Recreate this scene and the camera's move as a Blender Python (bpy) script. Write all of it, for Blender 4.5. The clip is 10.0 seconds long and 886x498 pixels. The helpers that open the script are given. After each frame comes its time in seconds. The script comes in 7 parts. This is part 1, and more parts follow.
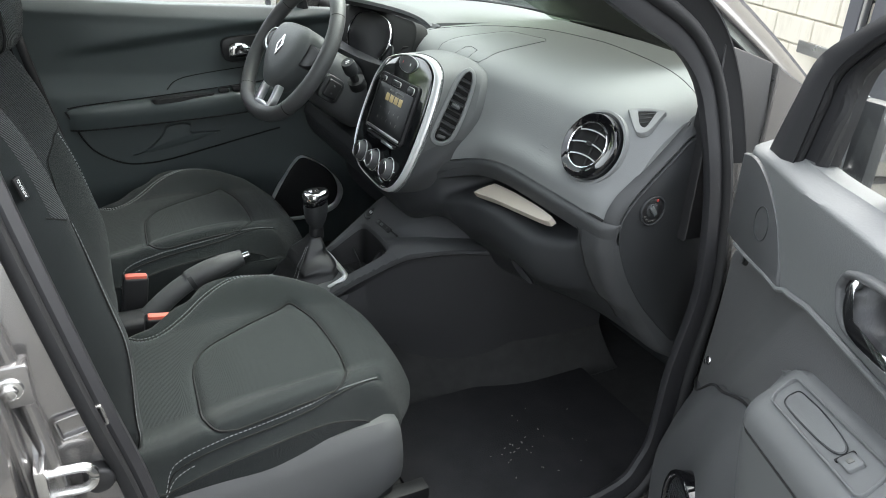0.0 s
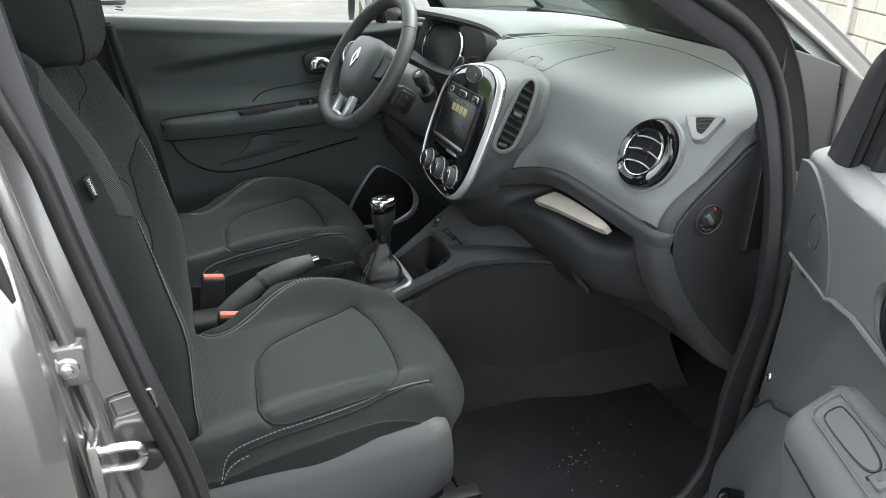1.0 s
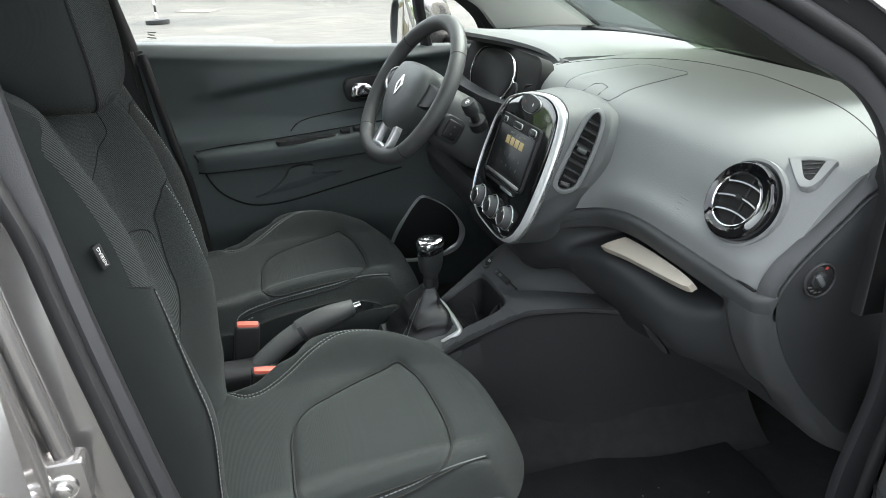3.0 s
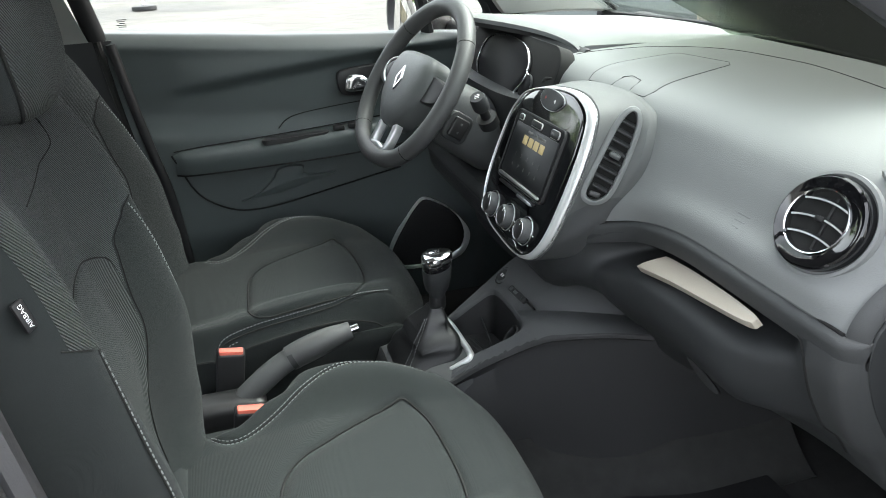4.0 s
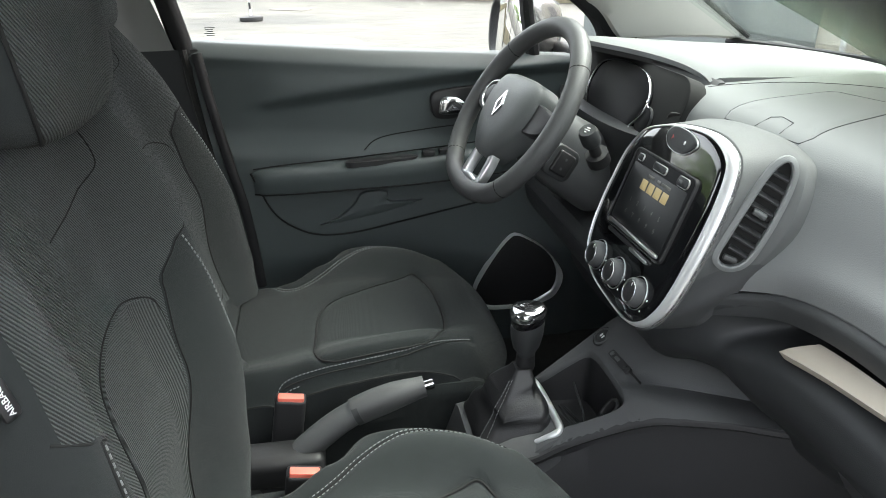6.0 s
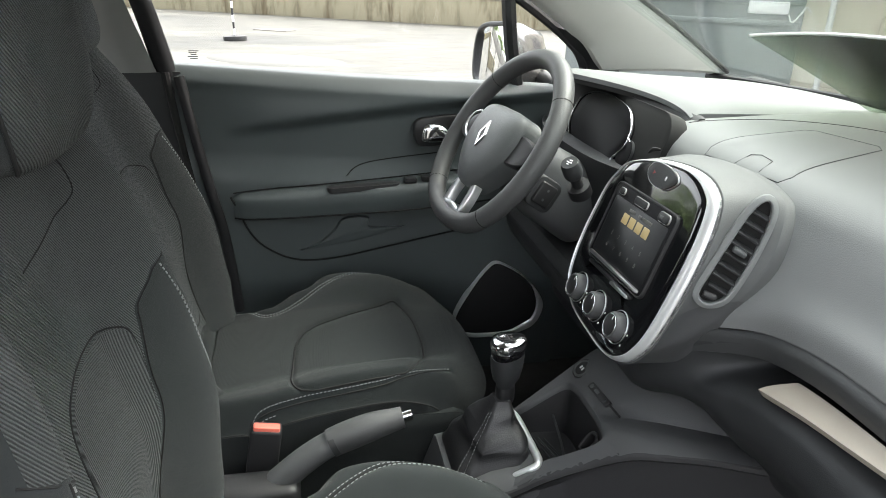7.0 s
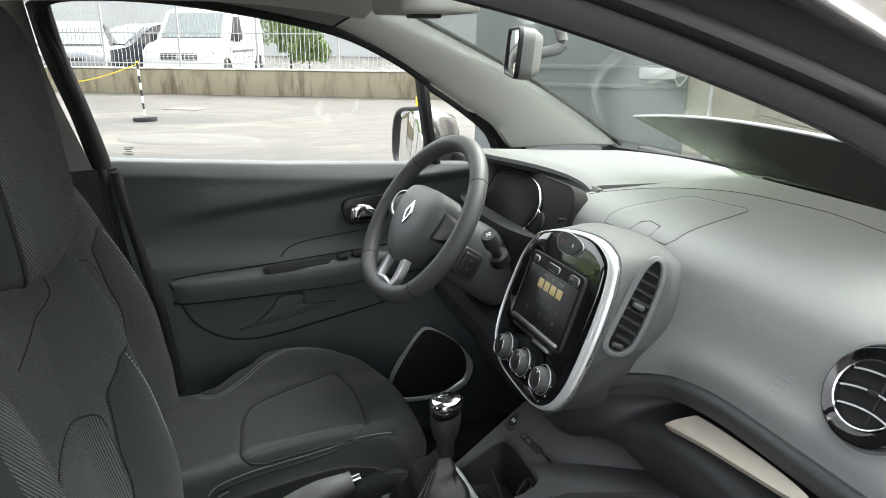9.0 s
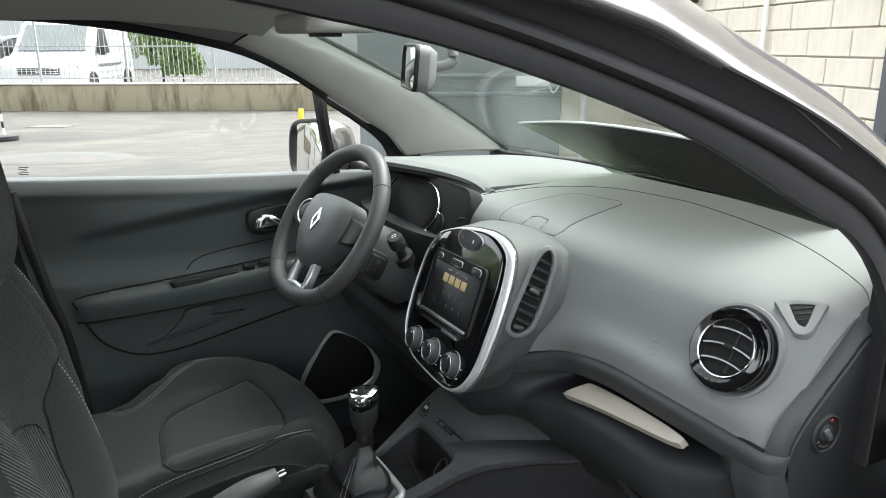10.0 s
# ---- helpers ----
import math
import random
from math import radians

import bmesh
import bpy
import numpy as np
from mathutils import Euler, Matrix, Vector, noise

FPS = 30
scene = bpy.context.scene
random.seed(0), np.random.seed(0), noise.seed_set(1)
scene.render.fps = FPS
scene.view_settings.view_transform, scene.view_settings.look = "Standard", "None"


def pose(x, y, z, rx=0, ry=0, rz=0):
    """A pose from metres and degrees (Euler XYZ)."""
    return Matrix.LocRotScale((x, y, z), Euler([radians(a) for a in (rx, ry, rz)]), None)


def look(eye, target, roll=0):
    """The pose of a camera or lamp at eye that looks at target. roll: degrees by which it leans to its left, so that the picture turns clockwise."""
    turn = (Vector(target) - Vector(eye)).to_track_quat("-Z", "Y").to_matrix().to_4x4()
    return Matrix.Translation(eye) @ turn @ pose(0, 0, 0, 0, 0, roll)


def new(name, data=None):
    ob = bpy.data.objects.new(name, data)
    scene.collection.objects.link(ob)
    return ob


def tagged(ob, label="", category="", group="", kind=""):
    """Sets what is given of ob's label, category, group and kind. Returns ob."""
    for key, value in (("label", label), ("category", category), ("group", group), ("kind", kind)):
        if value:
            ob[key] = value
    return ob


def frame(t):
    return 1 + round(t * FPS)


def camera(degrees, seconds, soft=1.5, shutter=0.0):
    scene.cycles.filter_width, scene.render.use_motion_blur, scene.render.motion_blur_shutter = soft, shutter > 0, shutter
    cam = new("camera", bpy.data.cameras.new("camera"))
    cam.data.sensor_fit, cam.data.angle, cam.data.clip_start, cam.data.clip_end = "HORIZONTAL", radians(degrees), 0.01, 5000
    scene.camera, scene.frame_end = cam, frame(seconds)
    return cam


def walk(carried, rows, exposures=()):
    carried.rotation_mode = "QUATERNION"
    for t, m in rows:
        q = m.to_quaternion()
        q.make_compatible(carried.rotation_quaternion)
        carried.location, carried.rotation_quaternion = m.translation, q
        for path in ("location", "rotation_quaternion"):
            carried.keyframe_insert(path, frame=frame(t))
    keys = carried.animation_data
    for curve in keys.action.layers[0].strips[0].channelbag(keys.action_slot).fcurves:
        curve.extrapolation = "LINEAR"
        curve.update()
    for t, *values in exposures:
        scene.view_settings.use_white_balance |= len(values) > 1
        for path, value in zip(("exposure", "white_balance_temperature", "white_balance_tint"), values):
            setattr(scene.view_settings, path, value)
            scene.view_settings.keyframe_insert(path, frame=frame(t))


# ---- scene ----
cam = camera(62.7, 10.0, soft=0.55)
PATH = [
    (0, (-0.391, -1.546, 1.463), (0.457, 0.047, 0.6), 2.9),
    (0.5, (-0.364, -1.572, 1.461), (0.38, 0.073, 0.602), 2.1),
    (1, (-0.331, -1.594, 1.457), (0.283, 0.117, 0.623), 0.6),
    (1.5, (-0.313, -1.595, 1.476), (0.238, 0.152, 0.673), -0.6),
    (2, (-0.297, -1.576, 1.484), (0.235, 0.189, 0.706), -1.2),
    (2.5, (-0.299, -1.522, 1.474), (0.215, 0.251, 0.703), -1.0),
    (2.7, (-0.307, -1.485, 1.467), (0.204, 0.284, 0.686), -0.9),
    (3.8, (-0.284, -1.268, 1.451), (0.269, 0.458, 0.606), -1.0),
    (4, (-0.276, -1.232, 1.44), (0.253, 0.505, 0.6), -1.1),
    (4.5, (-0.252, -1.14, 1.432), (0.195, 0.629, 0.615), -1.2),
    (5, (-0.238, -1.077, 1.418), (0.111, 0.719, 0.609), -1.2),
    (5.5, (-0.244, -1.059, 1.413), (0.063, 0.746, 0.607), -0.1),
    (7, (-0.248, -1.041, 1.426), (0.128, 0.78, 0.69), 1.9),
    (7.5, (-0.247, -1.04, 1.434), (0.167, 0.785, 0.727), 1.9),
    (8, (-0.241, -1.053, 1.452), (0.197, 0.781, 0.785), 1.3),
    (8.5, (-0.253, -1.091, 1.465), (0.228, 0.746, 0.838), 1.0),
    (9, (-0.296, -1.148, 1.48), (0.299, 0.677, 0.916), 0.3),
    (9.5, (-0.339, -1.2, 1.493), (0.419, 0.573, 0.959), -0.4),
    (10, (-0.37, -1.233, 1.492), (0.509, 0.48, 0.953), -0.2),
]
EXPOSURES = [(0.0, 2.92, 6500, 7.0), (2.5, 2.92, 6500, 6.5), (4.0, 3.20, 6500, 6.5), (5.5, 3.20, 6550, 7.0), (7.0, 3.20, 6750, 9.5), (9.0, 2.94, 6750, 9.5), (10.0, 2.78, 6600, 8.0)]
walk(cam, [(t, look(eye, target, roll)) for t, eye, target, roll in PATH], EXPOSURES)

# ---------------------------------------------------------------- light
world = bpy.data.worlds.new("sky")
scene.world = world
world.use_nodes = True
wn = world.node_tree
sky = wn.nodes.new("ShaderNodeTexSky")
sky.sky_type = "NISHITA"
sky.sun_disc = False
sky.sun_elevation, sky.sun_rotation = radians(57), radians(75)
sky.air_density, sky.dust_density, sky.ozone_density = 1.0, 4.0, 1.0
desat = wn.nodes.new("ShaderNodeHueSaturation")
desat.inputs["Saturation"].default_value = 0.25
wn.links.new(sky.outputs[0], desat.inputs["Color"])
wn.links.new(desat.outputs[0], wn.nodes["Background"].inputs[0])
wn.nodes["Background"].inputs[1].default_value = 0.15
sun = new("sun", bpy.data.lights.new("sun", "SUN"))
sun.data.energy, sun.data.angle, sun.data.color = 0.42, radians(30), (1.0, 0.97, 0.92)
sun.matrix_world = look((0, 0, 10), (-5.3, -1.3, 1.5))

# ---------------------------------------------------------------- materials
MATS = {}


def material(name, color, rough=0.5, metal=0.0, grain=0.0, scale=300.0, mottle=0.06, mscale=8.0, spec=0.5, coat=0.0, emit=0.0):
    """A surface with fine grain relief and a slow mottling of its colour."""
    m = bpy.data.materials.new(name)
    m.use_nodes = True
    t = m.node_tree
    b = t.nodes["Principled BSDF"]
    b.inputs["Roughness"].default_value, b.inputs["Metallic"].default_value = rough, metal
    b.inputs["Specular IOR Level"].default_value = spec
    b.inputs["Coat Weight"].default_value = coat
    b.inputs["Coat Roughness"].default_value = 0.05
    co = t.nodes.new("ShaderNodeTexCoord")
    nz = t.nodes.new("ShaderNodeTexNoise")
    nz.inputs["Scale"].default_value, nz.inputs["Detail"].default_value = mscale, 5
    t.links.new(co.outputs["Object"], nz.inputs["Vector"])
    mx = t.nodes.new("ShaderNodeMix")
    mx.data_type = "RGBA"
    c = Vector(color)
    mx.inputs[6].default_value = (*(c * (1 - mottle)), 1)
    mx.inputs[7].default_value = (*(c * (1 + mottle)), 1)
    t.links.new(nz.outputs["Fac"], mx.inputs[0])
    t.links.new(mx.outputs[2], b.inputs["Base Color"])
    if grain:
        g = t.nodes.new("ShaderNodeTexNoise")
        g.inputs["Scale"].default_value, g.inputs["Detail"].default_value = scale, 3
        t.links.new(co.outputs["Object"], g.inputs["Vector"])
        bp = t.nodes.new("ShaderNodeBump")
        bp.inputs["Strength"].default_value, bp.inputs["Distance"].default_value = grain, 0.001
        t.links.new(g.outputs["Fac"], bp.inputs["Height"])
        t.links.new(bp.outputs[0], b.inputs["Normal"])
        rg = t.nodes.new("ShaderNodeMapRange")
        rg.inputs[3].default_value, rg.inputs[4].default_value = max(0.02, rough - 0.08), min(1, rough + 0.08)
        t.links.new(nz.outputs["Fac"], rg.inputs[0])
        t.links.new(rg.outputs[0], b.inputs["Roughness"])
    if emit:
        b.inputs["Emission Color"].default_value = (*color, 1)
        b.inputs["Emission Strength"].default_value = emit
    MATS[name] = m
    return m


def fabric(name, color, rib=0.0, rib_scale=420.0, axis="Z"):
    """Woven seat cloth: crossing fine threads, and ribs where rib is above nought."""
    m = material(name, color, rough=0.9, mottle=0.1, mscale=25, spec=0.25)
    t = m.node_tree
    b = t.nodes["Principled BSDF"]
    b.inputs["Sheen Weight"].default_value = 0.06
    b.inputs["Sheen Roughness"].default_value = 0.5
    co = t.nodes["Texture Coordinate"]
    w1 = t.nodes.new("ShaderNodeTexWave")
    w1.wave_type, w1.bands_direction = "BANDS", axis
    w1.inputs["Scale"].default_value, w1.inputs["Distortion"].default_value = rib_scale if rib else 900, 0.6
    t.links.new(co.outputs["Object"], w1.inputs["Vector"])
    nz = t.nodes.new("ShaderNodeTexNoise")
    nz.inputs["Scale"].default_value = 1400
    t.links.new(co.outputs["Object"], nz.inputs["Vector"])
    ad = t.nodes.new("ShaderNodeMath")
    ad.operation = "MULTIPLY_ADD"
    t.links.new(w1.outputs["Fac"], ad.inputs[0])
    ad.inputs[1].default_value = 1.0 if rib else 0.5
    t.links.new(nz.outputs["Fac"], ad.inputs[2])
    bp = t.nodes.new("ShaderNodeBump")
    bp.inputs["Strength"].default_value, bp.inputs["Distance"].default_value = 0.4 + rib, 0.0012
    t.links.new(ad.outputs[0], bp.inputs["Height"])
    t.links.new(bp.outputs[0], b.inputs["Normal"])
    if rib:
        mx = t.nodes["Mix"]
        m2 = t.nodes.new("ShaderNodeMix")
        m2.data_type = "RGBA"
        m2.blend_type = "MULTIPLY"
        m2.inputs[0].default_value = 0.75
        t.links.new(mx.outputs[2], m2.inputs[6])
        t.links.new(w1.outputs["Color"], m2.inputs[7])
        t.links.new(m2.outputs[2], b.inputs["Base Color"])
    return m


def glass(name, tint=(0.9, 0.95, 0.93), gloss=1.0):
    m = bpy.data.materials.new(name)
    m.use_nodes = True
    t = m.node_tree
    t.nodes.remove(t.nodes["Principled BSDF"])
    tr, gl, fr, mx = (t.nodes.new(n) for n in ("ShaderNodeBsdfTransparent", "ShaderNodeBsdfGlossy", "ShaderNodeFresnel", "ShaderNodeMixShader"))
    tr.inputs[0].default_value = (*tint, 1)
    gl.inputs["Roughness"].default_value = 0.02
    fr.inputs[0].default_value = 1.45
    ml = t.nodes.new("ShaderNodeMath")
    ml.operation = "MULTIPLY"
    ml.inputs[1].default_value = gloss
    t.links.new(fr.outputs[0], ml.inputs[0])
    t.links.new(ml.outputs[0], mx.inputs[0])
    t.links.new(tr.outputs[0], mx.inputs[1])
    t.links.new(gl.outputs[0], mx.inputs[2])
    t.links.new(mx.outputs[0], t.nodes["Material Output"].inputs[0])
    MATS[name] = m
    return m


PLASTIC = material("charcoal plastic", (0.078, 0.083, 0.084), 0.5, grain=0.35, scale=700)
HOUSE = material("grey stack housing skin", (0.112, 0.116, 0.116), 0.60, spec=0.2, grain=0.4, scale=520, mottle=0.04)
DASHL = material("dark dash trim plastic", (0.048, 0.0495, 0.051), 0.55, spec=0.35, grain=0.35, scale=700)
DOORP = material("dark door lining plastic", (0.063, 0.075, 0.076), 0.5, spec=0.4, grain=0.35, scale=700)
PAD = material("grained dash skin", (0.186, 0.192, 0.192), 0.64, spec=0.13, grain=0.4, scale=520, mottle=0.04)
PLASTIC2 = material("dark plastic", (0.026, 0.0275, 0.029), 0.55, spec=0.4, grain=0.3, scale=700)
CONP = material("console plastic", (0.074, 0.076, 0.078), 0.55, spec=0.35, grain=0.35, scale=700)
TRIMBLK = material("dark pillar trim", (0.019, 0.019, 0.021), 0.5, spec=0.4, grain=0.3, scale=700)
BLACK = material("black plastic", (0.012, 0.012, 0.013), 0.5, grain=0.15)
RUBBER = material("black rubber seal", (0.012, 0.012, 0.013), 0.62, spec=0.35, grain=0.2)
GLOSS = material("piano black", (0.004, 0.004, 0.005), 0.06, mottle=0.0, coat=0.6)
CHROME = material("chrome", (0.75, 0.76, 0.77), 0.12, 1.0, mottle=0.02)
SATIN = material("satin silver", (0.62, 0.63, 0.63), 0.30, 1.0, mottle=0.02)
PAINT = material("warm grey metallic paint", (0.215, 0.208, 0.205), 0.23, 0.70, coat=1.0, mottle=0.05, mscale=40)
STEELP = material("brushed striker steel", (0.6, 0.6, 0.6), 0.25, 1.0, grain=0.2)
CLOTH = fabric("black seat cloth", (0.0185, 0.0218, 0.0220))
RIBBED = fabric("ribbed seat cloth", (0.080, 0.089, 0.089), 0.95, 150, "DIAGONAL")
RIBV = fabric("upright ribbed seat cloth", (0.080, 0.089, 0.089), 0.95, 90, "Y")
THREAD = material("grey thread", (0.24, 0.25, 0.25), 0.8)
SEAM = material("dark seam", (0.006, 0.006, 0.006), 0.9)
CARPET = material("black floor carpet", (0.042, 0.042, 0.042), 0.95, grain=1.0, scale=900, mottle=0.3, mscale=30, spec=0.08)
LEATHER = material("black leather", (0.013, 0.013, 0.014), 0.42, grain=0.5, scale=420)
RIML = material("worn black rim leather", (0.058, 0.059, 0.060), 0.5, grain=0.5, scale=420)
CREAM = material("cream trim inlay", (0.40, 0.36, 0.30), 0.5, grain=0.2, mottle=0.03)
LINER = material("pale grey headlining", (0.47, 0.465, 0.435), 0.85, grain=0.5, scale=900, mottle=0.05)
# pale liner trim with shade put into its colour, for rail and pillar covers
TRIMSHADE = material("trim grey darkened for shade", (0.22, 0.22, 0.215), 0.7, grain=0.4, scale=800)
RED = material("orange-red buckle button", (0.62, 0.135, 0.095), 0.45)
DIALF = material("dark dial face", (0.004, 0.004, 0.005), 0.5, mottle=0.0, spec=0.12)
SCREEN = material("dark screen", (0.008, 0.009, 0.010), 0.32, mottle=0.0, spec=0.3)
AMBER = material("lit amber box", (0.30, 0.235, 0.11), 0.4, emit=0.06)
DIM = material("dim screen digits", (0.10, 0.10, 0.09), 0.4)
WHITE = material("white print", (0.75, 0.75, 0.74), 0.5)
GLASS = glass("clear glass", (0.97, 0.98, 0.975), 0.8)
WSGLASS = glass("tinted windscreen", (0.84, 0.875, 0.86), 0.35)
SILVER = material("silver paint", (0.72, 0.73, 0.73), 0.34, 0.55, mottle=0.02)
material("dim red print", (0.30, 0.035, 0.03), 0.5)
material("grey vent plastic", (0.028, 0.029, 0.030), 0.40, grain=0.2, scale=700)
material("dark flank plastic", (0.038, 0.038, 0.040), 0.6, spec=0.3, grain=0.35, scale=700)
MIRROR = material("mirror", (0.9, 0.9, 0.9), 0.02, 1.0, mottle=0.0)

# ---------------------------------------------------------------- makers


def link(name, me, mat, parent=None, label="", smooth=True):
    me.materials.append(mat)
    if smooth:
        for p in me.polygons:
            p.use_smooth = True
        me.set_sharp_from_angle(angle=radians(40))
    ob = new(name, me)
    ob.parent = parent
    if label:
        ob["label"] = label
    return ob


def part(name, bm, mat, parent=None, label="", smooth=True):
    me = bpy.data.meshes.new(name)
    bmesh.ops.recalc_face_normals(bm, faces=bm.faces)
    bm.to_mesh(me)
    bm.free()
    return link(name, me, mat, parent, label, smooth)


def thing(name, label, category, group="", at=(0, 0, 0), kind=""):
    ob = new(name)
    ob.empty_display_size = 0.05
    ob.location = at
    return tagged(ob, label, category, group, kind)


def curve(pts, n=8, closed=False):
    """A smooth line through the points, n steps each."""
    p = [Vector(q) for q in pts]
    k, out = len(p), []
    for i in range(k if closed else k - 1):
        if closed:
            a, b, c, d = p[(i - 1) % k], p[i], p[(i + 1) % k], p[(i + 2) % k]
        else:
            b, c = p[i], p[i + 1]
            a, d = (p[i - 1] if i else b * 2 - c), (p[i + 2] if i + 2 < k else c * 2 - b)
        for j in range(n):
            s = j / n
            out.append(0.5 * (2 * b + (c - a) * s + (2 * a - 5 * b + 4 * c - d) * s * s + (3 * b - a - 3 * c + d) * s ** 3))
    if not closed:
        out.append(p[-1])
    return out


def loft(rings, closed_ring=True, caps=True, closed_path=False):
    """A skin over rings of equally many points."""
    bm = bmesh.new()
    vs = [[bm.verts.new(q) for q in r] for r in rings]
    m, k = len(rings), len(rings[0])
    for i in range(m if closed_path else m - 1):
        a, b = vs[i], vs[(i + 1) % m]
        for j in range(k if closed_ring else k - 1):
            bm.faces.new((a[j], a[(j + 1) % k], b[(j + 1) % k], b[j]))
    if closed_ring and not closed_path:
        if caps:
            bm.faces.new(vs[0])
        if caps or m > 20:
            bm.faces.new(vs[-1])
    return bm


def shell(top, bottom, nu, nv):
    """A closed body between two sheets over (u, v) in 0..1."""
    bm = bmesh.new()
    g = [[[bm.verts.new(f(i / nu, j / nv)) for j in range(nv + 1)] for i in range(nu + 1)] for f in (top, bottom)]
    for s in g:
        for i in range(nu):
            for j in range(nv):
                bm.faces.new((s[i][j], s[i + 1][j], s[i + 1][j + 1], s[i][j + 1]))
    rim = [(i, 0) for i in range(nu)] + [(nu, j) for j in range(nv)] + [(nu - i, nv) for i in range(nu)] + [(0, nv - j) for j in range(nv)]
    for q, (i, j) in enumerate(rim):
        k, l = rim[(q + 1) % len(rim)]
        bm.faces.new((g[0][i][j], g[0][k][l], g[1][k][l], g[1][i][j]))
    return bm


def frames(path, closed=False, up=(0, 0, 1)):
    """Sideways and upward directions along a path."""
    k, out = len(path), []
    for i in range(k):
        a = path[(i - 1) % k] if closed or i else path[i]
        b = path[(i + 1) % k] if closed or i < k - 1 else path[i]
        d = (b - a).normalized()
        s = d.cross(Vector(up))
        s = s.normalized() if s.length > 1e-4 else Vector((1, 0, 0))
        out.append((s, s.cross(d)))
    return out


def tube(path, r, n=8, closed=False, up=(0, 0, 1), flat=1.0):
    path = [Vector(p) for p in path]
    rr = r if callable(r) else (lambda f: r)
    rings = []
    for i, (p, (s, u)) in enumerate(zip(path, frames(path, closed, up))):
        q = rr(i / max(1, len(path) - 1))
        rings.append([p + s * q * math.cos(2 * math.pi * j / n) + u * q * flat * math.sin(2 * math.pi * j / n) for j in range(n)])
    return loft(rings, True, True, closed)


def box(sx, sy, sz, bevel=0.0, seg=2, at=(0, 0, 0)):
    bm = bmesh.new()
    bmesh.ops.create_cube(bm, size=1)
    bmesh.ops.scale(bm, vec=(sx, sy, sz), verts=bm.verts)
    if bevel:
        bmesh.ops.bevel(bm, geom=list(bm.edges), offset=bevel, segments=seg, affect="EDGES", profile=0.6)
    bmesh.ops.translate(bm, vec=at, verts=bm.verts)
    return bm


def moved(bm, m):
    bmesh.ops.transform(bm, matrix=m, verts=bm.verts)
    return bm


def rounded(w, h, r, n=5):
    """Outline of a rounded rectangle about the origin."""
    out = []
    for cx, cy, a0 in ((w / 2 - r, h / 2 - r, 0), (-w / 2 + r, h / 2 - r, 90), (-w / 2 + r, -h / 2 + r, 180), (w / 2 - r, -h / 2 + r, 270)):
        for i in range(n + 1):
            a = radians(a0 + 90 * i / n)
            out.append((cx + r * math.cos(a), cy + r * math.sin(a)))
    return out


def circle(r, n=28, sx=1.0, sy=1.0):
    return [(r * sx * math.cos(2 * math.pi * i / n), r * sy * math.sin(2 * math.pi * i / n)) for i in range(n)]


def outline(pts, n=6):
    """A smooth closed outline through 2D points."""
    return [(p.x, p.y) for p in curve([(a, b, 0) for a, b in pts], n, True)]


def outward(line):
    """Outward directions of a closed outline."""
    k, out = len(line), []
    cx_, cy_ = sum(a for a, _ in line) / k, sum(b for _, b in line) / k
    for i in range(k):
        (ax, ay), (bx, by) = line[i - 1], line[(i + 1) % k]
        q = math.hypot(bx - ax, by - ay) or 1
        nx, ny = (by - ay) / q, -(bx - ax) / q
        if nx * (line[i][0] - cx_) + ny * (line[i][1] - cy_) < 0:
            nx, ny = -nx, -ny
        out.append((nx, ny))
    return out


class Frame:
    """A flat working place: origin, right, up and towards the viewer."""

    def __init__(self, o, right, up):
        self.o, self.r, self.u = Vector(o), Vector(right).normalized(), Vector(up).normalized()
        self.n = self.r.cross(self.u)

    def at(self, a, b, c=0.0):
        return self.o + self.r * a + self.u * b + self.n * c

    def matrix(self, a=0.0, b=0.0, c=0.0):
        m = Matrix((self.r, self.u, self.n)).transposed().to_4x4()
        m.translation = self.at(a, b, c)
        return m


def slab(fr, line, back, front, edge=0.002, dome=0.0):
    """A plate with the outline, from back to front along the frame's n, its front edge rounded."""
    k = len(line)
    cx, cy = sum(a for a, _ in line) / k, sum(b for _, b in line) / k
    size = max(max(abs(a - cx), abs(b - cy)) for a, b in line)

    def ring(s, c):
        return [fr.at(cx + (a - cx) * s, cy + (b - cy) * s, c) for a, b in line]
    e = edge / size
    rings = [ring(1, back), ring(1, front - edge), ring(1 - e * 0.35, front - edge * 0.35), ring(1 - e, front)]
    if dome:
        rings += [ring(0.8, front + dome * 0.36), ring(0.5, front + dome * 0.75), ring(0.2, front + dome * 0.96)]
    return loft(rings)


def frame_ring(fr, line, inner, back, front, edge=0.002):
    """A flat frame between an outline and the same drawn in by inner metres."""
    k = len(line)
    cx, cy = sum(a for a, _ in line) / k, sum(b for _, b in line) / k
    norm = []
    for i in range(k):
        ax, ay = line[i - 1]
        bx, by = line[(i + 1) % k]
        dx, dy = bx - ax, by - ay
        q = math.hypot(dx, dy) or 1
        nx, ny = dy / q, -dx / q
        if nx * (line[i][0] - cx) + ny * (line[i][1] - cy) < 0:
            nx, ny = -nx, -ny
        norm.append((nx, ny))

    def ring(d, c):
        return [fr.at(a - x * d, b - y * d, c) for (a, b), (x, y) in zip(line, norm)]
    rings = [ring(0, back), ring(0, front - edge), ring(edge * 0.4, front - edge * 0.3), ring(edge, front), ring(inner - edge, front), ring(inner - edge * 0.4, front - edge * 0.3), ring(inner, front - edge), ring(inner, back)]
    return loft(rings, True, False, True)


def smooth(a, b, x):
    s = max(0.0, min(1.0, (x - a) / (b - a)))
    return s * s * (3 - 2 * s)


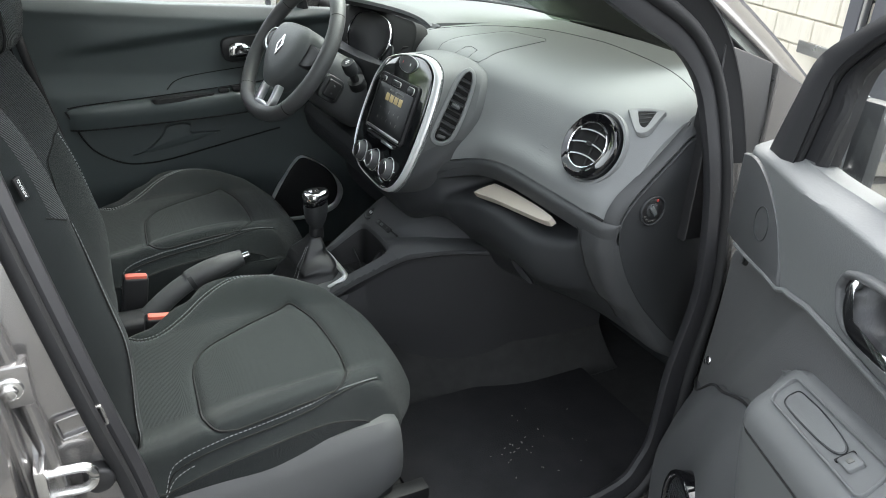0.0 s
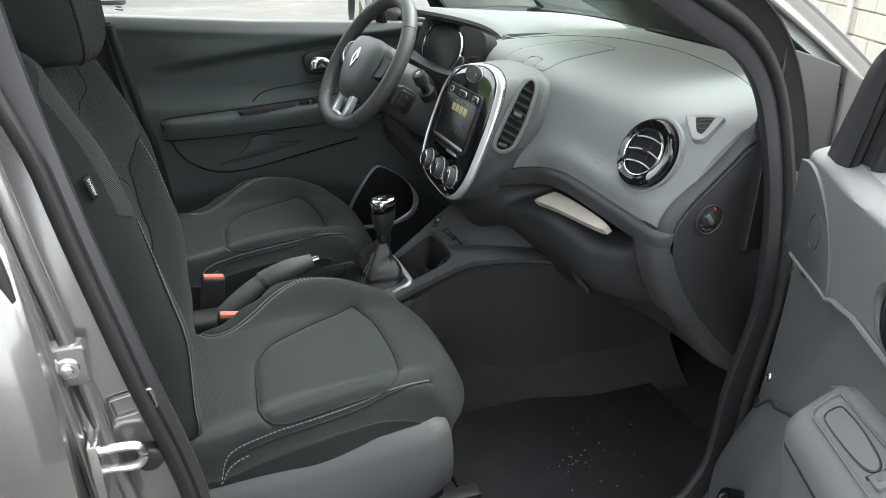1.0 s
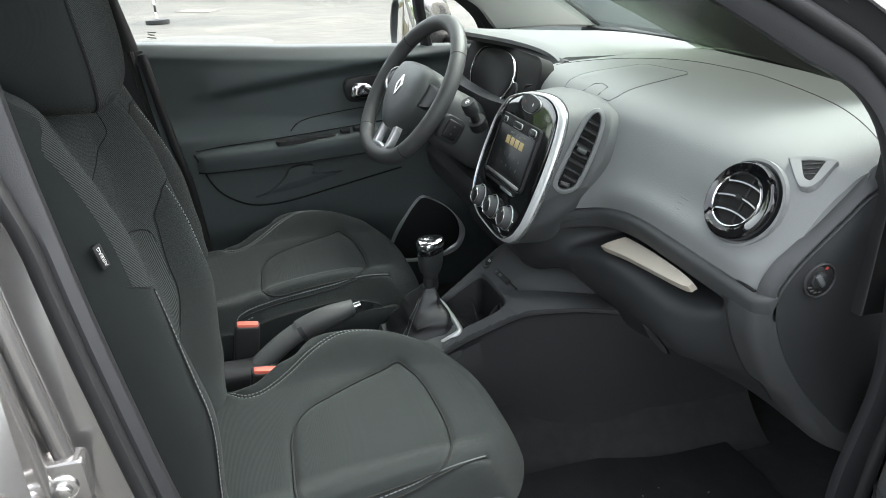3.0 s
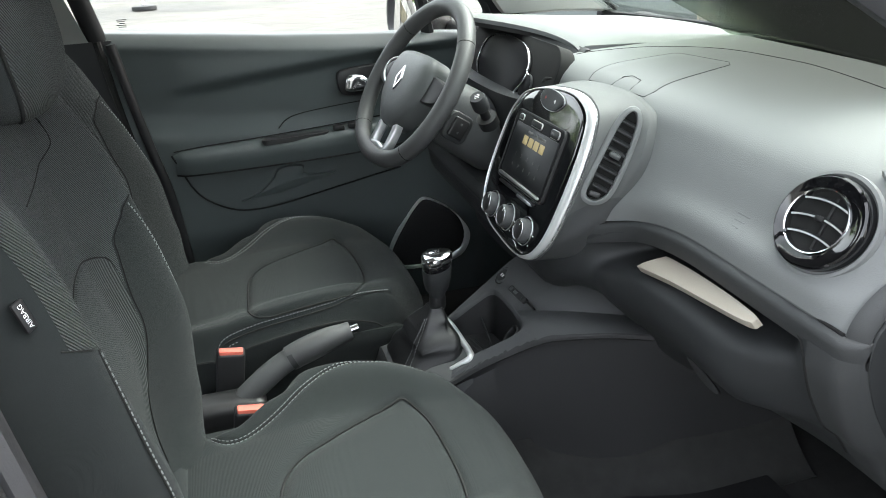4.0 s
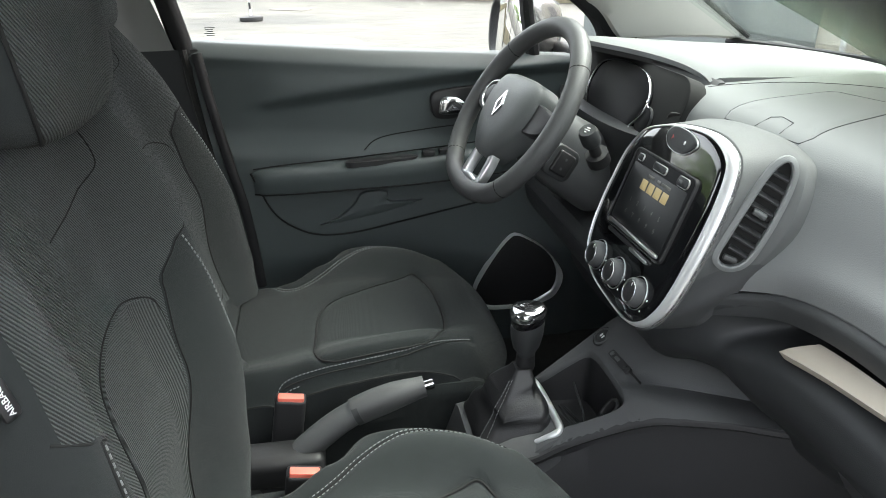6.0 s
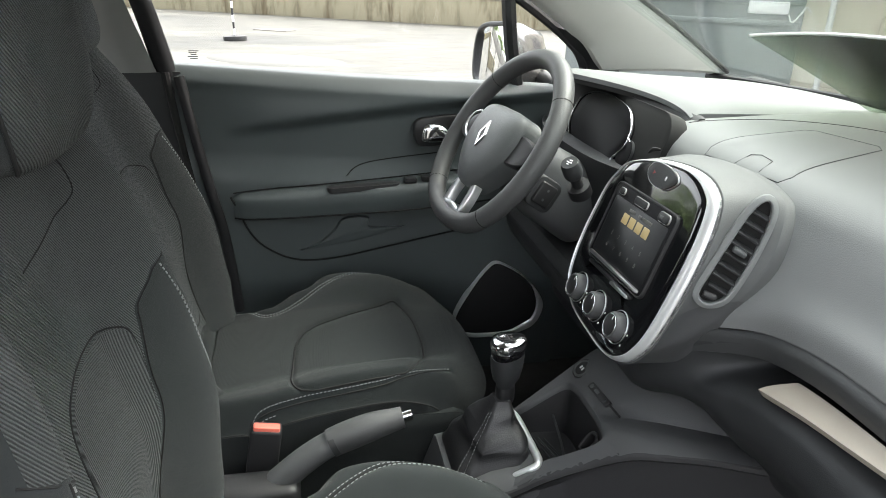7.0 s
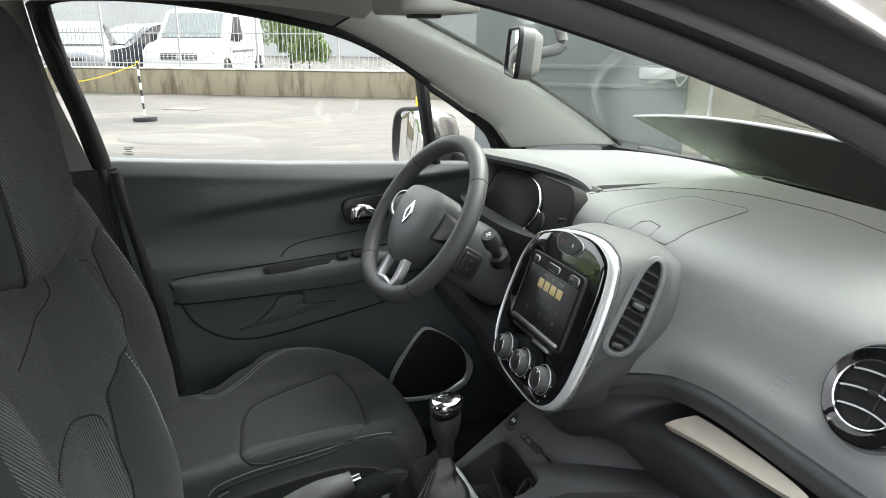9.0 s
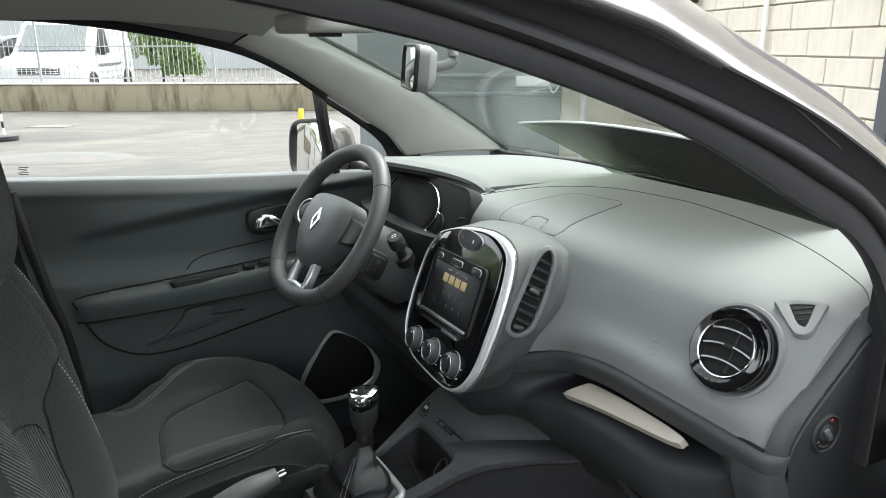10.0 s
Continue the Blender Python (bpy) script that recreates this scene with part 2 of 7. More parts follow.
def stitches(name, path, parent, length=0.0042, gap=0.0032, width=0.0008, lift=0.0010):
    """Short thread stitches along a line: one mesh."""
    pts = [Vector(p) for p in path]
    far = [0.0]
    for a, b in zip(pts, pts[1:]):
        far.append(far[-1] + (b - a).length)

    def at(s):
        i = min(len(pts) - 2, max(0, int(np.searchsorted(far, s)) - 1))
        return pts[i].lerp(pts[i + 1], (s - far[i]) / max(1e-9, far[i + 1] - far[i]))
    bm = bmesh.new()
    s = 0.0
    while s + length < far[-1]:
        p, q = at(s), at(s + length)
        d = (q - p).normalized()
        side = d.cross(Vector((0, 0, 1)))
        side = side.normalized() * width if side.length > 1e-4 else Vector((width, 0, 0))
        up = side.cross(d).normalized() * lift
        vs = [bm.verts.new(v) for v in (p - side, p + up, p + side, p - up, q - side, q + up, q + side, q - up)]
        for f in ((0, 1, 2, 3), (7, 6, 5, 4), (0, 4, 5, 1), (1, 5, 6, 2), (2, 6, 7, 3), (3, 7, 4, 0)):
            bm.faces.new([vs[k] for k in f])
        s += length + gap
    ob = part(name, bm, THREAD, parent, smooth=False)
    ob["kind"] = "stuff"
    return ob

# ---------------------------------------------------------------- ground and car shell
def asphalt():
    m = material("wet pale asphalt", (0.36, 0.355, 0.33), 0.65, grain=0.6, scale=60, mottle=0.0)
    t = m.node_tree
    b = t.nodes["Principled BSDF"]
    co = t.nodes["Texture Coordinate"]
    mp = t.nodes.new("ShaderNodeMapping")
    mp.inputs["Scale"].default_value = (0.5, 1.2, 1)
    t.links.new(co.outputs["Object"], mp.inputs["Vector"])
    n1 = t.nodes.new("ShaderNodeTexNoise")
    n1.inputs["Scale"].default_value, n1.inputs["Detail"].default_value, n1.inputs["Roughness"].default_value = 0.55, 8, 0.62
    t.links.new(mp.outputs[0], n1.inputs["Vector"])
    cr = t.nodes.new("ShaderNodeValToRGB")
    cr.color_ramp.elements[0].position, cr.color_ramp.elements[0].color = 0.36, (0.042, 0.0405, 0.0355, 1)
    cr.color_ramp.elements[1].position, cr.color_ramp.elements[1].color = 0.62, (0.112, 0.108, 0.0945, 1)
    t.links.new(n1.outputs["Fac"], cr.inputs[0])
    n2 = t.nodes.new("ShaderNodeTexNoise")
    n2.inputs["Scale"].default_value, n2.inputs["Detail"].default_value, n2.inputs["Roughness"].default_value, n2.inputs["Distortion"].default_value = 3.0, 9, 0.75, 0.8
    t.links.new(mp.outputs[0], n2.inputs["Vector"])
    c2 = t.nodes.new("ShaderNodeMapRange")
    c2.inputs[1].default_value, c2.inputs[2].default_value, c2.inputs[3].default_value, c2.inputs[4].default_value = 0.38, 0.60, 0.62, 1.12
    t.links.new(n2.outputs["Fac"], c2.inputs[0])
    m2 = t.nodes.new("ShaderNodeMix")
    m2.data_type, m2.blend_type = "RGBA", "MULTIPLY"
    m2.inputs[0].default_value = 1.0
    t.links.new(cr.outputs[0], m2.inputs[6])
    t.links.new(c2.outputs[0], m2.inputs[7])
    t.links.new(m2.outputs[2], b.inputs["Base Color"])
    rr = t.nodes.new("ShaderNodeMapRange")
    rr.inputs[1].default_value, rr.inputs[2].default_value = 0.35, 0.65
    rr.inputs[3].default_value, rr.inputs[4].default_value = 0.62, 0.92
    t.links.new(n1.outputs["Fac"], rr.inputs[0])
    t.links.new(rr.outputs[0], b.inputs["Roughness"])
    return m


ASPHALT = asphalt()
bm = bmesh.new()
bmesh.ops.create_grid(bm, x_segments=8, y_segments=8, size=400)
tagged(part("ground", bm, ASPHALT, smooth=False), "pale worn asphalt yard with damp stains", "ground", kind="structure")


def tumble(z):
    """Lateral place of the passenger-side door opening at height z."""
    return -0.80 + 0.17 * max(0.0, (z - 0.9) / 0.62) ** 1.5


OPENING = [(-0.36, 0.58), (-0.372, 0.78), (-0.415, 0.98), (-0.462, 1.18), (-0.50, 1.36), (-0.505, 1.46), (-0.47, 1.53), (-0.40, 1.548), (-0.26, 1.530), (-0.163, 1.506), (0.025, 1.452), (0.206, 1.386),
           (0.350, 1.320), (0.43, 1.25), (0.462, 1.10), (0.465, 0.925), (0.463, 0.65), (0.442, 0.55), (0.360, 0.495), (0.0, 0.47), (-0.28, 0.47), (-0.345, 0.505)]
ring_path = [Vector((p.x, tumble(p.z), p.z)) for p in curve([(x, 0, z) for x, z in OPENING], 8, True)]
RN = len(ring_path)
ring_mid = Vector((0.0, -0.78, 0.98))
ring_out = []
for i in range(RN):
    d = (ring_path[(i + 1) % RN] - ring_path[i - 1]).normalized()
    o = d.cross(Vector((0, -1, 0))).normalized()
    if o.dot(ring_path[i] - ring_mid) < 0:
        o = -o
    ring_out.append(o)
LAT = Vector((0, -1, 0))


def ring_part(name, profile, mat, parent, first=0, last=None, label=""):
    last = RN if last is None else last
    closed = last - first >= RN
    idx = [i % RN for i in range(first, last)]
    rings = []
    for i in idx:
        p = ring_path[i]
        fr = smooth(0.30, 0.46, p.x) * smooth(1.34, 1.20, p.z) * smooth(0.70, 0.90, p.z)          # slimmer round the windscreen pillar
        bp_ = smooth(-0.30, -0.36, p.x) * smooth(1.36, 1.20, p.z)      # narrow trim on the centre pillar
        tp = smooth(-0.30, -0.05, p.x) * smooth(1.32, 1.40, p.z)          # slimmer trim over the front of the doorway
        ring = []
        for a, b in profile:
            a += 0.013 * tp * max(0.0, 1 - a / 0.045)
            n_ = a * 0.45 if a < 0.045 else 0.020 + (a - 0.045) * 1.29
            ring.append(p + ring_out[i] * (a + fr * (0.030 - 0.30 * a) + bp_ * (n_ - a)) + LAT * b)
        rings.append(ring)
    return part(name, loft(rings, True, True, closed), mat, parent, label)


body = thing("car_body", "warm grey metallic car body with open passenger doorway", "car body", kind="structure")
ring_part("pillar_trim", [(0.002, -0.016), (-0.002, -0.008), (0.0, 0.0), (0.02, 0.006), (0.042, 0.004), (0.045, -0.016)], TRIMBLK, body, label="dark plastic doorway trim")
ring_part("door_seal", [(0.042 + 0.012 * math.cos(a), 0.008 + 0.010 * math.sin(a)) for a in [2 * math.pi * k / 10 for k in range(10)]], RUBBER, body, label="black rubber door seal")
B0, B1, B2 = 8 * 4 + 4, 8 * 14, RN + 8 * 4 + 4
ring_part("painted_flange", [(0.05, -0.03), (0.052, 0.0), (0.075, 0.0), (0.085, 0.006), (0.092, 0.022), (0.118, 0.024), (0.125, 0.034), (0.13, 0.05), (0.13, -0.03)], PAINT, body, B1, B2)
ring_part("black_flange", [(0.05, -0.03), (0.052, 0.002), (0.060, 0.007), (0.080, 0.015), (0.083, 0.020), (0.086, 0.020), (0.086, -0.03)], RUBBER, body, B0 - 1, B1 + 1)
BEND = 8 * 11 + 3


def straight_on(name, profile, first, length, mat, label=""):
    """A part of the doorway edge that runs on straight down to the bonnet."""
    rings = [[ring_path[i] + ring_out[i] * a + LAT * b for a, b in profile] for i in range(first, BEND + 1)]
    way = Vector((0.840, -0.085, -0.535)).normalized()
    last = rings[-1]
    for k in range(1, 11):
        rings.append([p + way * length * k / 10 + Vector((0, 0, -0.012 * (k / 10) ** 2)) for p in last])
    return part(name, loft(rings), mat, body, label)


RAIL = curve([(-1.55, -0.64, 1.575), (-0.9, -0.66, 1.605), (-0.45, -0.668, 1.606), (-0.12, -0.67, 1.588), (0.10, -0.67, 1.542), (0.188, -0.67, 1.511), (0.267, -0.67, 1.477), (0.36, -0.67, 1.439), (0.44, -0.67, 1.404), (0.54, -0.67, 1.350), (0.675, -0.67, 1.267), (0.80, -0.67, 1.182), (0.92, -0.67, 1.095)], 6)
# section of the rail: a gently bowed outer face that leans in towards the roof, a tight turn under
RSEC = [(p.x, p.y) for p in curve([(0.027, -0.027, 0), (0.030, -0.020, 0), (0.024, -0.004, 0), (0.012, 0.013, 0), (-0.006, 0.026, 0), (-0.030, 0.034, 0), (-0.032, 0.010, 0), (-0.020, -0.024, 0), (0.010, -0.031, 0)], 3, True)]
rail_rings = []
for i, p in enumerate(RAIL):
    d = (RAIL[min(i + 1, len(RAIL) - 1)] - RAIL[max(i - 1, 0)]).normalized()
    rise = LAT.cross(d).normalized()
    rise = rise if rise.z > 0 else -rise
    rail_rings.append([p + LAT * a + rise * b for a, b in RSEC])
part("roof_rail", loft(rail_rings), PAINT, body, "painted outer roof rail and windscreen pillar")
straight_on("pillar_seal", [(0.05, -0.03), (0.052, 0.000), (0.060, 0.005), (0.080, 0.013), (0.084, 0.018), (0.086, 0.018), (0.086, -0.03)], BEND - 6, 0.62, RUBBER, "black seal under the windscreen pillar")
part("hinge_cover", slab(Frame((0, -0.742, 0), (1, 0, 0), (0, 0, 1)), [(0.50, 1.29), (0.56, 1.272), (0.615, 1.255), (0.628, 1.16), (0.622, 1.04), (0.60, 0.96), (0.50, 0.96)], -0.03, 0.0, 0.004), BLACK, body)
part("wing_corner", slab(Frame((0, -0.748, 0), (1, 0, 0), (0, 0, 1)), [(0.625, 1.252), (0.70, 1.215), (0.80, 1.15), (0.86, 1.06), (0.84, 0.92), (0.63, 0.92)], -0.03, 0.0, 0.008), PAINT, body)
# striker, its fixing and a rubber stop on the centre pillar
st = thing("door_striker", "bright steel door striker loop on the painted pillar", "door striker")
sx, sy, sz = -0.462, -0.822, 0.868
part("plate", box(0.012, 0.045, 0.085, 0.004, at=(sx - 0.02, sy - 0.01, sz)), STEELP, st)
part("loop", tube(curve([(sx - 0.018, sy, sz + 0.014), (sx + 0.02, sy - 0.004, sz + 0.014), (sx + 0.028, sy - 0.004, sz), (sx + 0.02, sy - 0.004, sz - 0.014), (sx - 0.018, sy, sz - 0.014)], 5), 0.0058, 8), STEELP, st)
bp = part("bump_stop", slab(Frame((-0.430, -0.812, 0.848), (1, 0, 0), (0, 0, 1)), circle(0.017), -0.03, 0.006, 0.004), BLACK)
tagged(bp, "round black rubber stop on the painted pillar", "rubber stop")
# folds, an embossed plate mark, a strap bolt and a second seal on the centre pillar
part("pillar_fold", tube(curve([(-0.445, -0.815, 0.70), (-0.468, -0.815, 0.86), (-0.482, -0.812, 0.98), (-0.512, -0.795, 1.15), (-0.545, -0.765, 1.35)], 8), 0.010, 10), PAINT, body)
part("pillar_fold", tube(curve([(-0.485, -0.830, 0.62), (-0.495, -0.830, 0.86), (-0.512, -0.822, 1.05), (-0.545, -0.795, 1.25)], 8), 0.008, 10), PAINT, body)
part("rear_seal", tube(curve([(-0.495, -0.850, 0.60), (-0.505, -0.852, 0.86), (-0.520, -0.842, 1.05), (-0.552, -0.81, 1.25)], 8), 0.008, 10), RUBBER, body)
ef_ = Frame((-0.437, -0.803, 0.925), (1, 0, 0.18), (-0.18, 0, 1))
part("embossed_mark", frame_ring(ef_, rounded(0.052, 0.030, 0.005), 0.004, -0.004, 0.003, 0.0012), PAINT, body)
bt_ = thing("pillar_bolt", "steel bolt and washer on the painted pillar", "bolt")
bf_ = Frame((-0.492, -0.822, 1.000), (1, 0, 0), (0, 0, 1))
part("plate", slab(bf_, rounded(0.040, 0.050, 0.006), -0.02, 0.002, 0.002), PAINT, bt_)
part("washer", slab(bf_, circle(0.013, 24), 0.0, 0.006, 0.002), STEELP, bt_)
part("head", slab(bf_, circle(0.008, 6), 0.0, 0.013, 0.002), STEELP, bt_)
# lower body: sill, floor pan, far sill, roof, firewall
part("sill", box(1.5, 0.14, 0.16, 0.03, 3, (0.05, -0.86, 0.37)), PAINT, body, "painted sill")
part("floor_pan", box(2.4, 1.56, 0.04, 0.01, at=(-0.1, 0, 0.34)), CARPET, body)
part("firewall", box(0.04, 1.5, 0.85, 0.01, at=(0.95, 0, 0.74)), PLASTIC2, body)
part("rear_bulkhead", box(0.06, 1.4, 0.75, 0.02, at=(-1.35, 0, 0.72)), PLASTIC2, body, "dark rear seat back")


def roof(u, v, dz, half=0.52):
    x = -1.6 + 1.66 * u
    y = (v - 0.5) * 2 * half
    return Vector((x, y, 1.605 + dz - 0.05 * abs(v - 0.5) ** 2.5 * 5 - 0.035 * max(0, u - 0.75) ** 2 * 16 - 0.05 * (1 - u) ** 2))


part("roof_skin", shell(lambda u, v: roof(u, v, 0.035, 0.65), lambda u, v: roof(u, v, 0.014, 0.65), 16, 24), PAINT, body)
part("headlining", shell(lambda u, v: roof(u, v, 0.010), lambda u, v: roof(u, v, -0.012), 16, 16), LINER, body, "pale grey cloth headlining")
# carpet along the tunnel, a dark mat and crumbs on it
def tunnel_carpet(u, v, d):
    x = -0.10 + 0.90 * u
    wb = 0.163 + 0.07 * smooth(0.2, 0.55, x)
    z = 0.482 - 0.04 * smooth(0.2, 0.7, x)
    return Vector((x, -wb - 0.004 - 0.10 * (v ** 1.6) - 0.02 * math.sin(math.pi * v) * smooth(0.35, 0.6, x) + 0.0, z - (z - 0.362) * (1 - (1 - v) ** 1.7) - d))


part("tunnel_carpet", shell(lambda u, v: tunnel_carpet(u, v, 0), lambda u, v: tunnel_carpet(u, v, 0.012), 30, 10), CARPET, body, "black carpet along the tunnel")
mat_ = part("floor_mat", box(0.60, 0.46, 0.012, 0.005, 2, (0.40, -0.50, 0.366)), material("dark floor mat", (0.030, 0.030, 0.032), 0.8, grain=1.0, scale=250, mottle=0.4, mscale=14, spec=0.08))
tagged(mat_, "black worn floor mat with dust marks", "floor mat")
rnd_ = random.Random(7)
db = bmesh.new()
for k in range(30):
    cx_, cy_ = (0.36, -0.52) if k % 2 else (0.30 + 0.3 * rnd_.random(), -0.62 + 0.24 * rnd_.random())
    q_ = Matrix.Translation((cx_ + rnd_.gauss(0, 0.025), cy_ + rnd_.gauss(0, 0.012), 0.3735)) @ Euler((rnd_.random(), rnd_.random(), rnd_.random() * 6)).to_matrix().to_4x4() @ Matrix.Diagonal((rnd_.uniform(0.0012, 0.004), rnd_.uniform(0.001, 0.0022), 0.0011, 1))
    bmesh.ops.create_icosphere(db, subdivisions=1, radius=1.0, matrix=q_)
cb = part("crumbs", db, material("dry crumbs", (0.20, 0.19, 0.175), 0.9, mottle=0.3), smooth=False)
tagged(cb, "pale crumbs and dust on the floor mat", "debris", kind="stuff")
# rear door skin beside the doorway, and the wheel-side of the car behind it
rd = thing("rear_door", "closed rear door in warm grey metallic paint", "car door")


def rdoor(u, v, d):
    z = 0.42 + 0.82 * v
    h_ = max(0.0, z - 0.97)
    x = -0.502 - 0.17 * h_ ** 1.2 - 0.62 * u
    lean_ = 0.22 * h_ + 0.60 * h_ * h_ + 0.05 * max(0.0, 0.75 - z) ** 1.5        # the shoulder leans in to the window
    return Vector((x, -0.895 + lean_ + 0.020 * smooth(0.05, 0.0, u) ** 2 + d, z))


part("door_skin", shell(lambda u, v: rdoor(u, v, 0), lambda u, v: rdoor(u, v, 0.05), 30, 20), PAINT, rd)
part("window_frame", box(0.05, 0.02, 0.36, 0.008, at=(-0.575, -0.745, 1.40)), BLACK, rd)
part("window_pane", box(0.55, 0.006, 0.30, 0.002, at=(-0.86, -0.74, 1.39)), GLASS, rd)
# bonnet and wings
bn = thing("bonnet", "car bonnet and front wings in warm grey metallic paint", "car bonnet")


def hood(u, v, d):
    x = 0.93 + 0.95 * u
    w = 0.70 - 0.06 * u
    y = (2 * v - 1) * w
    return Vector((x, y, 1.115 - 0.16 * u - 0.10 * u ** 3 - 0.07 * abs(2 * v - 1) ** 3 + d))


part("bonnet_panel", shell(lambda u, v: hood(u, v, 0), lambda u, v: hood(u, v, -0.03), 16, 16), PAINT, bn)
for sgn in (-1, 1):
    def wing(u, v, d, sgn=sgn):
        x = 0.62 + 1.25 * u
        z = 1.06 - 0.14 * u - 0.55 * v
        y = sgn * (0.66 + 0.20 * smooth(0, 0.35, v) - 0.05 * u ** 2 - d)
        return Vector((x, y, z))
    part("front_wing", shell(lambda u, v: wing(u, v, 0), lambda u, v: wing(u, v, 0.03), 14, 14), PAINT, bn)
part("cowl", box(0.10, 1.30, 0.05, 0.015, at=(0.94, 0, 1.11)), BLACK, bn)

# windscreen, in one curved sheet between the pillars
def screen(u, v, d):
    yy = (2 * v - 1)
    x = 0.945 - 0.145 * yy * yy + (0.08 - 0.945 + 0.085 * yy * yy) * u
    z = 1.165 + 0.40 * u + 0.03 * math.sin(math.pi * u) - 0.02 * yy * yy * u
    return Vector((x + d, yy * (0.66 - 0.10 * u), z + d))


ws = part("windscreen", shell(lambda u, v: screen(u, v, 0), lambda u, v: screen(u, v, 0.005), 12, 16), WSGLASS)
part("screen_base", tube([(0.917 - 0.150 * (k / 20 - 1) ** 2, 0.66 * (k / 20 - 1), 1.184 - 0.006 * abs(k / 20 - 1)) for k in range(41)], 0.009, 8), RUBBER, body, "black seal along the foot of the windscreen")
tagged(ws, "curved clear windscreen with faint green tint", "windscreen", kind="structure")

# ---------------------------------------------------------------- far side: pillar trims and side windows
def band(lo, hi, bulge, mat, name, parent, thick=0.02, toward=(0.0, -0.7, 0.3), n=10, m=8, label=""):
    """A bowed trim between a lower and an upper line."""
    a, b = curve(lo, n), curve(hi, n)
    t = Vector(toward).normalized()

    def f(u, v, d):
        i = min(len(a) - 1, int(round(u * (len(a) - 1))))
        return a[i].lerp(b[i], v) + t * (bulge * math.sin(math.pi * v) + d)
    k = len(a) - 1
    return part(name, shell(lambda u, v: f(u, v, 0), lambda u, v: f(u, v, -thick), k, m), mat, parent, label)


tr = thing("pillar_trim", "pale grey windscreen pillar trim", "pillar trim", kind="structure")
band([(0.49, 0.665, 1.19), (0.40, 0.65, 1.28), (0.152, 0.60, 1.431), (0.002, 0.58, 1.501)], [(0.80, 0.63, 1.19), (0.62, 0.605, 1.305), (0.437, 0.58, 1.404), (0.114, 0.55, 1.556)], 0.022, LINER, "pillar_cover", tr)
# same pale trim as the pillar cover; its shade is in the colour
band([(0.002, 0.575, 1.501), (-0.25, 0.57, 1.540), (-0.46, 0.57, 1.558), (-0.70, 0.57, 1.56)], [(0.114, 0.55, 1.556), (-0.25, 0.49, 1.590), (-0.46, 0.48, 1.600), (-0.70, 0.48, 1.60)], 0.012, TRIMSHADE, "side_rail_cover", tr, label="side rail cover in pale trim darkened for shade")
part("header_edge", tube(curve([(0.085, 0.560, 1.555), (0.118, 0.50, 1.572), (0.135, 0.38, 1.585), (0.142, 0.2, 1.592), (0.145, 0.0, 1.595)], 6), 0.014, 10), LINER, tr)
part("screen_seal", tube([p + Vector((0.002, -0.002, 0.002)) for p in curve([(0.80, 0.63, 1.19), (0.62, 0.605, 1.305), (0.437, 0.58, 1.404), (0.114, 0.55, 1.556)], 8)], 0.006, 8), RUBBER, tr, "black windscreen seal")
part("gap", tube([(0.002, 0.575, 1.498), (0.06, 0.545, 1.535), (0.114, 0.535, 1.556)], 0.0025, 6), SEAM, tr)
# pale trim as well; the darker grey holds down the strong light here
band([(-0.548, 0.67, 1.18), (-0.606, 0.64, 1.38), (-0.630, 0.60, 1.56)], [(-0.66, 0.67, 1.18), (-0.68, 0.64, 1.38), (-0.69, 0.60, 1.56)], 0.012, TRIMSHADE, "centre_pillar_cover", tr, toward=(0.2, -1, 0))
band([(-0.45, 0.69, 0.45), (-0.48, 0.69, 0.9), (-0.50, 0.68, 1.18)], [(-0.66, 0.69, 0.45), (-0.66, 0.69, 0.9), (-0.64, 0.68, 1.18)], 0.01, PLASTIC2, "lower_pillar_cover", tr, toward=(0.2, -1, 0))

dd = thing("driver_door", "closed driver's door with charcoal plastic lining", "car door")
BELT = [(-0.53, 1.196), (-0.12, 1.168), (0.324, 1.148), (0.56, 1.135)]


def belt(x):
    for (a, p), (b, q) in zip(BELT, BELT[1:]):
        if x <= b:
            break
    return p + (q - p) * (x - a) / (b - a)


def dpanel(u, v, d):
    x0 = -0.43 - 0.095 * v
    x = x0 + (0.62 - x0) * u
    top = belt(x)
    z = 0.30 + (top - 0.30) * v
    h = top - z
    y = 0.70
    y -= 0.026 * math.sqrt(max(0.0, min(1.0, h / 0.032))) - 0.004 * smooth(0.02, 0.06, h)
    crease = top - (1.104 + 0.108 * x - 0.05 * x * x)
    on_ = smooth(-0.43, -0.30, x)
    y -= 0.012 * smooth(0.0, crease, h) * on_
    y += 0.022 * smooth(crease - 0.004, crease + 0.030, h) * on_
    y -= 0.022 * smooth(0.19, 0.26, h)
    y += 0.030 * smooth(0.50, 0.62, h)
    return Vector((x, y + d, z))


part("lining", shell(lambda u, v: dpanel(u, 1 - (1 - v) ** 1.5, 0), lambda u, v: dpanel(u, 1 - (1 - v) ** 1.5, 0.05), 60, 90), DOORP, dd)


def dy(x, z):
    """Surface of the driver's door lining at (x, z)."""
    v = (z - 0.30) / (belt(x) - 0.30)
    x0 = -0.43 - 0.095 * v
    return dpanel((x - x0) / (0.62 - x0), v, 0).y


part("rear_seal", tube(curve([(-0.502, 0.668, 1.172), (-0.480, 0.655, 1.05), (-0.455, 0.650, 0.92), (-0.430, 0.650, 0.80), (-0.41, 0.655, 0.60)], 6), 0.012, 10), RUBBER, dd, "black rubber seal on the door's edge")
part("edge_gap", tube(curve([(-0.530, 0.668, 1.180), (-0.512, 0.655, 1.05), (-0.492, 0.650, 0.92), (-0.475, 0.650, 0.80)], 6), 0.009, 8), SEAM, dd)
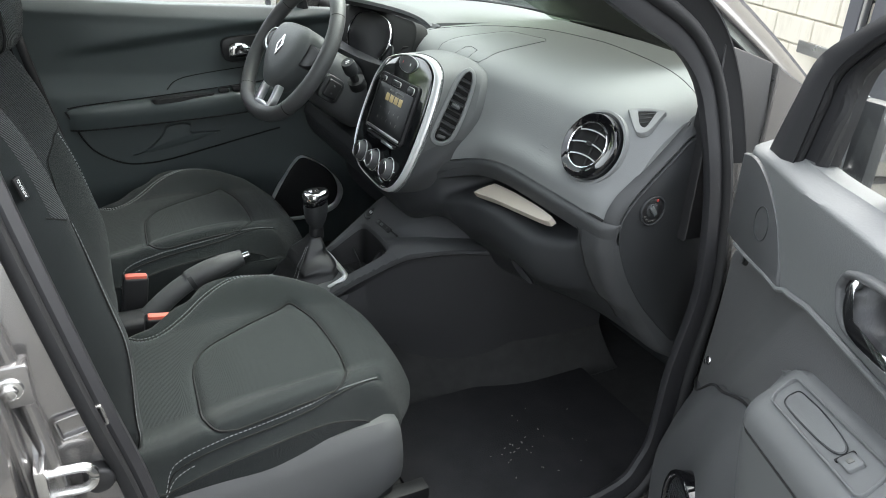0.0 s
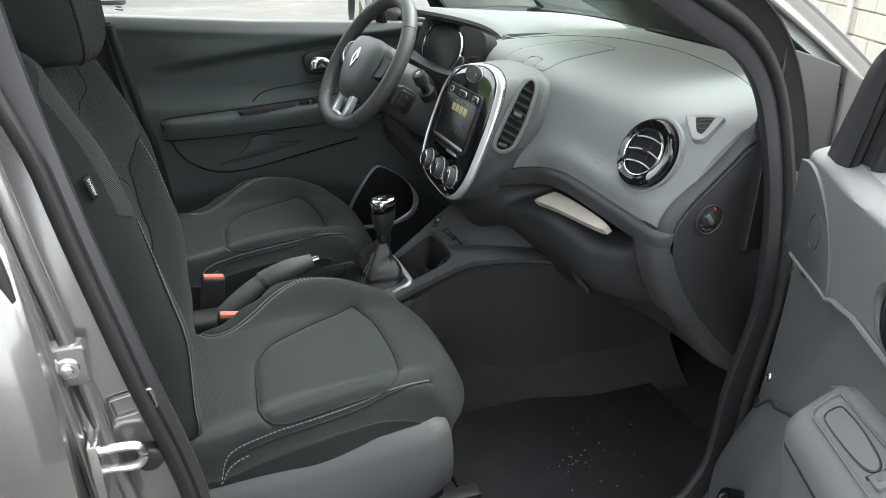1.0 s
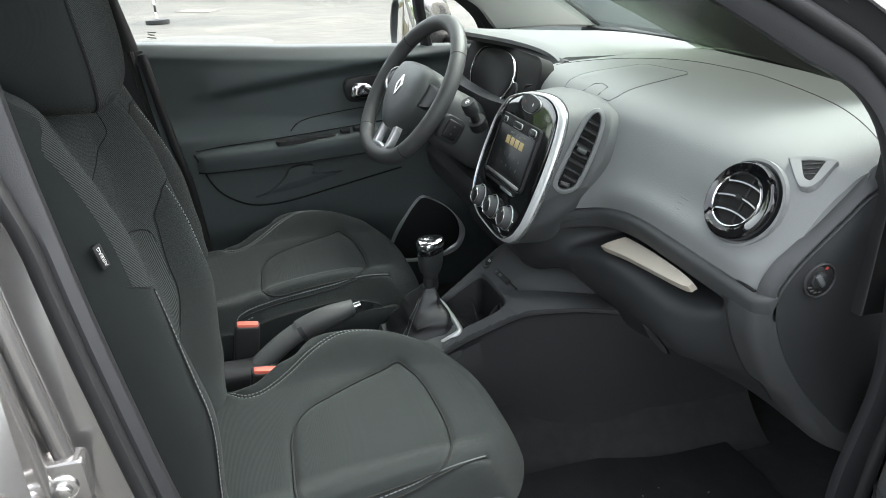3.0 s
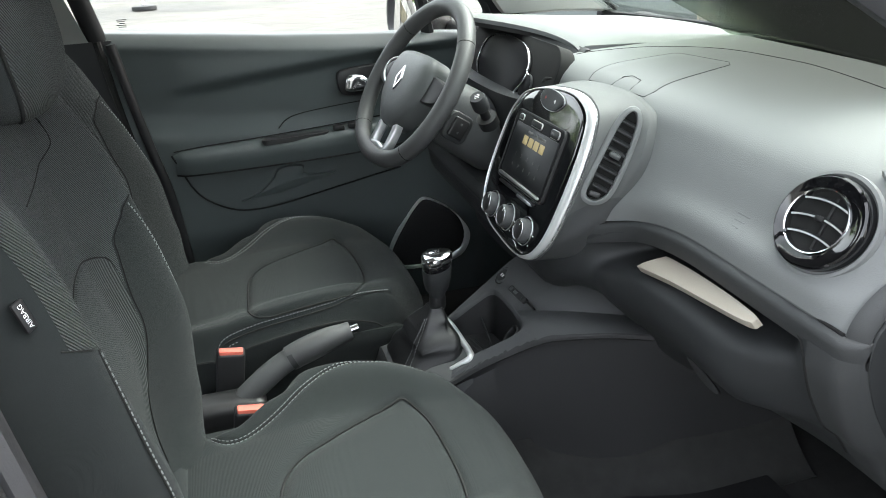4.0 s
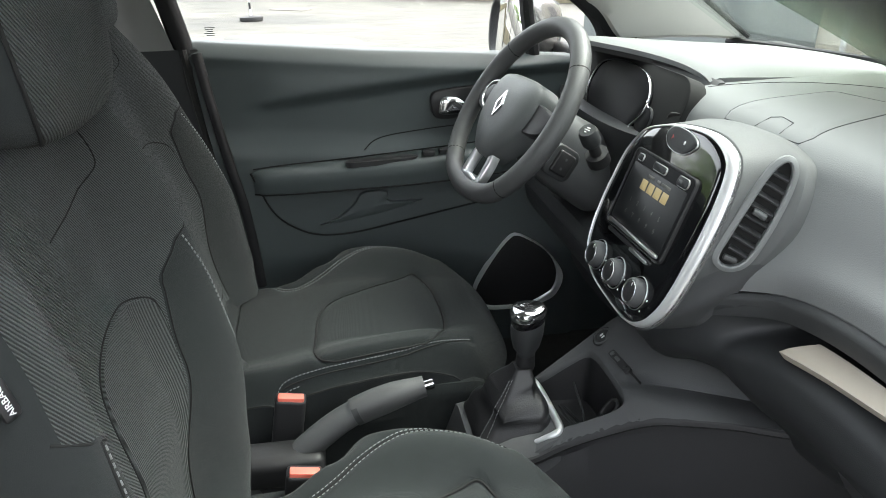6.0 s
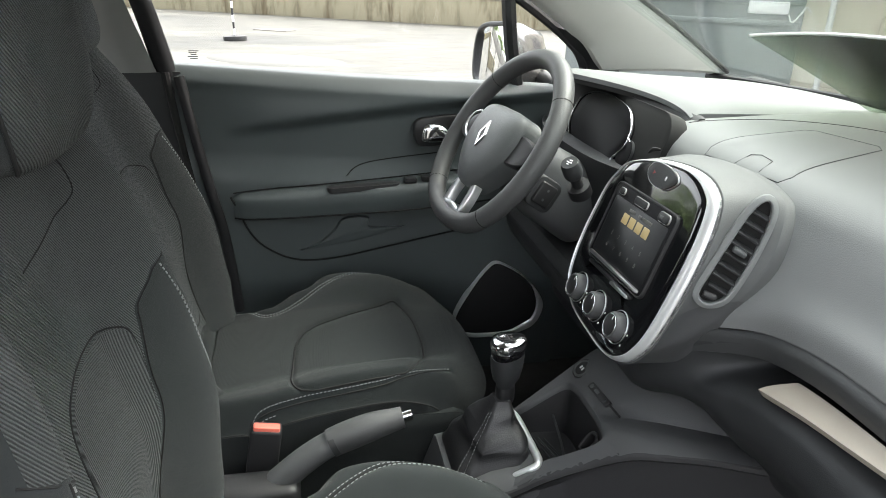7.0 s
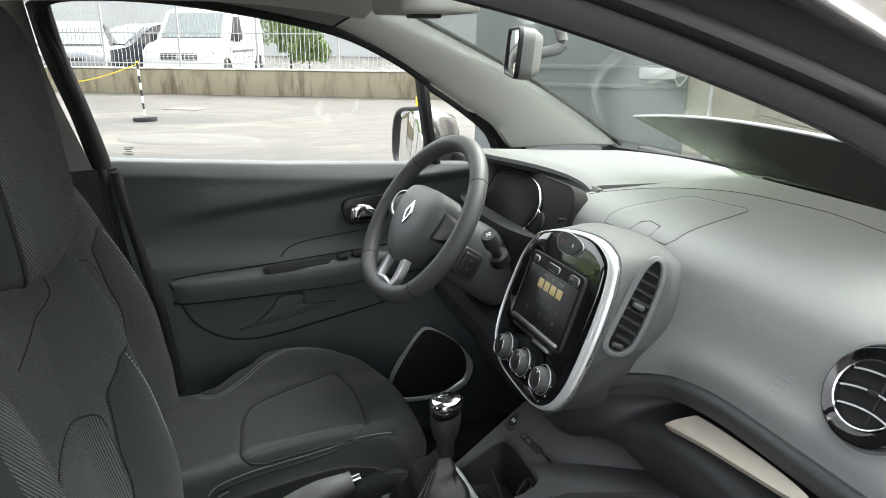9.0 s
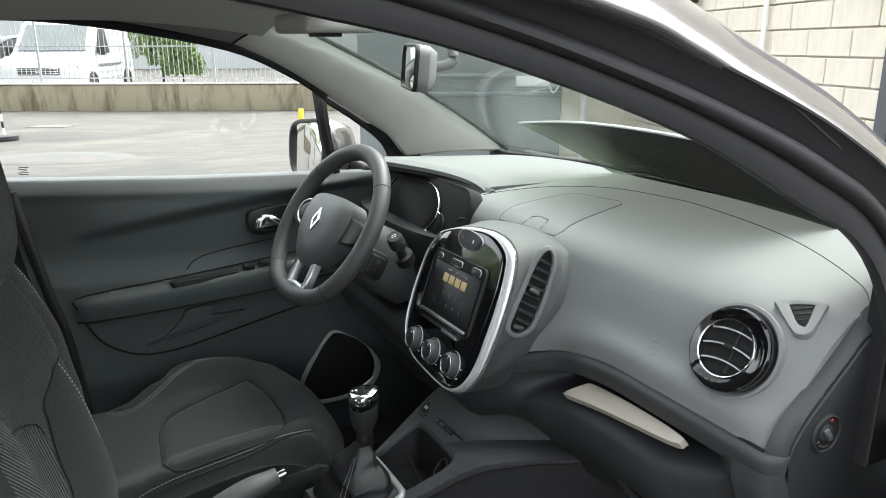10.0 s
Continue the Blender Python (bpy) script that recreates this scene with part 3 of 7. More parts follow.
# arm rest with its pocket and switches
arm_top = curve([(-0.405, 0.648, 0.898), (-0.36, 0.632, 0.902), (-0.20, 0.62, 0.912), (0.05, 0.61, 0.93), (0.30, 0.64, 0.95)], 8)
rings = []
for i, p in enumerate(arm_top):
    f = i / (len(arm_top) - 1)
    hh = 0.055 + 0.012 * f
    y0 = 0.70
    prof = [(y0, 0.0), (y0 - 0.01, 0.004), (p.y + 0.02, 0.003), (p.y + 0.006, -0.003), (p.y, -0.014), (p.y + 0.003, -0.04), (p.y + 0.008, -hh), (y0, -hh - 0.005)]
    rings.append([Vector((p.x, a, p.z + b)) for a, b in prof])
part("armrest", loft(rings), DOORP, dd)
part("armrest_joint", tube([Vector((p.x, p.y + 0.007, p.z - 0.056 - 0.012 * i / len(arm_top))) for i, p in enumerate(arm_top)], 0.0022, 6), SEAM, dd)
part("grab_pocket", slab(Frame((-0.10, 0.635, 0.9215), (1, 0, 0.05), (0, 1, 0)), rounded(0.175, 0.034, 0.015), -0.01, 0.0025, 0.001), BLACK, dd, "black finger pocket in the arm rest")
for k in range(2):
    part("window_switch", moved(box(0.028, 0.026, 0.012, 0.003), Matrix.Translation((0.012 + 0.04 * k, 0.632, 0.934 + 0.003 * k))), BLACK, dd)
# crease line above the arm rest
part("groove", tube([(x, dy(x, z) - 0.0005, z) for x, z in [(q.x, q.z) for q in curve([(-0.139, 0, 0.935), (-0.117, 0, 0.954), (-0.08, 0, 0.966), (0.002, 0, 0.977), (0.09, 0, 0.986)], 6)]], 0.0015, 6), SEAM, dd)
# map pocket below
pk = [(-0.410, 0.898), (-0.398, 0.868), (-0.374, 0.809), (-0.341, 0.768), (-0.285, 0.736), (-0.227, 0.727), (-0.152, 0.733), (-0.037, 0.756), (0.089, 0.782), (0.18, 0.80)]
pkc = curve([(x, 0, z) for x, z in pk], 6)
part("pocket_gap", tube([(p.x, 0.6535 - 0.010 * smooth(0.86, 0.898, p.z), p.z) for p in pkc], 0.0025, 8), SEAM, dd)
part("armrest_gap", tube([(x, dy(x, z) - 0.0005, z) for x, z in [(p.x, p.z + 0.0055) for p in arm_top] if x < 0.2], 0.0017, 6), SEAM, dd)


def pocket(u, v, d):
    x = -0.385 + 0.52 * u
    zt = 0.848 + 0.015 * u
    zb = next((a.z + (b.z - a.z) * (x - a.x) / (b.x - a.x) for a, b in zip(pkc, pkc[1:]) if a.x <= x <= b.x), 0.79) + 0.001
    return Vector((x, 0.664 + 0.004 * v + d, zb + (zt - zb) * v))


part("map_pocket", shell(lambda u, v: pocket(u, v, 0), lambda u, v: pocket(u, v, 0.03), 20, 8), DOORP, dd, "recessed map pocket")
part("pocket_pull", slab(Frame((-0.125, 0.668, 0.795), (1, 0, 0.08), (0, 0, 1)), outline([(-0.130, -0.034), (-0.09, -0.022), (-0.047, 0.010), (-0.028, 0.036), (0.012, 0.040), (0.040, 0.032), (0.044, 0.008), (0.128, 0.000), (0.06, -0.014), (0.0, -0.024)], 5), -0.01, 0.011, 0.009, 0.004), DOORP, dd)
# inner handle
hf = Frame((0.085, 0.664, 1.045), (1, 0, 0.05), (0, 0, 1))
part("handle_bezel", slab(hf, outline([(-0.062, 0.0), (-0.058, 0.026), (-0.03, 0.034), (0.05, 0.036), (0.065, 0.02), (0.06, -0.022), (0.03, -0.034), (-0.045, -0.034)]), -0.012, 0.006, 0.004), BLACK, dd)
part("handle_lever", slab(hf, outline([(-0.045, -0.01), (-0.035, 0.018), (0.0, 0.016), (0.03, -0.006), (0.035, -0.022), (-0.01, -0.026), (-0.04, -0.022)]), 0.0, 0.016, 0.006, 0.004), CHROME, dd, "chrome inner door handle")
# speaker low in the door
sf = Frame((0.265, 0.657, 0.580), (1, 0, 0), (0, 0, 1))
spk = outline([(-0.125, -0.060), (-0.120, -0.020), (-0.078, 0.055), (-0.045, 0.100), (-0.020, 0.117), (0.016, 0.103), (0.063, 0.070), (0.108, 0.016), (0.119, -0.025), (0.100, -0.070), (0.060, -0.092), (0.0, -0.102), (-0.08, -0.100), (-0.115, -0.085)])
spn = outward(spk)
spw = [0.003 + 0.017 * smooth(0.02, 0.11, a) * smooth(0.06, -0.02, b) + 0.010 * smooth(-0.06, -0.10, b) for a, b in spk]
part("speaker_ring", loft([[sf.at(a - nx * w * f, b - ny * w * f, c) for (a, b), (nx, ny), w in zip(spk, spn, spw)] for f, c in ((0, -0.02), (0, 0.004), (0.3, 0.0075), (0.8, 0.0075), (1.0, 0.004), (1.0, -0.02))], True, False, True), SILVER, dd, "bright speaker surround")
part("speaker_grille", loft([[sf.at((a - nx * w) * q, (b - ny * w) * q, c) for (a, b), (nx, ny), w in zip(spk, spn, spw)] for q, c in ((1.01, -0.02), (1.01, 0.002), (0.95, 0.004), (0.8, 0.0045), (0.5, 0.005), (0.1, 0.005))]), RUBBER, dd, "black speaker mesh")

# driver's side window, its frame, the quarter light
wn_ = thing("driver_window", "closed driver's side window with black frame", "car window", kind="structure")
def wside(x, z):
    return 0.715 - 0.14 * max(0, (z - 1.13) / 0.40) ** 1.3


wl = [(-0.525, 1.175), (-0.553, 1.30), (-0.583, 1.43), (-0.593, 1.535), (-0.46, 1.555), (-0.25, 1.538), (-0.0, 1.49), (0.152, 1.425), (0.246, 1.365), (0.285, 1.145)]
pane = [Vector((x, wside(x, z), z)) for x, z in wl]
bmw = bmesh.new()
for d in (0.0, 0.004):
    bmw.faces.new([bmw.verts.new(p + Vector((0, d, 0))) for p in pane])
wp = part("pane", bmw, GLASS, wn_, "clear side glass", smooth=False)
wp.visible_shadow = False
part("frame", tube([Vector((p.x, wside(p.x, p.z) - 0.004, p.z)) for p in curve([(x, 0, z) for x, z in wl[:9]], 6)], 0.011, 8), RUBBER, wn_)
part("rear_bar", tube(curve([(-0.530, 0.694, 1.172), (-0.557, 0.672, 1.30), (-0.587, 0.632, 1.43), (-0.600, 0.59, 1.54)], 6), 0.023, 10), RUBBER, wn_)
part("quarter_bar", tube([(0.243, 0.692, 1.375), (0.262, 0.705, 1.25), (0.290, 0.712, 1.12)], 0.0175, 8, up=(0, 1, 0)), RUBBER, wn_)
part("quarter_rim", tube(curve([(0.25, 0.688, 1.365), (0.35, 0.695, 1.30), (0.43, 0.70, 1.235), (0.46, 0.70, 1.17), (0.46, 0.70, 1.12)], 6), 0.013, 8), RUBBER, wn_)
bmw = bmesh.new()
for d in (0.0, 0.004):
    bmw.faces.new([bmw.verts.new((x, 0.71 + d, z)) for x, z in ((0.26, 1.35), (0.35, 1.29), (0.43, 1.225), (0.455, 1.13), (0.29, 1.13))])
qp = part("quarter_pane", bmw, GLASS, wn_, smooth=False)
qp.visible_shadow = False
band([(0.44, 0.70, 1.12), (0.44, 0.70, 1.20), (0.36, 0.69, 1.29)], [(0.56, 0.66, 1.12), (0.52, 0.66, 1.20), (0.42, 0.65, 1.275)], 0.004, BLACK, "pillar_side", wn_, toward=(-0.2, -1, 0))
for k in range(5):
    part("glass_print", box(0.022 - 0.005 * (k % 3), 0.0010, 0.0018, at=(-0.470 - 0.002 * (k % 2), wside(-0.470, 1.224 - 0.0042 * k) - 0.0010, 1.224 - 0.0042 * k)), CONP, wn_, smooth=False)
# door mirror outside
dm = thing("door_mirror", "black and grey door mirror outside the driver's window", "door mirror")
mf = Frame((0.288, 0.96, 1.182), (0.10, -1.0, 0), (0.12, 0, 1))
mo = outline([(0.13, 0.085), (0.0, 0.095), (-0.11, 0.07), (-0.125, 0.0), (-0.09, -0.075), (0.0, -0.09), (0.13, -0.085)])
part("shell", loft([[mf.at(a * s, b * s, c) for a, b in mo] for s, c in ((0.95, 0.012), (1.0, 0.0), (1.0, -0.03), (0.85, -0.09), (0.5, -0.125))]), PAINT, dm)
part("rim", frame_ring(mf, mo, 0.014, 0.0, 0.016, 0.003), BLACK, dm)
part("glass", slab(mf, [(a * 0.90, b * 0.90) for a, b in mo], 0.008, 0.0135, 0.001), MIRROR, dm)
part("foot", box(0.10, 0.14, 0.06, 0.02, 3, (0.43, 0.80, 1.13)), BLACK, dm)

# ---------------------------------------------------------------- front seats
SEAT_L = "charcoal cloth front seat with grey double stitching"


def groove_depth(lines, width, depth):
    """A function of (x, y): how deep the cloth is drawn in beside the given lines."""
    pts = []
    for ln in lines:
        for a, b in zip(ln, ln[1:]):
            n = max(1, int((b - a).length / 0.0012))
            pts += [(a.x + (b.x - a.x) * k / n, a.y + (b.y - a.y) * k / n) for k in range(n)]
    pts = np.array(pts)

    def f(x, y):
        d2 = ((pts - (x, y)) ** 2).sum(1).min()
        return depth * math.exp(-d2 / (width * width))
    return f


def make_seat(cy, lean=0.0, outer=-1, back=0.0):
    s = thing("front_seat", SEAT_L, "car seat", "front seats", at=(0, cy, 0.37))
    up = -0.37

    def cbase(u, v):
        w = (v - 0.5) * 2
        a = abs(w)
        x = -0.44 + (0.566 - 0.089 * a ** 3.2) * u
        z = 0.672 + (0.012 + 0.024 * math.sin(math.pi * min(1, max(0, (u - 0.22) / 0.74)))) * smooth(0.50, 0.80, a) - 0.060 * smooth(0.84, 1.0, a) ** 2
        z += 0.012 * math.sin(math.pi * u) + 0.012 * u
        z -= 0.018 * smooth(0.45, 0.0, u) * (1 - smooth(0.6, 0.9, a))
        z -= 0.022 * smooth(0.7, 1.0, u) * smooth(0.5, 0.8, a)
        z -= 0.085 * max(0, (u - 0.86) / 0.14) ** 2.4
        z += 0.014 * smooth(0.45, 0.9, w) * smooth(0.35, 0.65, u) * (1 - smooth(0.85, 1.0, u))
        ws_ = 0.575 + 0.09 * smooth(0.20, 0.34, u) + 0.20 * smooth(0.34, 0.60, u)
        z -= 0.10 * smooth(ws_ + 0.06, ws_ + 0.30, w) * smooth(0.50, 0.28, u)          # drops away beyond the rear of the far seam
        return Vector((x, w * (0.252 - 0.042 * smooth(0.45, 1.0, u)), z + up))

    # centre insert and the stitched side seams, in shares of the cushion's length and breadth
    ins = outline([(0.325, 0.070), (0.293, 0.17), (0.288, 0.306), (0.300, 0.49), (0.352, 0.594), (0.45, 0.655), (0.55, 0.712), (0.65, 0.765), (0.712, 0.785), (0.736, 0.70), (0.746, 0.575), (0.752, 0.4), (0.756, 0.169), (0.752, 0.062), (0.70, 0.046), (0.625, 0.043), (0.475, 0.042), (0.381, 0.045)], 5)
    near = [(0.176, 0.008), (0.192, 0.028), (0.23, 0.037), (0.325, 0.038), (0.475, 0.037), (0.60, 0.038), (0.694, 0.043), (0.80, 0.062), (0.885, 0.106)]
    far = [(0.135, 0.820), (0.165, 0.792), (0.20, 0.777), (0.25, 0.783), (0.34, 0.822), (0.431, 0.868), (0.569, 0.919), (0.706, 0.933), (0.80, 0.935), (0.86, 0.915)]
    near_uv = [(p.x, p.y) for p in curve([(a, b, 0) for a, b in near], 14)]
    far_uv = [(p.x, p.y) for p in curve([(a, b, 0) for a, b in far], 14)]
    seams_ = [[cbase(a, b) for a, b in ins + ins[:1]], [cbase(a, b - 0.007) for a, b in near_uv], [cbase(a, b + 0.007) for a, b in far_uv]]
    sunk = groove_depth(seams_, 0.0060, 0.0046)
    broad = groove_depth(seams_, 0.016, 0.0028)

    def ctop(u, v):
        p = cbase(u, v)
        p.z -= sunk(p.x, p.y) + broad(p.x, p.y)
        return p

    def cbot(u, v):
        p = cbase(u, v)
        return Vector((p.x - 0.012 * u, p.y * 0.985, 0.565 + up))
    cu = part("cushion", shell(ctop, cbot, 230, 210), CLOTH, s)

    def on(u, v, lift=0.0):
        p = ctop(u, v)
        return p + Vector((0, 0, lift))
    part("seam", tube([on(a, b, 0.0019) for a, b in ins], 0.0019, 6, True), SEAM, cu)
    for sg, uv in ((-1, near_uv), (1, far_uv)):
        l1 = [on(a, b, 0.0013) for a, b in uv]
        l2 = [on(a, b + sg * 0.014, 0.0013) for a, b in uv]
        part("seam", tube([on(a, b + sg * 0.007, 0.0012) for a, b in uv], 0.0015, 6), SEAM, cu)
        stitches("stitching", l1, cu)
        stitches("stitching", l2 if sg > 0 else l2[:36], cu)
        # seam round the side of the cushion
        part("piping", tube([on(k / 40, 0.5 + sg * 0.496, 0.0004) for k in range(39)], 0.0016, 6), SEAM, cu)
    # base and plastic side covers
    part("cushion_rear", box(0.20, 0.40, 0.13, 0.03, 3, (-0.50 - back, 0, 0.605 + up)), CLOTH, s)
    part("seat_frame", box(0.46, 0.44, 0.12, 0.02, 2, (-0.19, 0, 0.50 + up)), BLACK, s)
    for sg in (-1, 1):
        def val(u, v, d, sg=sg):
            x = -0.46 + 0.506 * u
            zt = (0.624 if sg == outer else 0.618) + 0.008 * math.sin(math.pi * u) - 0.012 * smooth(0.95, 1.0, u) ** 2
            zb = 0.44 + 0.05 * smooth(0.75, 1.0, u)
            y = 0.250 + (0.022 if sg == outer else -0.008) * math.sin(math.pi * min(1, 0.15 + v * 0.8)) - 0.022 * smooth(0.30, 1.0, u) - 0.012 * smooth(0.93, 1.0, u) ** 2 - 0.010 * smooth(0.93, 1.0, v) ** 2
            return Vector((x, sg * (y - d), zb + (zt - zb) * v + up))
        part("side_cover", shell(lambda u, v: val(u, v, 0), lambda u, v: val(u, v, 0.02), 24, 10), CONP if sg == outer else CLOTH, s, "grey plastic seat side cover" if sg == outer else "black cloth seat side")
    for sg in (-1, 1):
        part("slide_rail", box(0.62, 0.035, 0.05, 0.006, 2, (-0.19, sg * 0.19, 0.395 + up)), BLACK, s)

    # back rest
    def bfront(u, v):
        """u up from the cushion, v across."""
        w = (v - 0.5) * 2
        a = abs(w)
        z = 0.66 + 0.66 * u
        half = 0.262 - 0.060 * max(0.0, 1 - u / 0.16) ** 2 - 0.035 * smooth(0.55, 0.95, u) - 0.03 * smooth(0.9, 1.0, u)
        edge = -0.325 - back - (0.255 + lean) * (z - 0.72) - 0.03 * smooth(0.7, 1, u) - 0.045 * smooth(0.92, 0.70, z)
        rec = 0.075 * (1 - smooth(0.35, 0.84, a)) * (1 - 0.55 * smooth(0.5, 1.0, u))
        rec += 0.105 * max(0.0, (a - 0.80) / 0.20) ** 2.6
        x = edge - rec - 0.035 * smooth(0.93, 1.0, u) ** 2
        x -= 0.02 * smooth(0.12, 0.0, u) * smooth(0.5, 0.9, a)
        z -= 0.02 * a * a * smooth(0.8, 1, u)
        return Vector((x, w * half, z + up))

    def bback(u, v):
        p = bfront(u, v)
        w = (v - 0.5) * 2
        z = p.z - up
        return Vector((-0.47 - back - (0.27 + lean) * (z - 0.72) - 0.03 * (1 - w * w) + 0.032 * smooth(0.80, 1.0, abs(w)) ** 2, p.y * 0.985, p.z))
    bk = part("backrest", shell(bfront, bback, 64, 72), CLOTH, s)

    def onb(u, v, lift=0.0):
        p = bfront(u, v)
        return p + Vector((lift, 0, lift * 0.25))
    # ribbed centre and shoulder panels
    def patch(lines, lift=0.0025, sc=(0.99, 0.975) + tuple(0.955 - 0.034 * k for k in range(28))):
        ln = outline(lines, 5)
        cu_, cv_ = sum(a for a, _ in ln) / len(ln), sum(b for _, b in ln) / len(ln)
        return [[onb(cu_ + (a - cu_) * q, cv_ + (b - cv_) * q, -0.003 if i == 0 else lift) for a, b in ln] for i, q in enumerate(sc)], ln
    def reach(u, far):
        """How far the ribbed cloth reaches from the middle at height u."""
        h = 0.225 + 0.045 * smooth(0.20, 0.42, u) + 0.024 * smooth(0.42, 0.575, u) + (0.062 if far else 0.105) * smooth(0.565, 0.635, u)
        return h + ((0.455 if not far else 0.425) - h) * smooth(0.628, 0.650, u) - 0.05 * smooth(0.90, 1.0, u)

    def ribs(u, v, lift):
        q = 0.03 + 0.955 * u
        lo_, hi_ = 0.5 - reach(q, False), 0.5 + reach(q, True)
        edge_ = min(1.0, min(v, 1 - v) / 0.012)
        return onb(q, lo_ + (hi_ - lo_) * v, -0.003 + (lift + 0.003) * edge_ if lift > 0 else lift)
    part("centre_panel", shell(lambda u, v: ribs(u, v, 0.0012), lambda u, v: ribs(u, v, -0.006), 100, 84), RIBBED, bk, "ribbed grey cloth centre panel")
    for sg in (-1, 1):
        part("seam", tube([onb(0.04 + 0.615 * k / 40, 0.5 + sg * reach(0.04 + 0.615 * k / 40, sg > 0), 0.0008) for k in range(41)], 0.0011, 6), SEAM, bk)
    sh_ = curve([(0.755, 0.46, 0), (0.758, 0.5, 0), (0.766, 0.60, 0), (0.788, 0.738, 0), (0.825, 0.775, 0), (0.93, 0.76, 0)], 5)
    part("seam", tube([onb(p.x, p.y, 0.0016) for p in sh_], 0.0008, 6), SEAM, bk)
    mid = [(0.06, 0.42), (0.06, 0.56), (0.06, 0.70), (0.20, 0.715), (0.40, 0.755), (0.52, 0.768), (0.558, 0.735), (0.572, 0.62), (0.560, 0.51), (0.515, 0.43), (0.40, 0.405), (0.22, 0.40)]
    rg, ln = patch(mid, 0.0042)
    part("lumbar_panel", loft(rg, True, False), RIBV, bk, "ribbed grey cloth lumbar panel")
    part("seam", tube([onb(a, b, 0.0014) for a, b in ln], 0.0012, 6, True), SEAM, bk)
    for sg in (-1, 1):
        l1 = [onb(0.06 + 0.570 * k / 40, 0.5 + sg * (0.437 - (0.060 if sg > 0 else 0.035) * (k / 40) ** 4), 0.001) for k in range(41)]
        stitches("stitching", l1, bk)
        part("seam", tube([q + Vector((-0.001, sg * 0.003, 0)) for q in l1], 0.0012, 6), SEAM, bk)
        if sg > 0:
            stitches("stitching", [q + Vector((-0.001, sg * 0.006, 0)) for q in l1], bk)
    # head rest
    def head(f, dx, sx_, sy_, sz_):
        rings = []
        for i in range(25):
            a = -math.pi / 2 + math.pi * i / 24
            zz = math.copysign(abs(math.sin(a)) ** 0.55, math.sin(a))
            rr = max(0.02, math.cos(a)) ** 0.5
            ring = []
            for j in range(72):
                b = 2 * math.pi * j / 72
                cx_, cy_ = math.copysign(abs(math.cos(b)) ** 0.62, math.cos(b)), math.copysign(abs(math.sin(b)) ** 0.62, math.sin(b))
                ring.append(Vector((f[0] + dx * zz + sx_ * rr * cx_, sy_ * rr * cy_ * (1 - 0.10 * (1 - zz) * 0.5), f[1] + sz_ * zz + up)))
            rings.append(ring)
        return rings
    hrg = head((-0.512 - back - lean * 0.67, 1.388), -0.018 - lean * 0.12, 0.072, 0.142, 0.132)
    hr = part("headrest", loft(hrg), CLOTH, s)
    # ribbed front between the two upright seams
    hf = [[r[j % 72] + Vector((0.0016, 0, 0)) for j in range(-11, 12)] for r in hrg[3:22]]
    hb = [[r[j % 72] + Vector((-0.004, 0, 0)) for j in range(-11, 12)] for r in hrg[3:22]]
    part("headrest_front", shell(lambda u, v: hf[round(u * 18)][round(v * 22)], lambda u, v: hb[round(u * 18)][round(v * 22)], 18, 22), RIBBED, hr, "ribbed grey cloth headrest front")
    for j in (-11, 11):
        part("seam", tube([r[j % 72] + Vector((0.001, math.copysign(0.0012, j), 0)) for r in hrg[2:23]], 0.0018, 6), SEAM, hr)
    for sg in (-1, 1):
        part("headrest_post", tube([(-0.50 - back - lean * 0.54, sg * 0.07, 1.26 + up), (-0.50 - back - lean * 0.61, sg * 0.07, 1.33 + up)], 0.006, 10), CHROME, s)
        part("post_guide", tube([(-0.497 - back - lean * 0.565, sg * 0.07, 1.285 + up), (-0.50 - back - lean * 0.58, sg * 0.07, 1.30 + up)], 0.014, 12), BLACK, s)
    return s


make_seat(-0.375)
seat2 = make_seat(0.333, 0.19, 1, 0.042)
tagged(seat2, "charcoal cloth driver's seat with grey double stitching", "car seat")
tag = thing("airbag_tag", "small black woven tag reading AIRBAG on the seat side", "fabric tag")
tf = Frame((-0.461, -0.612, 1.135), (-0.25, 0, 0.97), (-0.45, -0.88, -0.12))
part("tag_cloth", slab(tf, rounded(0.029, 0.013, 0.002), 0.0, 0.0025, 0.0006), BLACK, tag)


def lettering(name, text, size, m, mat, parent):
    cu = bpy.data.curves.new(name, "FONT")
    cu.body, cu.size, cu.align_x, cu.align_y, cu.extrude = text, size, "CENTER", "CENTER", 0.0002
    tmp = bpy.data.objects.new(name, cu)
    me = bpy.data.meshes.new_from_object(tmp)
    bpy.data.objects.remove(tmp)
    me.transform(m)
    return link(name, me, mat, parent, smooth=False)


lettering("lettering", "AIRBAG", 0.0068, tf.matrix(0, 0, 0.003), WHITE, tag)

# ---------------------------------------------------------------- dashboard
dash = thing("dashboard", "charcoal grained plastic dashboard with silver-edged centre stack", "dashboard")


def ridge(y):
    """Height of the crease that closes the upper pad."""
    return 1.003 - 0.12 * max(0.0, min(1.0, (y + 0.45) / 0.37)) ** 2


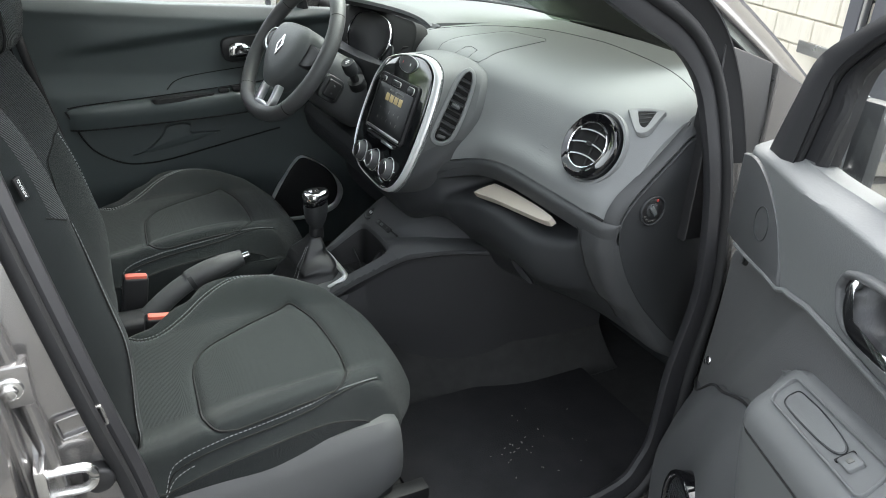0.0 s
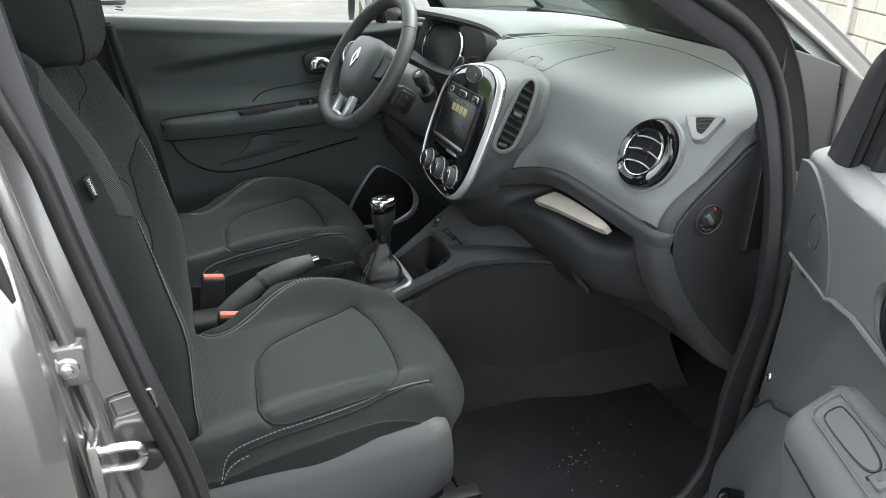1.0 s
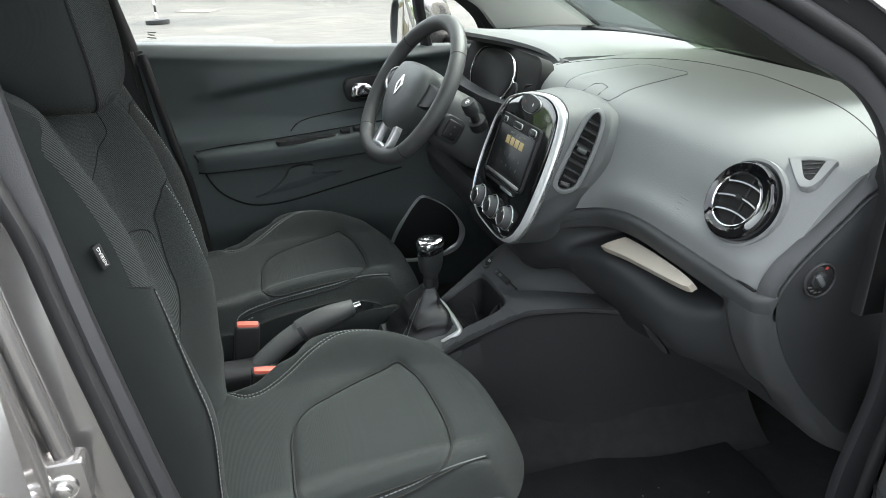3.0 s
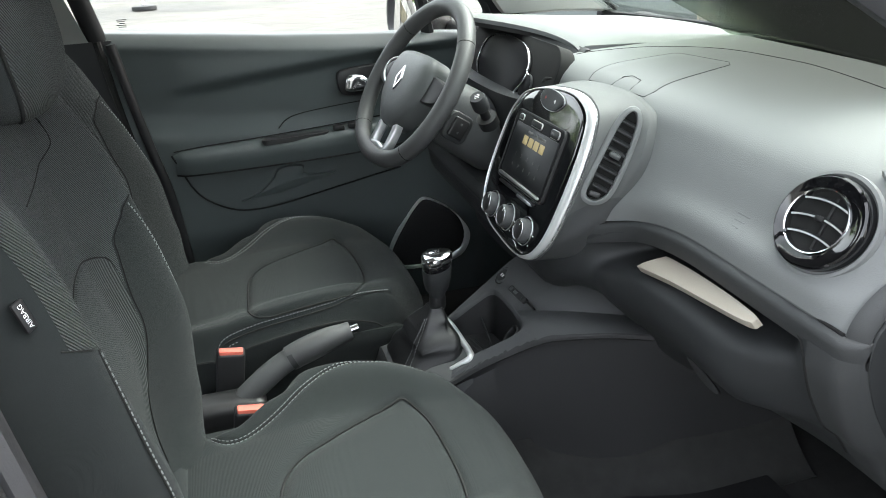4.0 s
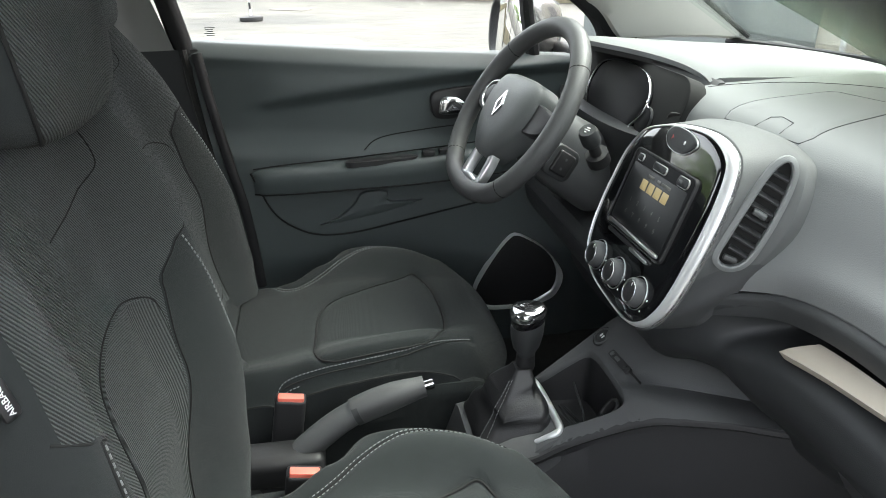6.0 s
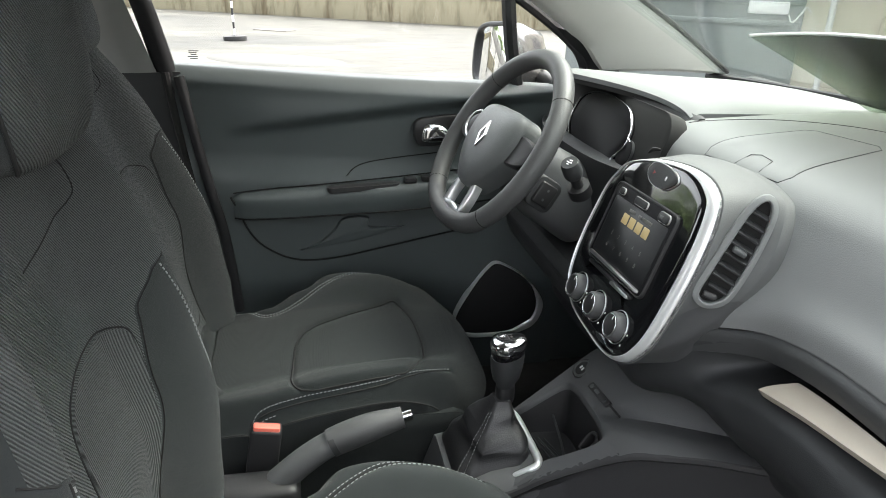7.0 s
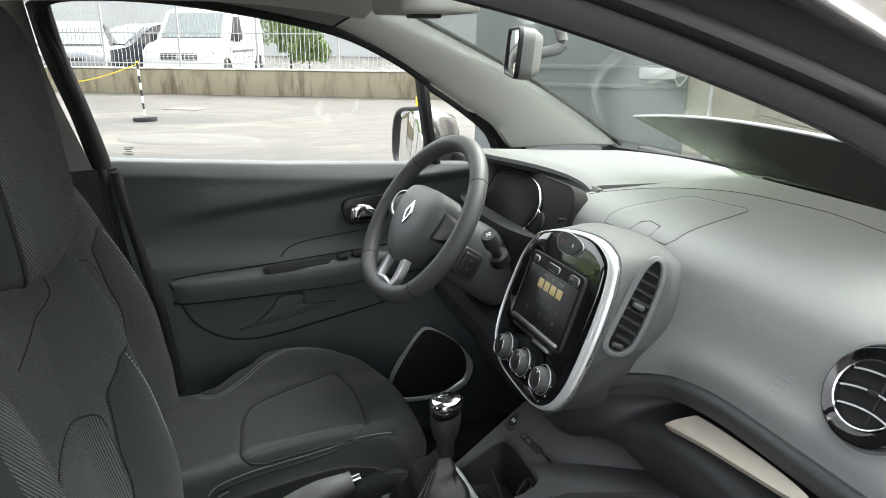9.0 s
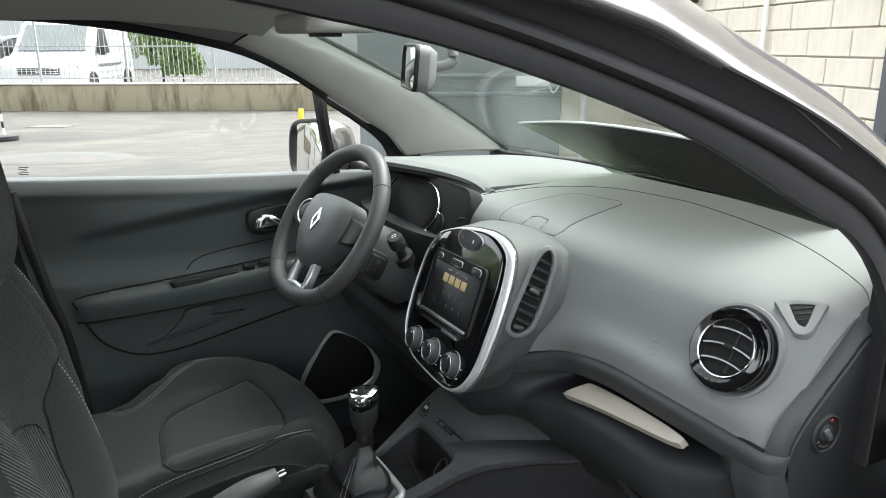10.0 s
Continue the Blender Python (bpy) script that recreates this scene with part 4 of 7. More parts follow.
def pad_ring(y):
    zr = ridge(y)
    m_ = smooth(-0.30, -0.12, y)         # reaches back to the centre stack
    e = smooth(-0.66, -0.72, y)          # rounding at the passenger end
    c = smooth(-0.40, -0.20, y)          # fuller towards the middle
    pts = [(0.350 - 0.088 * m_ + 0.012 * e, zr), (0.353 - 0.060 * m_ - 0.012 * c + 0.03 * e, zr + 0.03), (0.375 - 0.020 * c + 0.03 * e, 1.062 - 0.01 * c), (0.398 - 0.022 * c + 0.046 * e, 1.112), (0.424 - 0.030 * c + 0.050 * e, 1.147 - 0.010 * e),
           (0.470 - 0.03 * c + 0.03 * e, 1.168 + 0.002 * c - 0.012 * e), (0.56, 1.178 - 0.012 * e), (0.70, 1.182 - 0.012 * e), (0.88, 1.181 - 0.012 * e), (0.95, 1.178 - 0.012 * e)]
    top = curve([(x, y, z) for x, z in pts], 5)
    return top + [Vector((0.965, y, 1.15)), Vector((0.93, y, 1.02)), Vector((0.60, y, 0.99)), Vector((0.40 - 0.07 * m_, y, zr - 0.002))]


ys = [-0.7035, -0.703, -0.701, -0.697, -0.688, -0.676, -0.66] + [-0.64 + 0.02 * i for i in range(41)]
part("upper_pad", loft([pad_ring(y) for y in ys]), PAD, dash, "soft grained grey upper dash")


def low_ring(y):
    zr = ridge(y) - 0.002
    s = smooth(-0.66, -0.62, y) * smooth(-0.20, -0.26, y)      # hand slot of the glove box
    m_ = smooth(-0.30, -0.12, y)
    t_ = -0.030 + 0.075 * smooth(-0.25, -0.62, y)              # the underside climbs towards the door
    pts = [(0.352 - 0.088 * m_, zr), (0.346 - 0.096 * m_, zr - 0.022), (0.362 - 0.108 * m_ + 0.05 * s, zr - 0.036), (0.366 - 0.108 * m_ + 0.05 * s, zr - 0.060), (0.345 - 0.072 * m_ - 0.012 * s, zr - 0.09 + 0.006 * s), (0.336 - 0.045 * m_ - 0.016 * s, zr - 0.115 + 0.01 * m_), (0.338 - 0.018 * m_ - 0.012 * s, zr - 0.15 + 0.03 * m_), (0.352, zr - 0.185 + 0.07 * m_), (0.385, 0.785 + t_ * 0.6), (0.43, 0.735 + t_), (0.52, 0.69 + t_ * 0.6), (0.70, 0.66)]
    end = [(0.352, zr), (0.345, zr - 0.020), (0.345, zr - 0.036), (0.347, zr - 0.055), (0.352, zr - 0.070), (0.362, zr - 0.095), (0.378, zr - 0.125), (0.402, zr - 0.162), (0.432, 0.812), (0.472, 0.763), (0.532, 0.703), (0.70, 0.62)]
    e_ = smooth(-0.54, -0.675, y)
    r_ = 0.022 * max(0.0, (-0.700 - y) / 0.022) ** 2           # rounded into the end cover
    pts = [(x + (ex - x) * e_ + r_, z + (ez - z) * e_) for (x, z), (ex, ez) in zip(pts, end)]
    face = curve([(x, y, z) for x, z in pts], 4)
    return face + [Vector((0.90, y, 0.66)), Vector((0.91, y, 0.98)), Vector((0.50, y, 0.985)), Vector((0.42, y, zr - 0.001))]


ys = [-0.722, -0.720, -0.716, -0.710, -0.70, -0.69] + [-0.68 + 0.01 * i for i in range(60)] + [-0.08 + 0.05 * i for i in range(15)]
part("lower_panel", loft([low_ring(y) for y in ys if y > -0.6601]), PLASTIC2, dash, "dark lower dash with glove box")
part("glove_box_frame", loft([low_ring(y) for y in ys if y < -0.6599]), DASHL, dash, "grey frame beside the glove box")


def lip_ring(y):
    zr = ridge(y)
    m_ = smooth(-0.30, -0.12, y)
    x = 0.350 - 0.088 * m_ + 0.022 * max(0.0, (-0.700 - y) / 0.022) ** 2
    return [Vector((x + a, y, zr + b)) for a, b in ((0.012, 0.0005), (0.001, -0.0005), (-0.0055, -0.0025), (-0.0095, -0.0075), (-0.0095, -0.013), (-0.006, -0.026), (-0.001, -0.037), (0.014, -0.040))]


part("fascia_band", loft([lip_ring(y) for y in [-0.722, -0.720, -0.716, -0.710] + [-0.70 + 0.02 * i for i in range(30)]]), DASHL, dash, "grey band under the upper pad")
part("band_gap", tube([lip_ring(y)[1] + Vector((0.001, 0, 0.0015)) for y in [-0.699 + 0.02 * i for i in range(29)]], 0.0022, 6), SEAM, dash)
# glove box: shut line, handle inlay, latch
gl = [(-0.655, 0.775), (-0.660, 0.820), (-0.660, 0.870), (-0.660, 0.925), (-0.656, 0.952), (-0.642, 0.972), (-0.615, 0.984)]


def low_x(y, z):
    r = low_ring(y)
    for a, b in zip(r, r[1:]):
        if (a.z - z) * (b.z - z) <= 0 and a.z > b.z:
            return a.x + (b.x - a.x) * (z - a.z) / (b.z - a.z or 1)
    return 0.40


part("glove_box_gap", tube([(low_x(p.y, p.z) + 0.0005, p.y, p.z) for p in curve([(0, a, b) for a, b in gl], 8)], 0.0022, 6), SEAM, dash)
inf = Frame((0.345, -0.462, 0.949), (0.02, -1, 0.145), (0.80, 0, 0.60))
part("inlay", slab(inf, [(p.x, p.y) for p in curve([(-0.139, -0.017, 0), (-0.132, -0.005, 0), (-0.112, 0.014, 0), (-0.100, 0.018, 0), (-0.03, 0.014, 0), (0.06, 0.004, 0), (0.118, -0.006, 0), (0.122, -0.012, 0), (0.112, -0.020, 0), (0.03, -0.019, 0), (-0.06, -0.017, 0), (-0.132, -0.019, 0)], 3, True)], -0.01, 0.004, 0.002), CREAM, dash, "cream glove box handle inlay")
part("glove_latch", slab(Frame((0.372, -0.45, 0.80), (0, -1, -0.12), (0.5, 0, 0.86)), outline([(-0.05, 0.012), (0.0, 0.0), (0.05, -0.005), (0.048, -0.012), (0.0, -0.012), (-0.045, 0.0)]), -0.004, 0.002, 0.001), BLACK, dash)

# end cover with the passenger air bag switch
ef = Frame((0, -0.716, 0), (1, 0, 0), (0, 0, 1))
ec = [(0.373, 1.009), (0.371, 0.988), (0.375, 0.962), (0.388, 0.928), (0.411, 0.886), (0.455, 0.826), (0.508, 0.771), (0.550, 0.735), (0.590, 0.76), (0.600, 0.90), (0.598, 1.10), (0.560, 1.136), (0.500, 1.137), (0.462, 1.106), (0.427, 1.074), (0.398, 1.046), (0.381, 1.024)]
part("end_cover", slab(ef, outline(ec, 4), -0.03, 0.0075, 0.003), PLASTIC2, dash, "dark plastic dash end cover")
# bevelled grey strip between the pad's edge and the end cover
crease_ = curve([(0.62, -0.701, 1.172), (0.528, -0.701, 1.172), (0.495, -0.701, 1.157), (0.466, -0.701, 1.129), (0.432, -0.701, 1.096), (0.396, -0.701, 1.066), (0.372, -0.701, 1.046), (0.356, -0.701, 1.021), (0.352, -0.701, 1.000)], 5)
rim_ = curve([(0.62, -0.721, 1.142), (0.545, -0.721, 1.146), (0.497, -0.721, 1.141), (0.459, -0.721, 1.109), (0.424, -0.721, 1.077), (0.395, -0.721, 1.048), (0.378, -0.721, 1.025), (0.370, -0.721, 1.008), (0.3685, -0.721, 0.988)], 5)
part("end_strip", loft([[a + Vector((0.03, 0.006, -0.004)), a, a.lerp(b, 0.12) + Vector((-0.0012, -0.0018, 0.0008)), a.lerp(b, 0.5) + Vector((-0.0020, -0.0028, 0.0012)), a.lerp(b, 0.9) + Vector((-0.001, -0.0018, 0.0005)), b, b + Vector((0.02, 0.012, -0.004))] for a, b in zip(crease_, rim_)]), DASHL, dash, "grey bevelled strip at the dash end")
kf = Frame((0.432, -0.7255, 1.02), (1, 0, 0), (0, 0, 1))
sw = part("airbag_switch", slab(kf, circle(0.0215), -0.006, 0.0005, 0.001), BLACK, dash, "round key-turned airbag switch")
part("bezel", frame_ring(kf, circle(0.0262), 0.0035, -0.003, 0.0022, 0.0015), PLASTIC2, sw)
part("hub", slab(kf, [(-0.003 + a, 0.002 + b) for a, b in circle(0.012, 24)], 0.0, 0.003, 0.001), PLASTIC2, sw)
part("key_toggle", slab(kf, [(-0.003 + 0.8 * a - 0.6 * b, 0.002 + 0.6 * a + 0.8 * b) for a, b in rounded(0.008, 0.021, 0.002)], 0.001, 0.0065, 0.0012), PLASTIC, sw)
for q in range(4):
    an = 3.6 + q * 0.42
    part("print", slab(kf, [(0.0175 * math.cos(an) + a, 0.0175 * math.sin(an) + b) for a, b in rounded(0.0055, 0.0022, 0.0006)], 0.0, 0.0012, 0.0002), DIM, sw)
part("mark", slab(kf, [(0.006 + a, 0.018 + b) for a, b in circle(0.0026, 10)], 0.0, 0.0018, 0.0004), MATS["dim red print"], sw)
part("corner_block", box(0.04, 0.03, 0.06, 0.008, 2, (0.53, -0.715, 1.13)), PLASTIC, dash)


def pad_point(y, z, lift=0.0):
    """A point on the rear face of the upper pad at (y, z), with its outward direction."""
    r = pad_ring(y)
    for a, b in zip(r, r[1:]):
        if a.z <= z <= b.z:
            p = a.lerp(b, (z - a.z) / (b.z - a.z))
            d = (b - a).normalized()
            n = Vector((-d.z, 0, d.x))
            return p + n * lift, n, d
    return Vector((0.4, y, z)), Vector((-1, 0, 0)), Vector((0, 0, 1))


# round air vent: an eyeball turned towards the middle of the car, in a deep gloss ring
vo, vn, vd = pad_point(-0.612, 1.096)
vf = Frame(vo + vn * 0.012, (0.10, -1, 0), vd)
av = thing("air_vent", "round gloss black air vent with chrome ring", "air vent")


def vring(r, c, dx=0.0, dy_=0.0):
    return [vf.at(dx + a * r, dy_ + b * r, c) for a, b in circle(1, 56)]


part("outer_ring", loft([vring(0.0575, -0.025), vring(0.0585, 0.004), vring(0.0575, 0.009), vring(0.0550, 0.0110), vring(0.0530, 0.0105, -0.002), vring(0.0460, 0.0080, -0.004), vring(0.0415, 0.0055, -0.0055), vring(0.0405, -0.010, -0.0055)], True, False), GLOSS, av)
part("seat_ring", loft([vring(0.0665, -0.012), vring(0.0660, -0.004), vring(0.0620, -0.003), vring(0.0580, -0.008)], True, False), PAD, av, "grey sunken seat round the vent")
part("chrome_ring", loft([vring(0.0414, 0.0050, -0.0055), vring(0.0404, 0.0070, -0.006), vring(0.0386, 0.0060, -0.006), vring(0.0376, -0.006, -0.006), vring(0.0410, -0.002, -0.0055)], True, False, True), CHROME, av)
part("throat", slab(vf, [(-0.0055 + a, b) for a, b in circle(0.0412, 36)], -0.06, -0.0035, 0.001), SEAM, av)
for k, q in enumerate((-0.0215, 0.0, 0.0215)):
    w = math.sqrt(0.0380 ** 2 - q ** 2) * 1.92
    rg_ = []
    for i in range(15):
        s_ = -w / 2 + w * i / 14
        bow = 0.007 * (1 - (2 * s_ / 0.076) ** 2)
        rg_.append([vf.at(-0.0058 + s_, q - 0.003 + bow + y_, z_) for y_, z_ in ((-0.0012, 0.0015), (0.0018, 0.0030), (0.0036, -0.0030), (0.0016, -0.0035))])
    va = part("vane", loft(rg_), RUBBER, av)
    part("vane_edge", tube([r_[0].lerp(r_[1], 0.5) + vf.n * 0.0004 for r_ in rg_], 0.0013, 6), SILVER, va)
part("cross_vane", moved(box(0.004, 0.066, 0.008, 0.0015, 2), vf.matrix(0.002, 0, -0.0045)), BLACK, av)
part("vane_grip", moved(box(0.013, 0.007, 0.010, 0.003), vf.matrix(-0.004, 0.004, 0.001)), BLACK, av)
# side window demister vent, three-cornered
tf3 = Frame((0.4394, -0.6638, 1.1574), (0.535, -0.838, 0.101), (0.68, 0.50, 0.53))
dv = thing("demister_vent", "small three-cornered demister vent with black slats", "air vent")
dvo = [(p.x, p.y) for p in curve([(-0.0318, 0.0208, 0), (-0.004, 0.0250, 0), (0.0269, 0.0215, 0), (0.0265, 0.010, 0), (0.0136, -0.0257, 0), (-0.0005, -0.0325, 0), (-0.0105, -0.0246, 0), (-0.030, 0.012, 0)], 5, True)]
dvi = [(p.x, p.y) for p in curve([(-0.0145, 0.0156, 0), (0.0, 0.0180, 0), (0.0138, 0.0172, 0), (0.0135, 0.011, 0), (0.0072, -0.0165, 0), (0.002, -0.0190, 0), (-0.005, -0.0126, 0), (-0.0140, 0.010, 0)], 5, True)]
part("surround", loft([[tf3.at(a, b, c) for a, b in l_] for l_, c in ((dvo, -0.010), (dvo, -0.0002), ([(a * 0.97, b * 0.97) for a, b in dvo], 0.0008), ([(a * 1.12, b * 1.12) for a, b in dvi], 0.0014), (dvi, 0.0006), (dvi, -0.010))], True, False), PAD, dv)
part("well", slab(tf3, dvi, -0.012, -0.0005, 0.0005), SEAM, dv)
for q, w_ in ((-0.008, 0.014), (0.002, 0.020), (0.011, 0.024)):
    part("slat", moved(box(w_, 0.0012, 0.003, 0.0004, 1), tf3.matrix(0.001, q, -0.0006) @ Euler((0.3, 0, 0.25)).to_matrix().to_4x4()), DASHL, dv)
# embossed marking beside the round vent
for k, (w_, dz_) in enumerate(((0.030, 0.008), (0.024, 0.0), (0.016, -0.007))):
    eo, en, ed = pad_point(-0.485, 1.055 + dz_)
    part("embossed_mark", slab(Frame(eo, (0, -1, 0), ed), rounded(w_ * 0.8, 0.0022, 0.0009), -0.001, 0.0003, 0.0002), PAD, dash)

# storage flap on top
fl = []
for (xa, ya), (xb, yb) in (((0.395, 0.005), (0.402, -0.176)), ((0.416, -0.184), (0.615, -0.112)), ((0.628, -0.092), (0.604, 0.022)), ((0.590, 0.032), (0.408, 0.012))):
    fl += [Vector((xa + (xb - xa) * k / 14, ya + (yb - ya) * k / 14, 0)) for k in range(15)]


def top_z(x, y):
    r = pad_ring(y)
    for a, b in zip(r, r[1:]):
        if a.x <= x <= b.x and a.z > 1.09:
            return a.z + (b.z - a.z) * (x - a.x) / max(1e-6, b.x - a.x)
    return 1.17


rings = []
cxm = sum((Vector((p.x, p.y)) for p in fl), Vector((0, 0))) / len(fl)
for q, lf in ((1.0, -0.004), (1.0, 0.0002), (0.985, 0.0009), (0.7, 0.0010), (0.4, 0.0010), (0.1, 0.0010)):
    rings.append([Vector((cxm.x + (p.x - cxm.x) * q, cxm.y + (p.y - cxm.y) * q, top_z(cxm.x + (p.x - cxm.x) * q, cxm.y + (p.y - cxm.y) * q) + lf)) for p in fl])
flap = part("storage_flap", loft(rings), PAD, dash)
part("flap_gap", tube([Vector((p.x, p.y, top_z(p.x, p.y) + 0.0003)) for p in fl], 0.0009, 6, True), PLASTIC2, dash)
part("flap_gap", tube([Vector((x, y, top_z(x, y) + 0.0012)) for x, y in ((0.400, -0.070), (0.424, -0.072), (0.434, -0.085), (0.430, -0.118), (0.404, -0.128))], 0.0007, 6), DASHL, flap)
# crease of the upper shelf below the windscreen
sh = curve([(0.44, 0.147, 0), (0.587, 0.12, 0), (0.70, 0.03, 0), (0.735, -0.10, 0), (0.735, -0.22, 0), (0.673, -0.461, 0), (0.554, -0.668, 0), (0.49, -0.71, 0)], 8)
part("crease", tube([Vector((p.x, p.y, top_z(p.x, max(-0.71, p.y)) + 0.0002)) for p in sh], 0.0009, 6), PLASTIC2, dash)
part("demister_slot", tube([Vector((0.86, y, 1.1825)) for y in [-0.45 + 0.02 * i for i in range(30)]], 0.004, 6), BLACK, dash)

# instrument hood before the driver
def hoodtop(u, v, d):
    """u forward from the rim, v from the middle to the driver's far side."""
    y = 0.165 + 0.495 * v
    rim = 0.452 - 0.140 * smooth(0.0, 0.55, v) + 0.16 * smooth(0.72, 1.0, v)
    x = rim + (0.90 - 0.10 * v - rim) * u
    z = 1.170 + 0.056 * math.sin(math.pi * min(1, 0.04 + v * 0.95)) ** 0.7 * (1 - 0.75 * u) - 0.008 * smooth(0.05, 0, u) - d
    return Vector((x, y, z))


part("instrument_hood", shell(lambda u, v: hoodtop(u, v, 0), lambda u, v: hoodtop(u, v, 0.009 + 0.02 * smooth(0, 0.3, u)), 24, 32), PAD, dash, "soft instrument hood")


part("hood_lining", shell(lambda u, v: hoodtop(0.01 + 0.30 * u, v, 0.011 + 0.02 * u), lambda u, v: hoodtop(0.01 + 0.30 * u, v, 0.020 + 0.03 * u), 8, 24), BLACK, dash)


def cheek(u, v, d):
    """Dark panel that closes the instrument recess towards the middle."""
    a = Vector((0.462, 0.150, 1.176)).lerp(Vector((0.335, 0.105, 1.060)), v)
    b = Vector((0.405, 0.300, 1.210)).lerp(Vector((0.330, 0.185, 1.045)), v)
    return a.lerp(b, u) + Vector((d + 0.012 * math.sin(math.pi * u), 0, 0))


part("recess_cheek", shell(lambda u, v: cheek(u, v, 0), lambda u, v: cheek(u, v, 0.012), 8, 10), BLACK, dash)


def dface(u, v, d):
    y = 0.12 + 0.55 * v
    z = 0.66 + 0.42 * u
    return Vector((0.36 - 0.06 * u + 0.05 * abs(2 * v - 1) ** 3 + d, y, z))


part("knee_panel", shell(lambda u, v: dface(u, v, 0), lambda u, v: dface(u, v, 0.04), 12, 16), PLASTIC2, dash)
# instruments
def scaled_(line, s):
    return [(a * s, b * s) for a, b in line]


cf = Frame((0.350, 0.350, 1.122), (0, -1, 0), (0.36, 0, 0.93))
cl = thing("instrument_cluster", "dark instrument cluster with chrome-rimmed dials", "instrument cluster")
part("back_plate", slab(cf, rounded(0.50, 0.16, 0.05), -0.05, -0.016, 0.002), SEAM, cl)
big = outline([(-0.12, 0.052), (-0.03, 0.068), (0.08, 0.062), (0.130, 0.030), (0.138, -0.005), (0.120, -0.030), (0.085, -0.054), (0.0, -0.066), (-0.09, -0.058), (-0.145, -0.02), (-0.150, 0.02)])
part("dial_rim", frame_ring(cf, big, 0.0018, -0.010, -0.004, 0.001), CHROME, cl)
part("dial_glass", slab(cf, scaled_(big, 0.965), -0.018, -0.008, 0.001), DIALF, cl)
part("dial_rim", frame_ring(cf, [(a + 0.142, b - 0.020) for a, b in circle(0.027, 28)], 0.0018, -0.014, -0.009, 0.0006), PLASTIC2, cl)
part("dial_glass", slab(cf, [(a + 0.142, b - 0.020) for a, b in circle(0.0255, 28)], -0.018, -0.008, 0.001), DIALF, cl)
for p_ in ([(0.132, 0.014), (0.140, 0.008), (0.150, 0.004)], [(0.108, -0.042), (0.128, -0.047), (0.146, -0.058)]):
    part("trim_line", tube([cf.at(x_, y_, -0.006) for x_, y_ in p_], 0.0009, 6), CHROME, cl)

# ---------------------------------------------------------------- centre stack
PF = Frame((0.213, -0.058, 0.919), (0, -1, 0), (math.sin(radians(20)), 0, math.cos(radians(20))))
# fascia outline with the breadth of its bright edge, and the outline of the housing where it meets the dash
GLZ = [(-0.100, 0.221, 0.004), (-0.023, 0.243, 0.006), (0.065, 0.2516, 0.008), (0.119, 0.239, 0.013), (0.1435, 0.2125, 0.016), (0.1545, 0.137, 0.017), (0.1495, 0.041, 0.015), (0.1365, -0.003, 0.011), (0.114, -0.029, 0.007),
       (0.075, -0.0435, 0.004), (0.001, -0.0425, 0.003), (-0.073, -0.034, 0.0025), (-0.122, -0.006, 0.0025), (-0.140, 0.030, 0.0025), (-0.146, 0.075, 0.0025), (-0.145, 0.120, 0.0025), (-0.140, 0.166, 0.0025), (-0.125, 0.197, 0.003)]
POD = [(-0.120, 0.252), (-0.040, 0.276), (0.060, 0.285), (0.137, 0.279), (0.186, 0.258), (0.206, 0.185), (0.178, 0.096), (0.150, 0.035), (0.122, -0.012),
       (0.076, -0.036), (0.001, -0.040), (-0.073, -0.034), (-0.124, -0.006), (-0.145, 0.030), (-0.152, 0.075), (-0.152, 0.120), (-0.149, 0.170), (-0.138, 0.215)]
gz_ = curve(GLZ, 6, True)
PL = [(p.x, p.y) for p in gz_]
PW = [p.z for p in gz_]
PO = outline(POD, 6)


PN = outward(PL)


def edge_ring(f, c, extra=0.0):
    """A ring at share f of the bright edge's breadth."""
    return [PF.at(a + nx * (w * f + extra), b + ny * (w * f + extra), c) for (a, b), (nx, ny), w in zip(PL, PN, PW)]


stack = thing("centre_stack", "gloss black centre stack with satin silver surround", "centre console")
pod = [edge_ring(1.0, -0.004), edge_ring(1.0, -0.0085), edge_ring(1.0, -0.0095, 0.0025)]
for f, c in ((0.12, -0.016), (0.3, -0.029), (0.5, -0.042), (0.7, -0.056), (0.88, -0.067), (1.0, -0.074), (1.02, -0.078), (1.03, -0.14)):
    ring = []
    for (a, b), (nx, ny), w, (pa, pb) in zip(PL, PN, PW, PO):
        sa, sb = a + nx * (w + 0.0025), b + ny * (w + 0.0025)
        hollow = 0.012 * math.sin(math.pi * min(1, f)) * smooth(0.10, 0.145, a) * smooth(0.0, 0.06, b)
        ring.append(PF.at(sa + (pa - sa) * f - hollow, sb + (pb - sb) * f, c))
    pod.append(ring)
cut0 = min(i for i in range(len(PL)) if PL[i][0] > 0.1 and PL[i][1] < 0.085)
cut1 = max(i for i in range(len(PL)) if PL[i][0] < 0 and PL[i][1] < 0.0)
top_ = [i % len(PL) for i in range(cut1, cut0 + len(PL) + 1)]
part("pod", loft([[r_[i] for i in top_] for r_ in pod], False, False), HOUSE, stack, "grey plastic stack housing")
part("pod_foot", loft([[r_[i] for i in range(cut0, cut1 + 1)] for r_ in pod], False, False), CONP, stack, "dark plastic foot of the stack")
part("surround", loft([edge_ring(f, c) for f, c in ((1.0, -0.012), (1.0, -0.004), (0.9, -0.0005), (0.55, 0.0035), (0.15, 0.0048), (0.0, 0.0042), (-0.1, -0.004))], True, False, True), SILVER, stack, "satin silver surround")
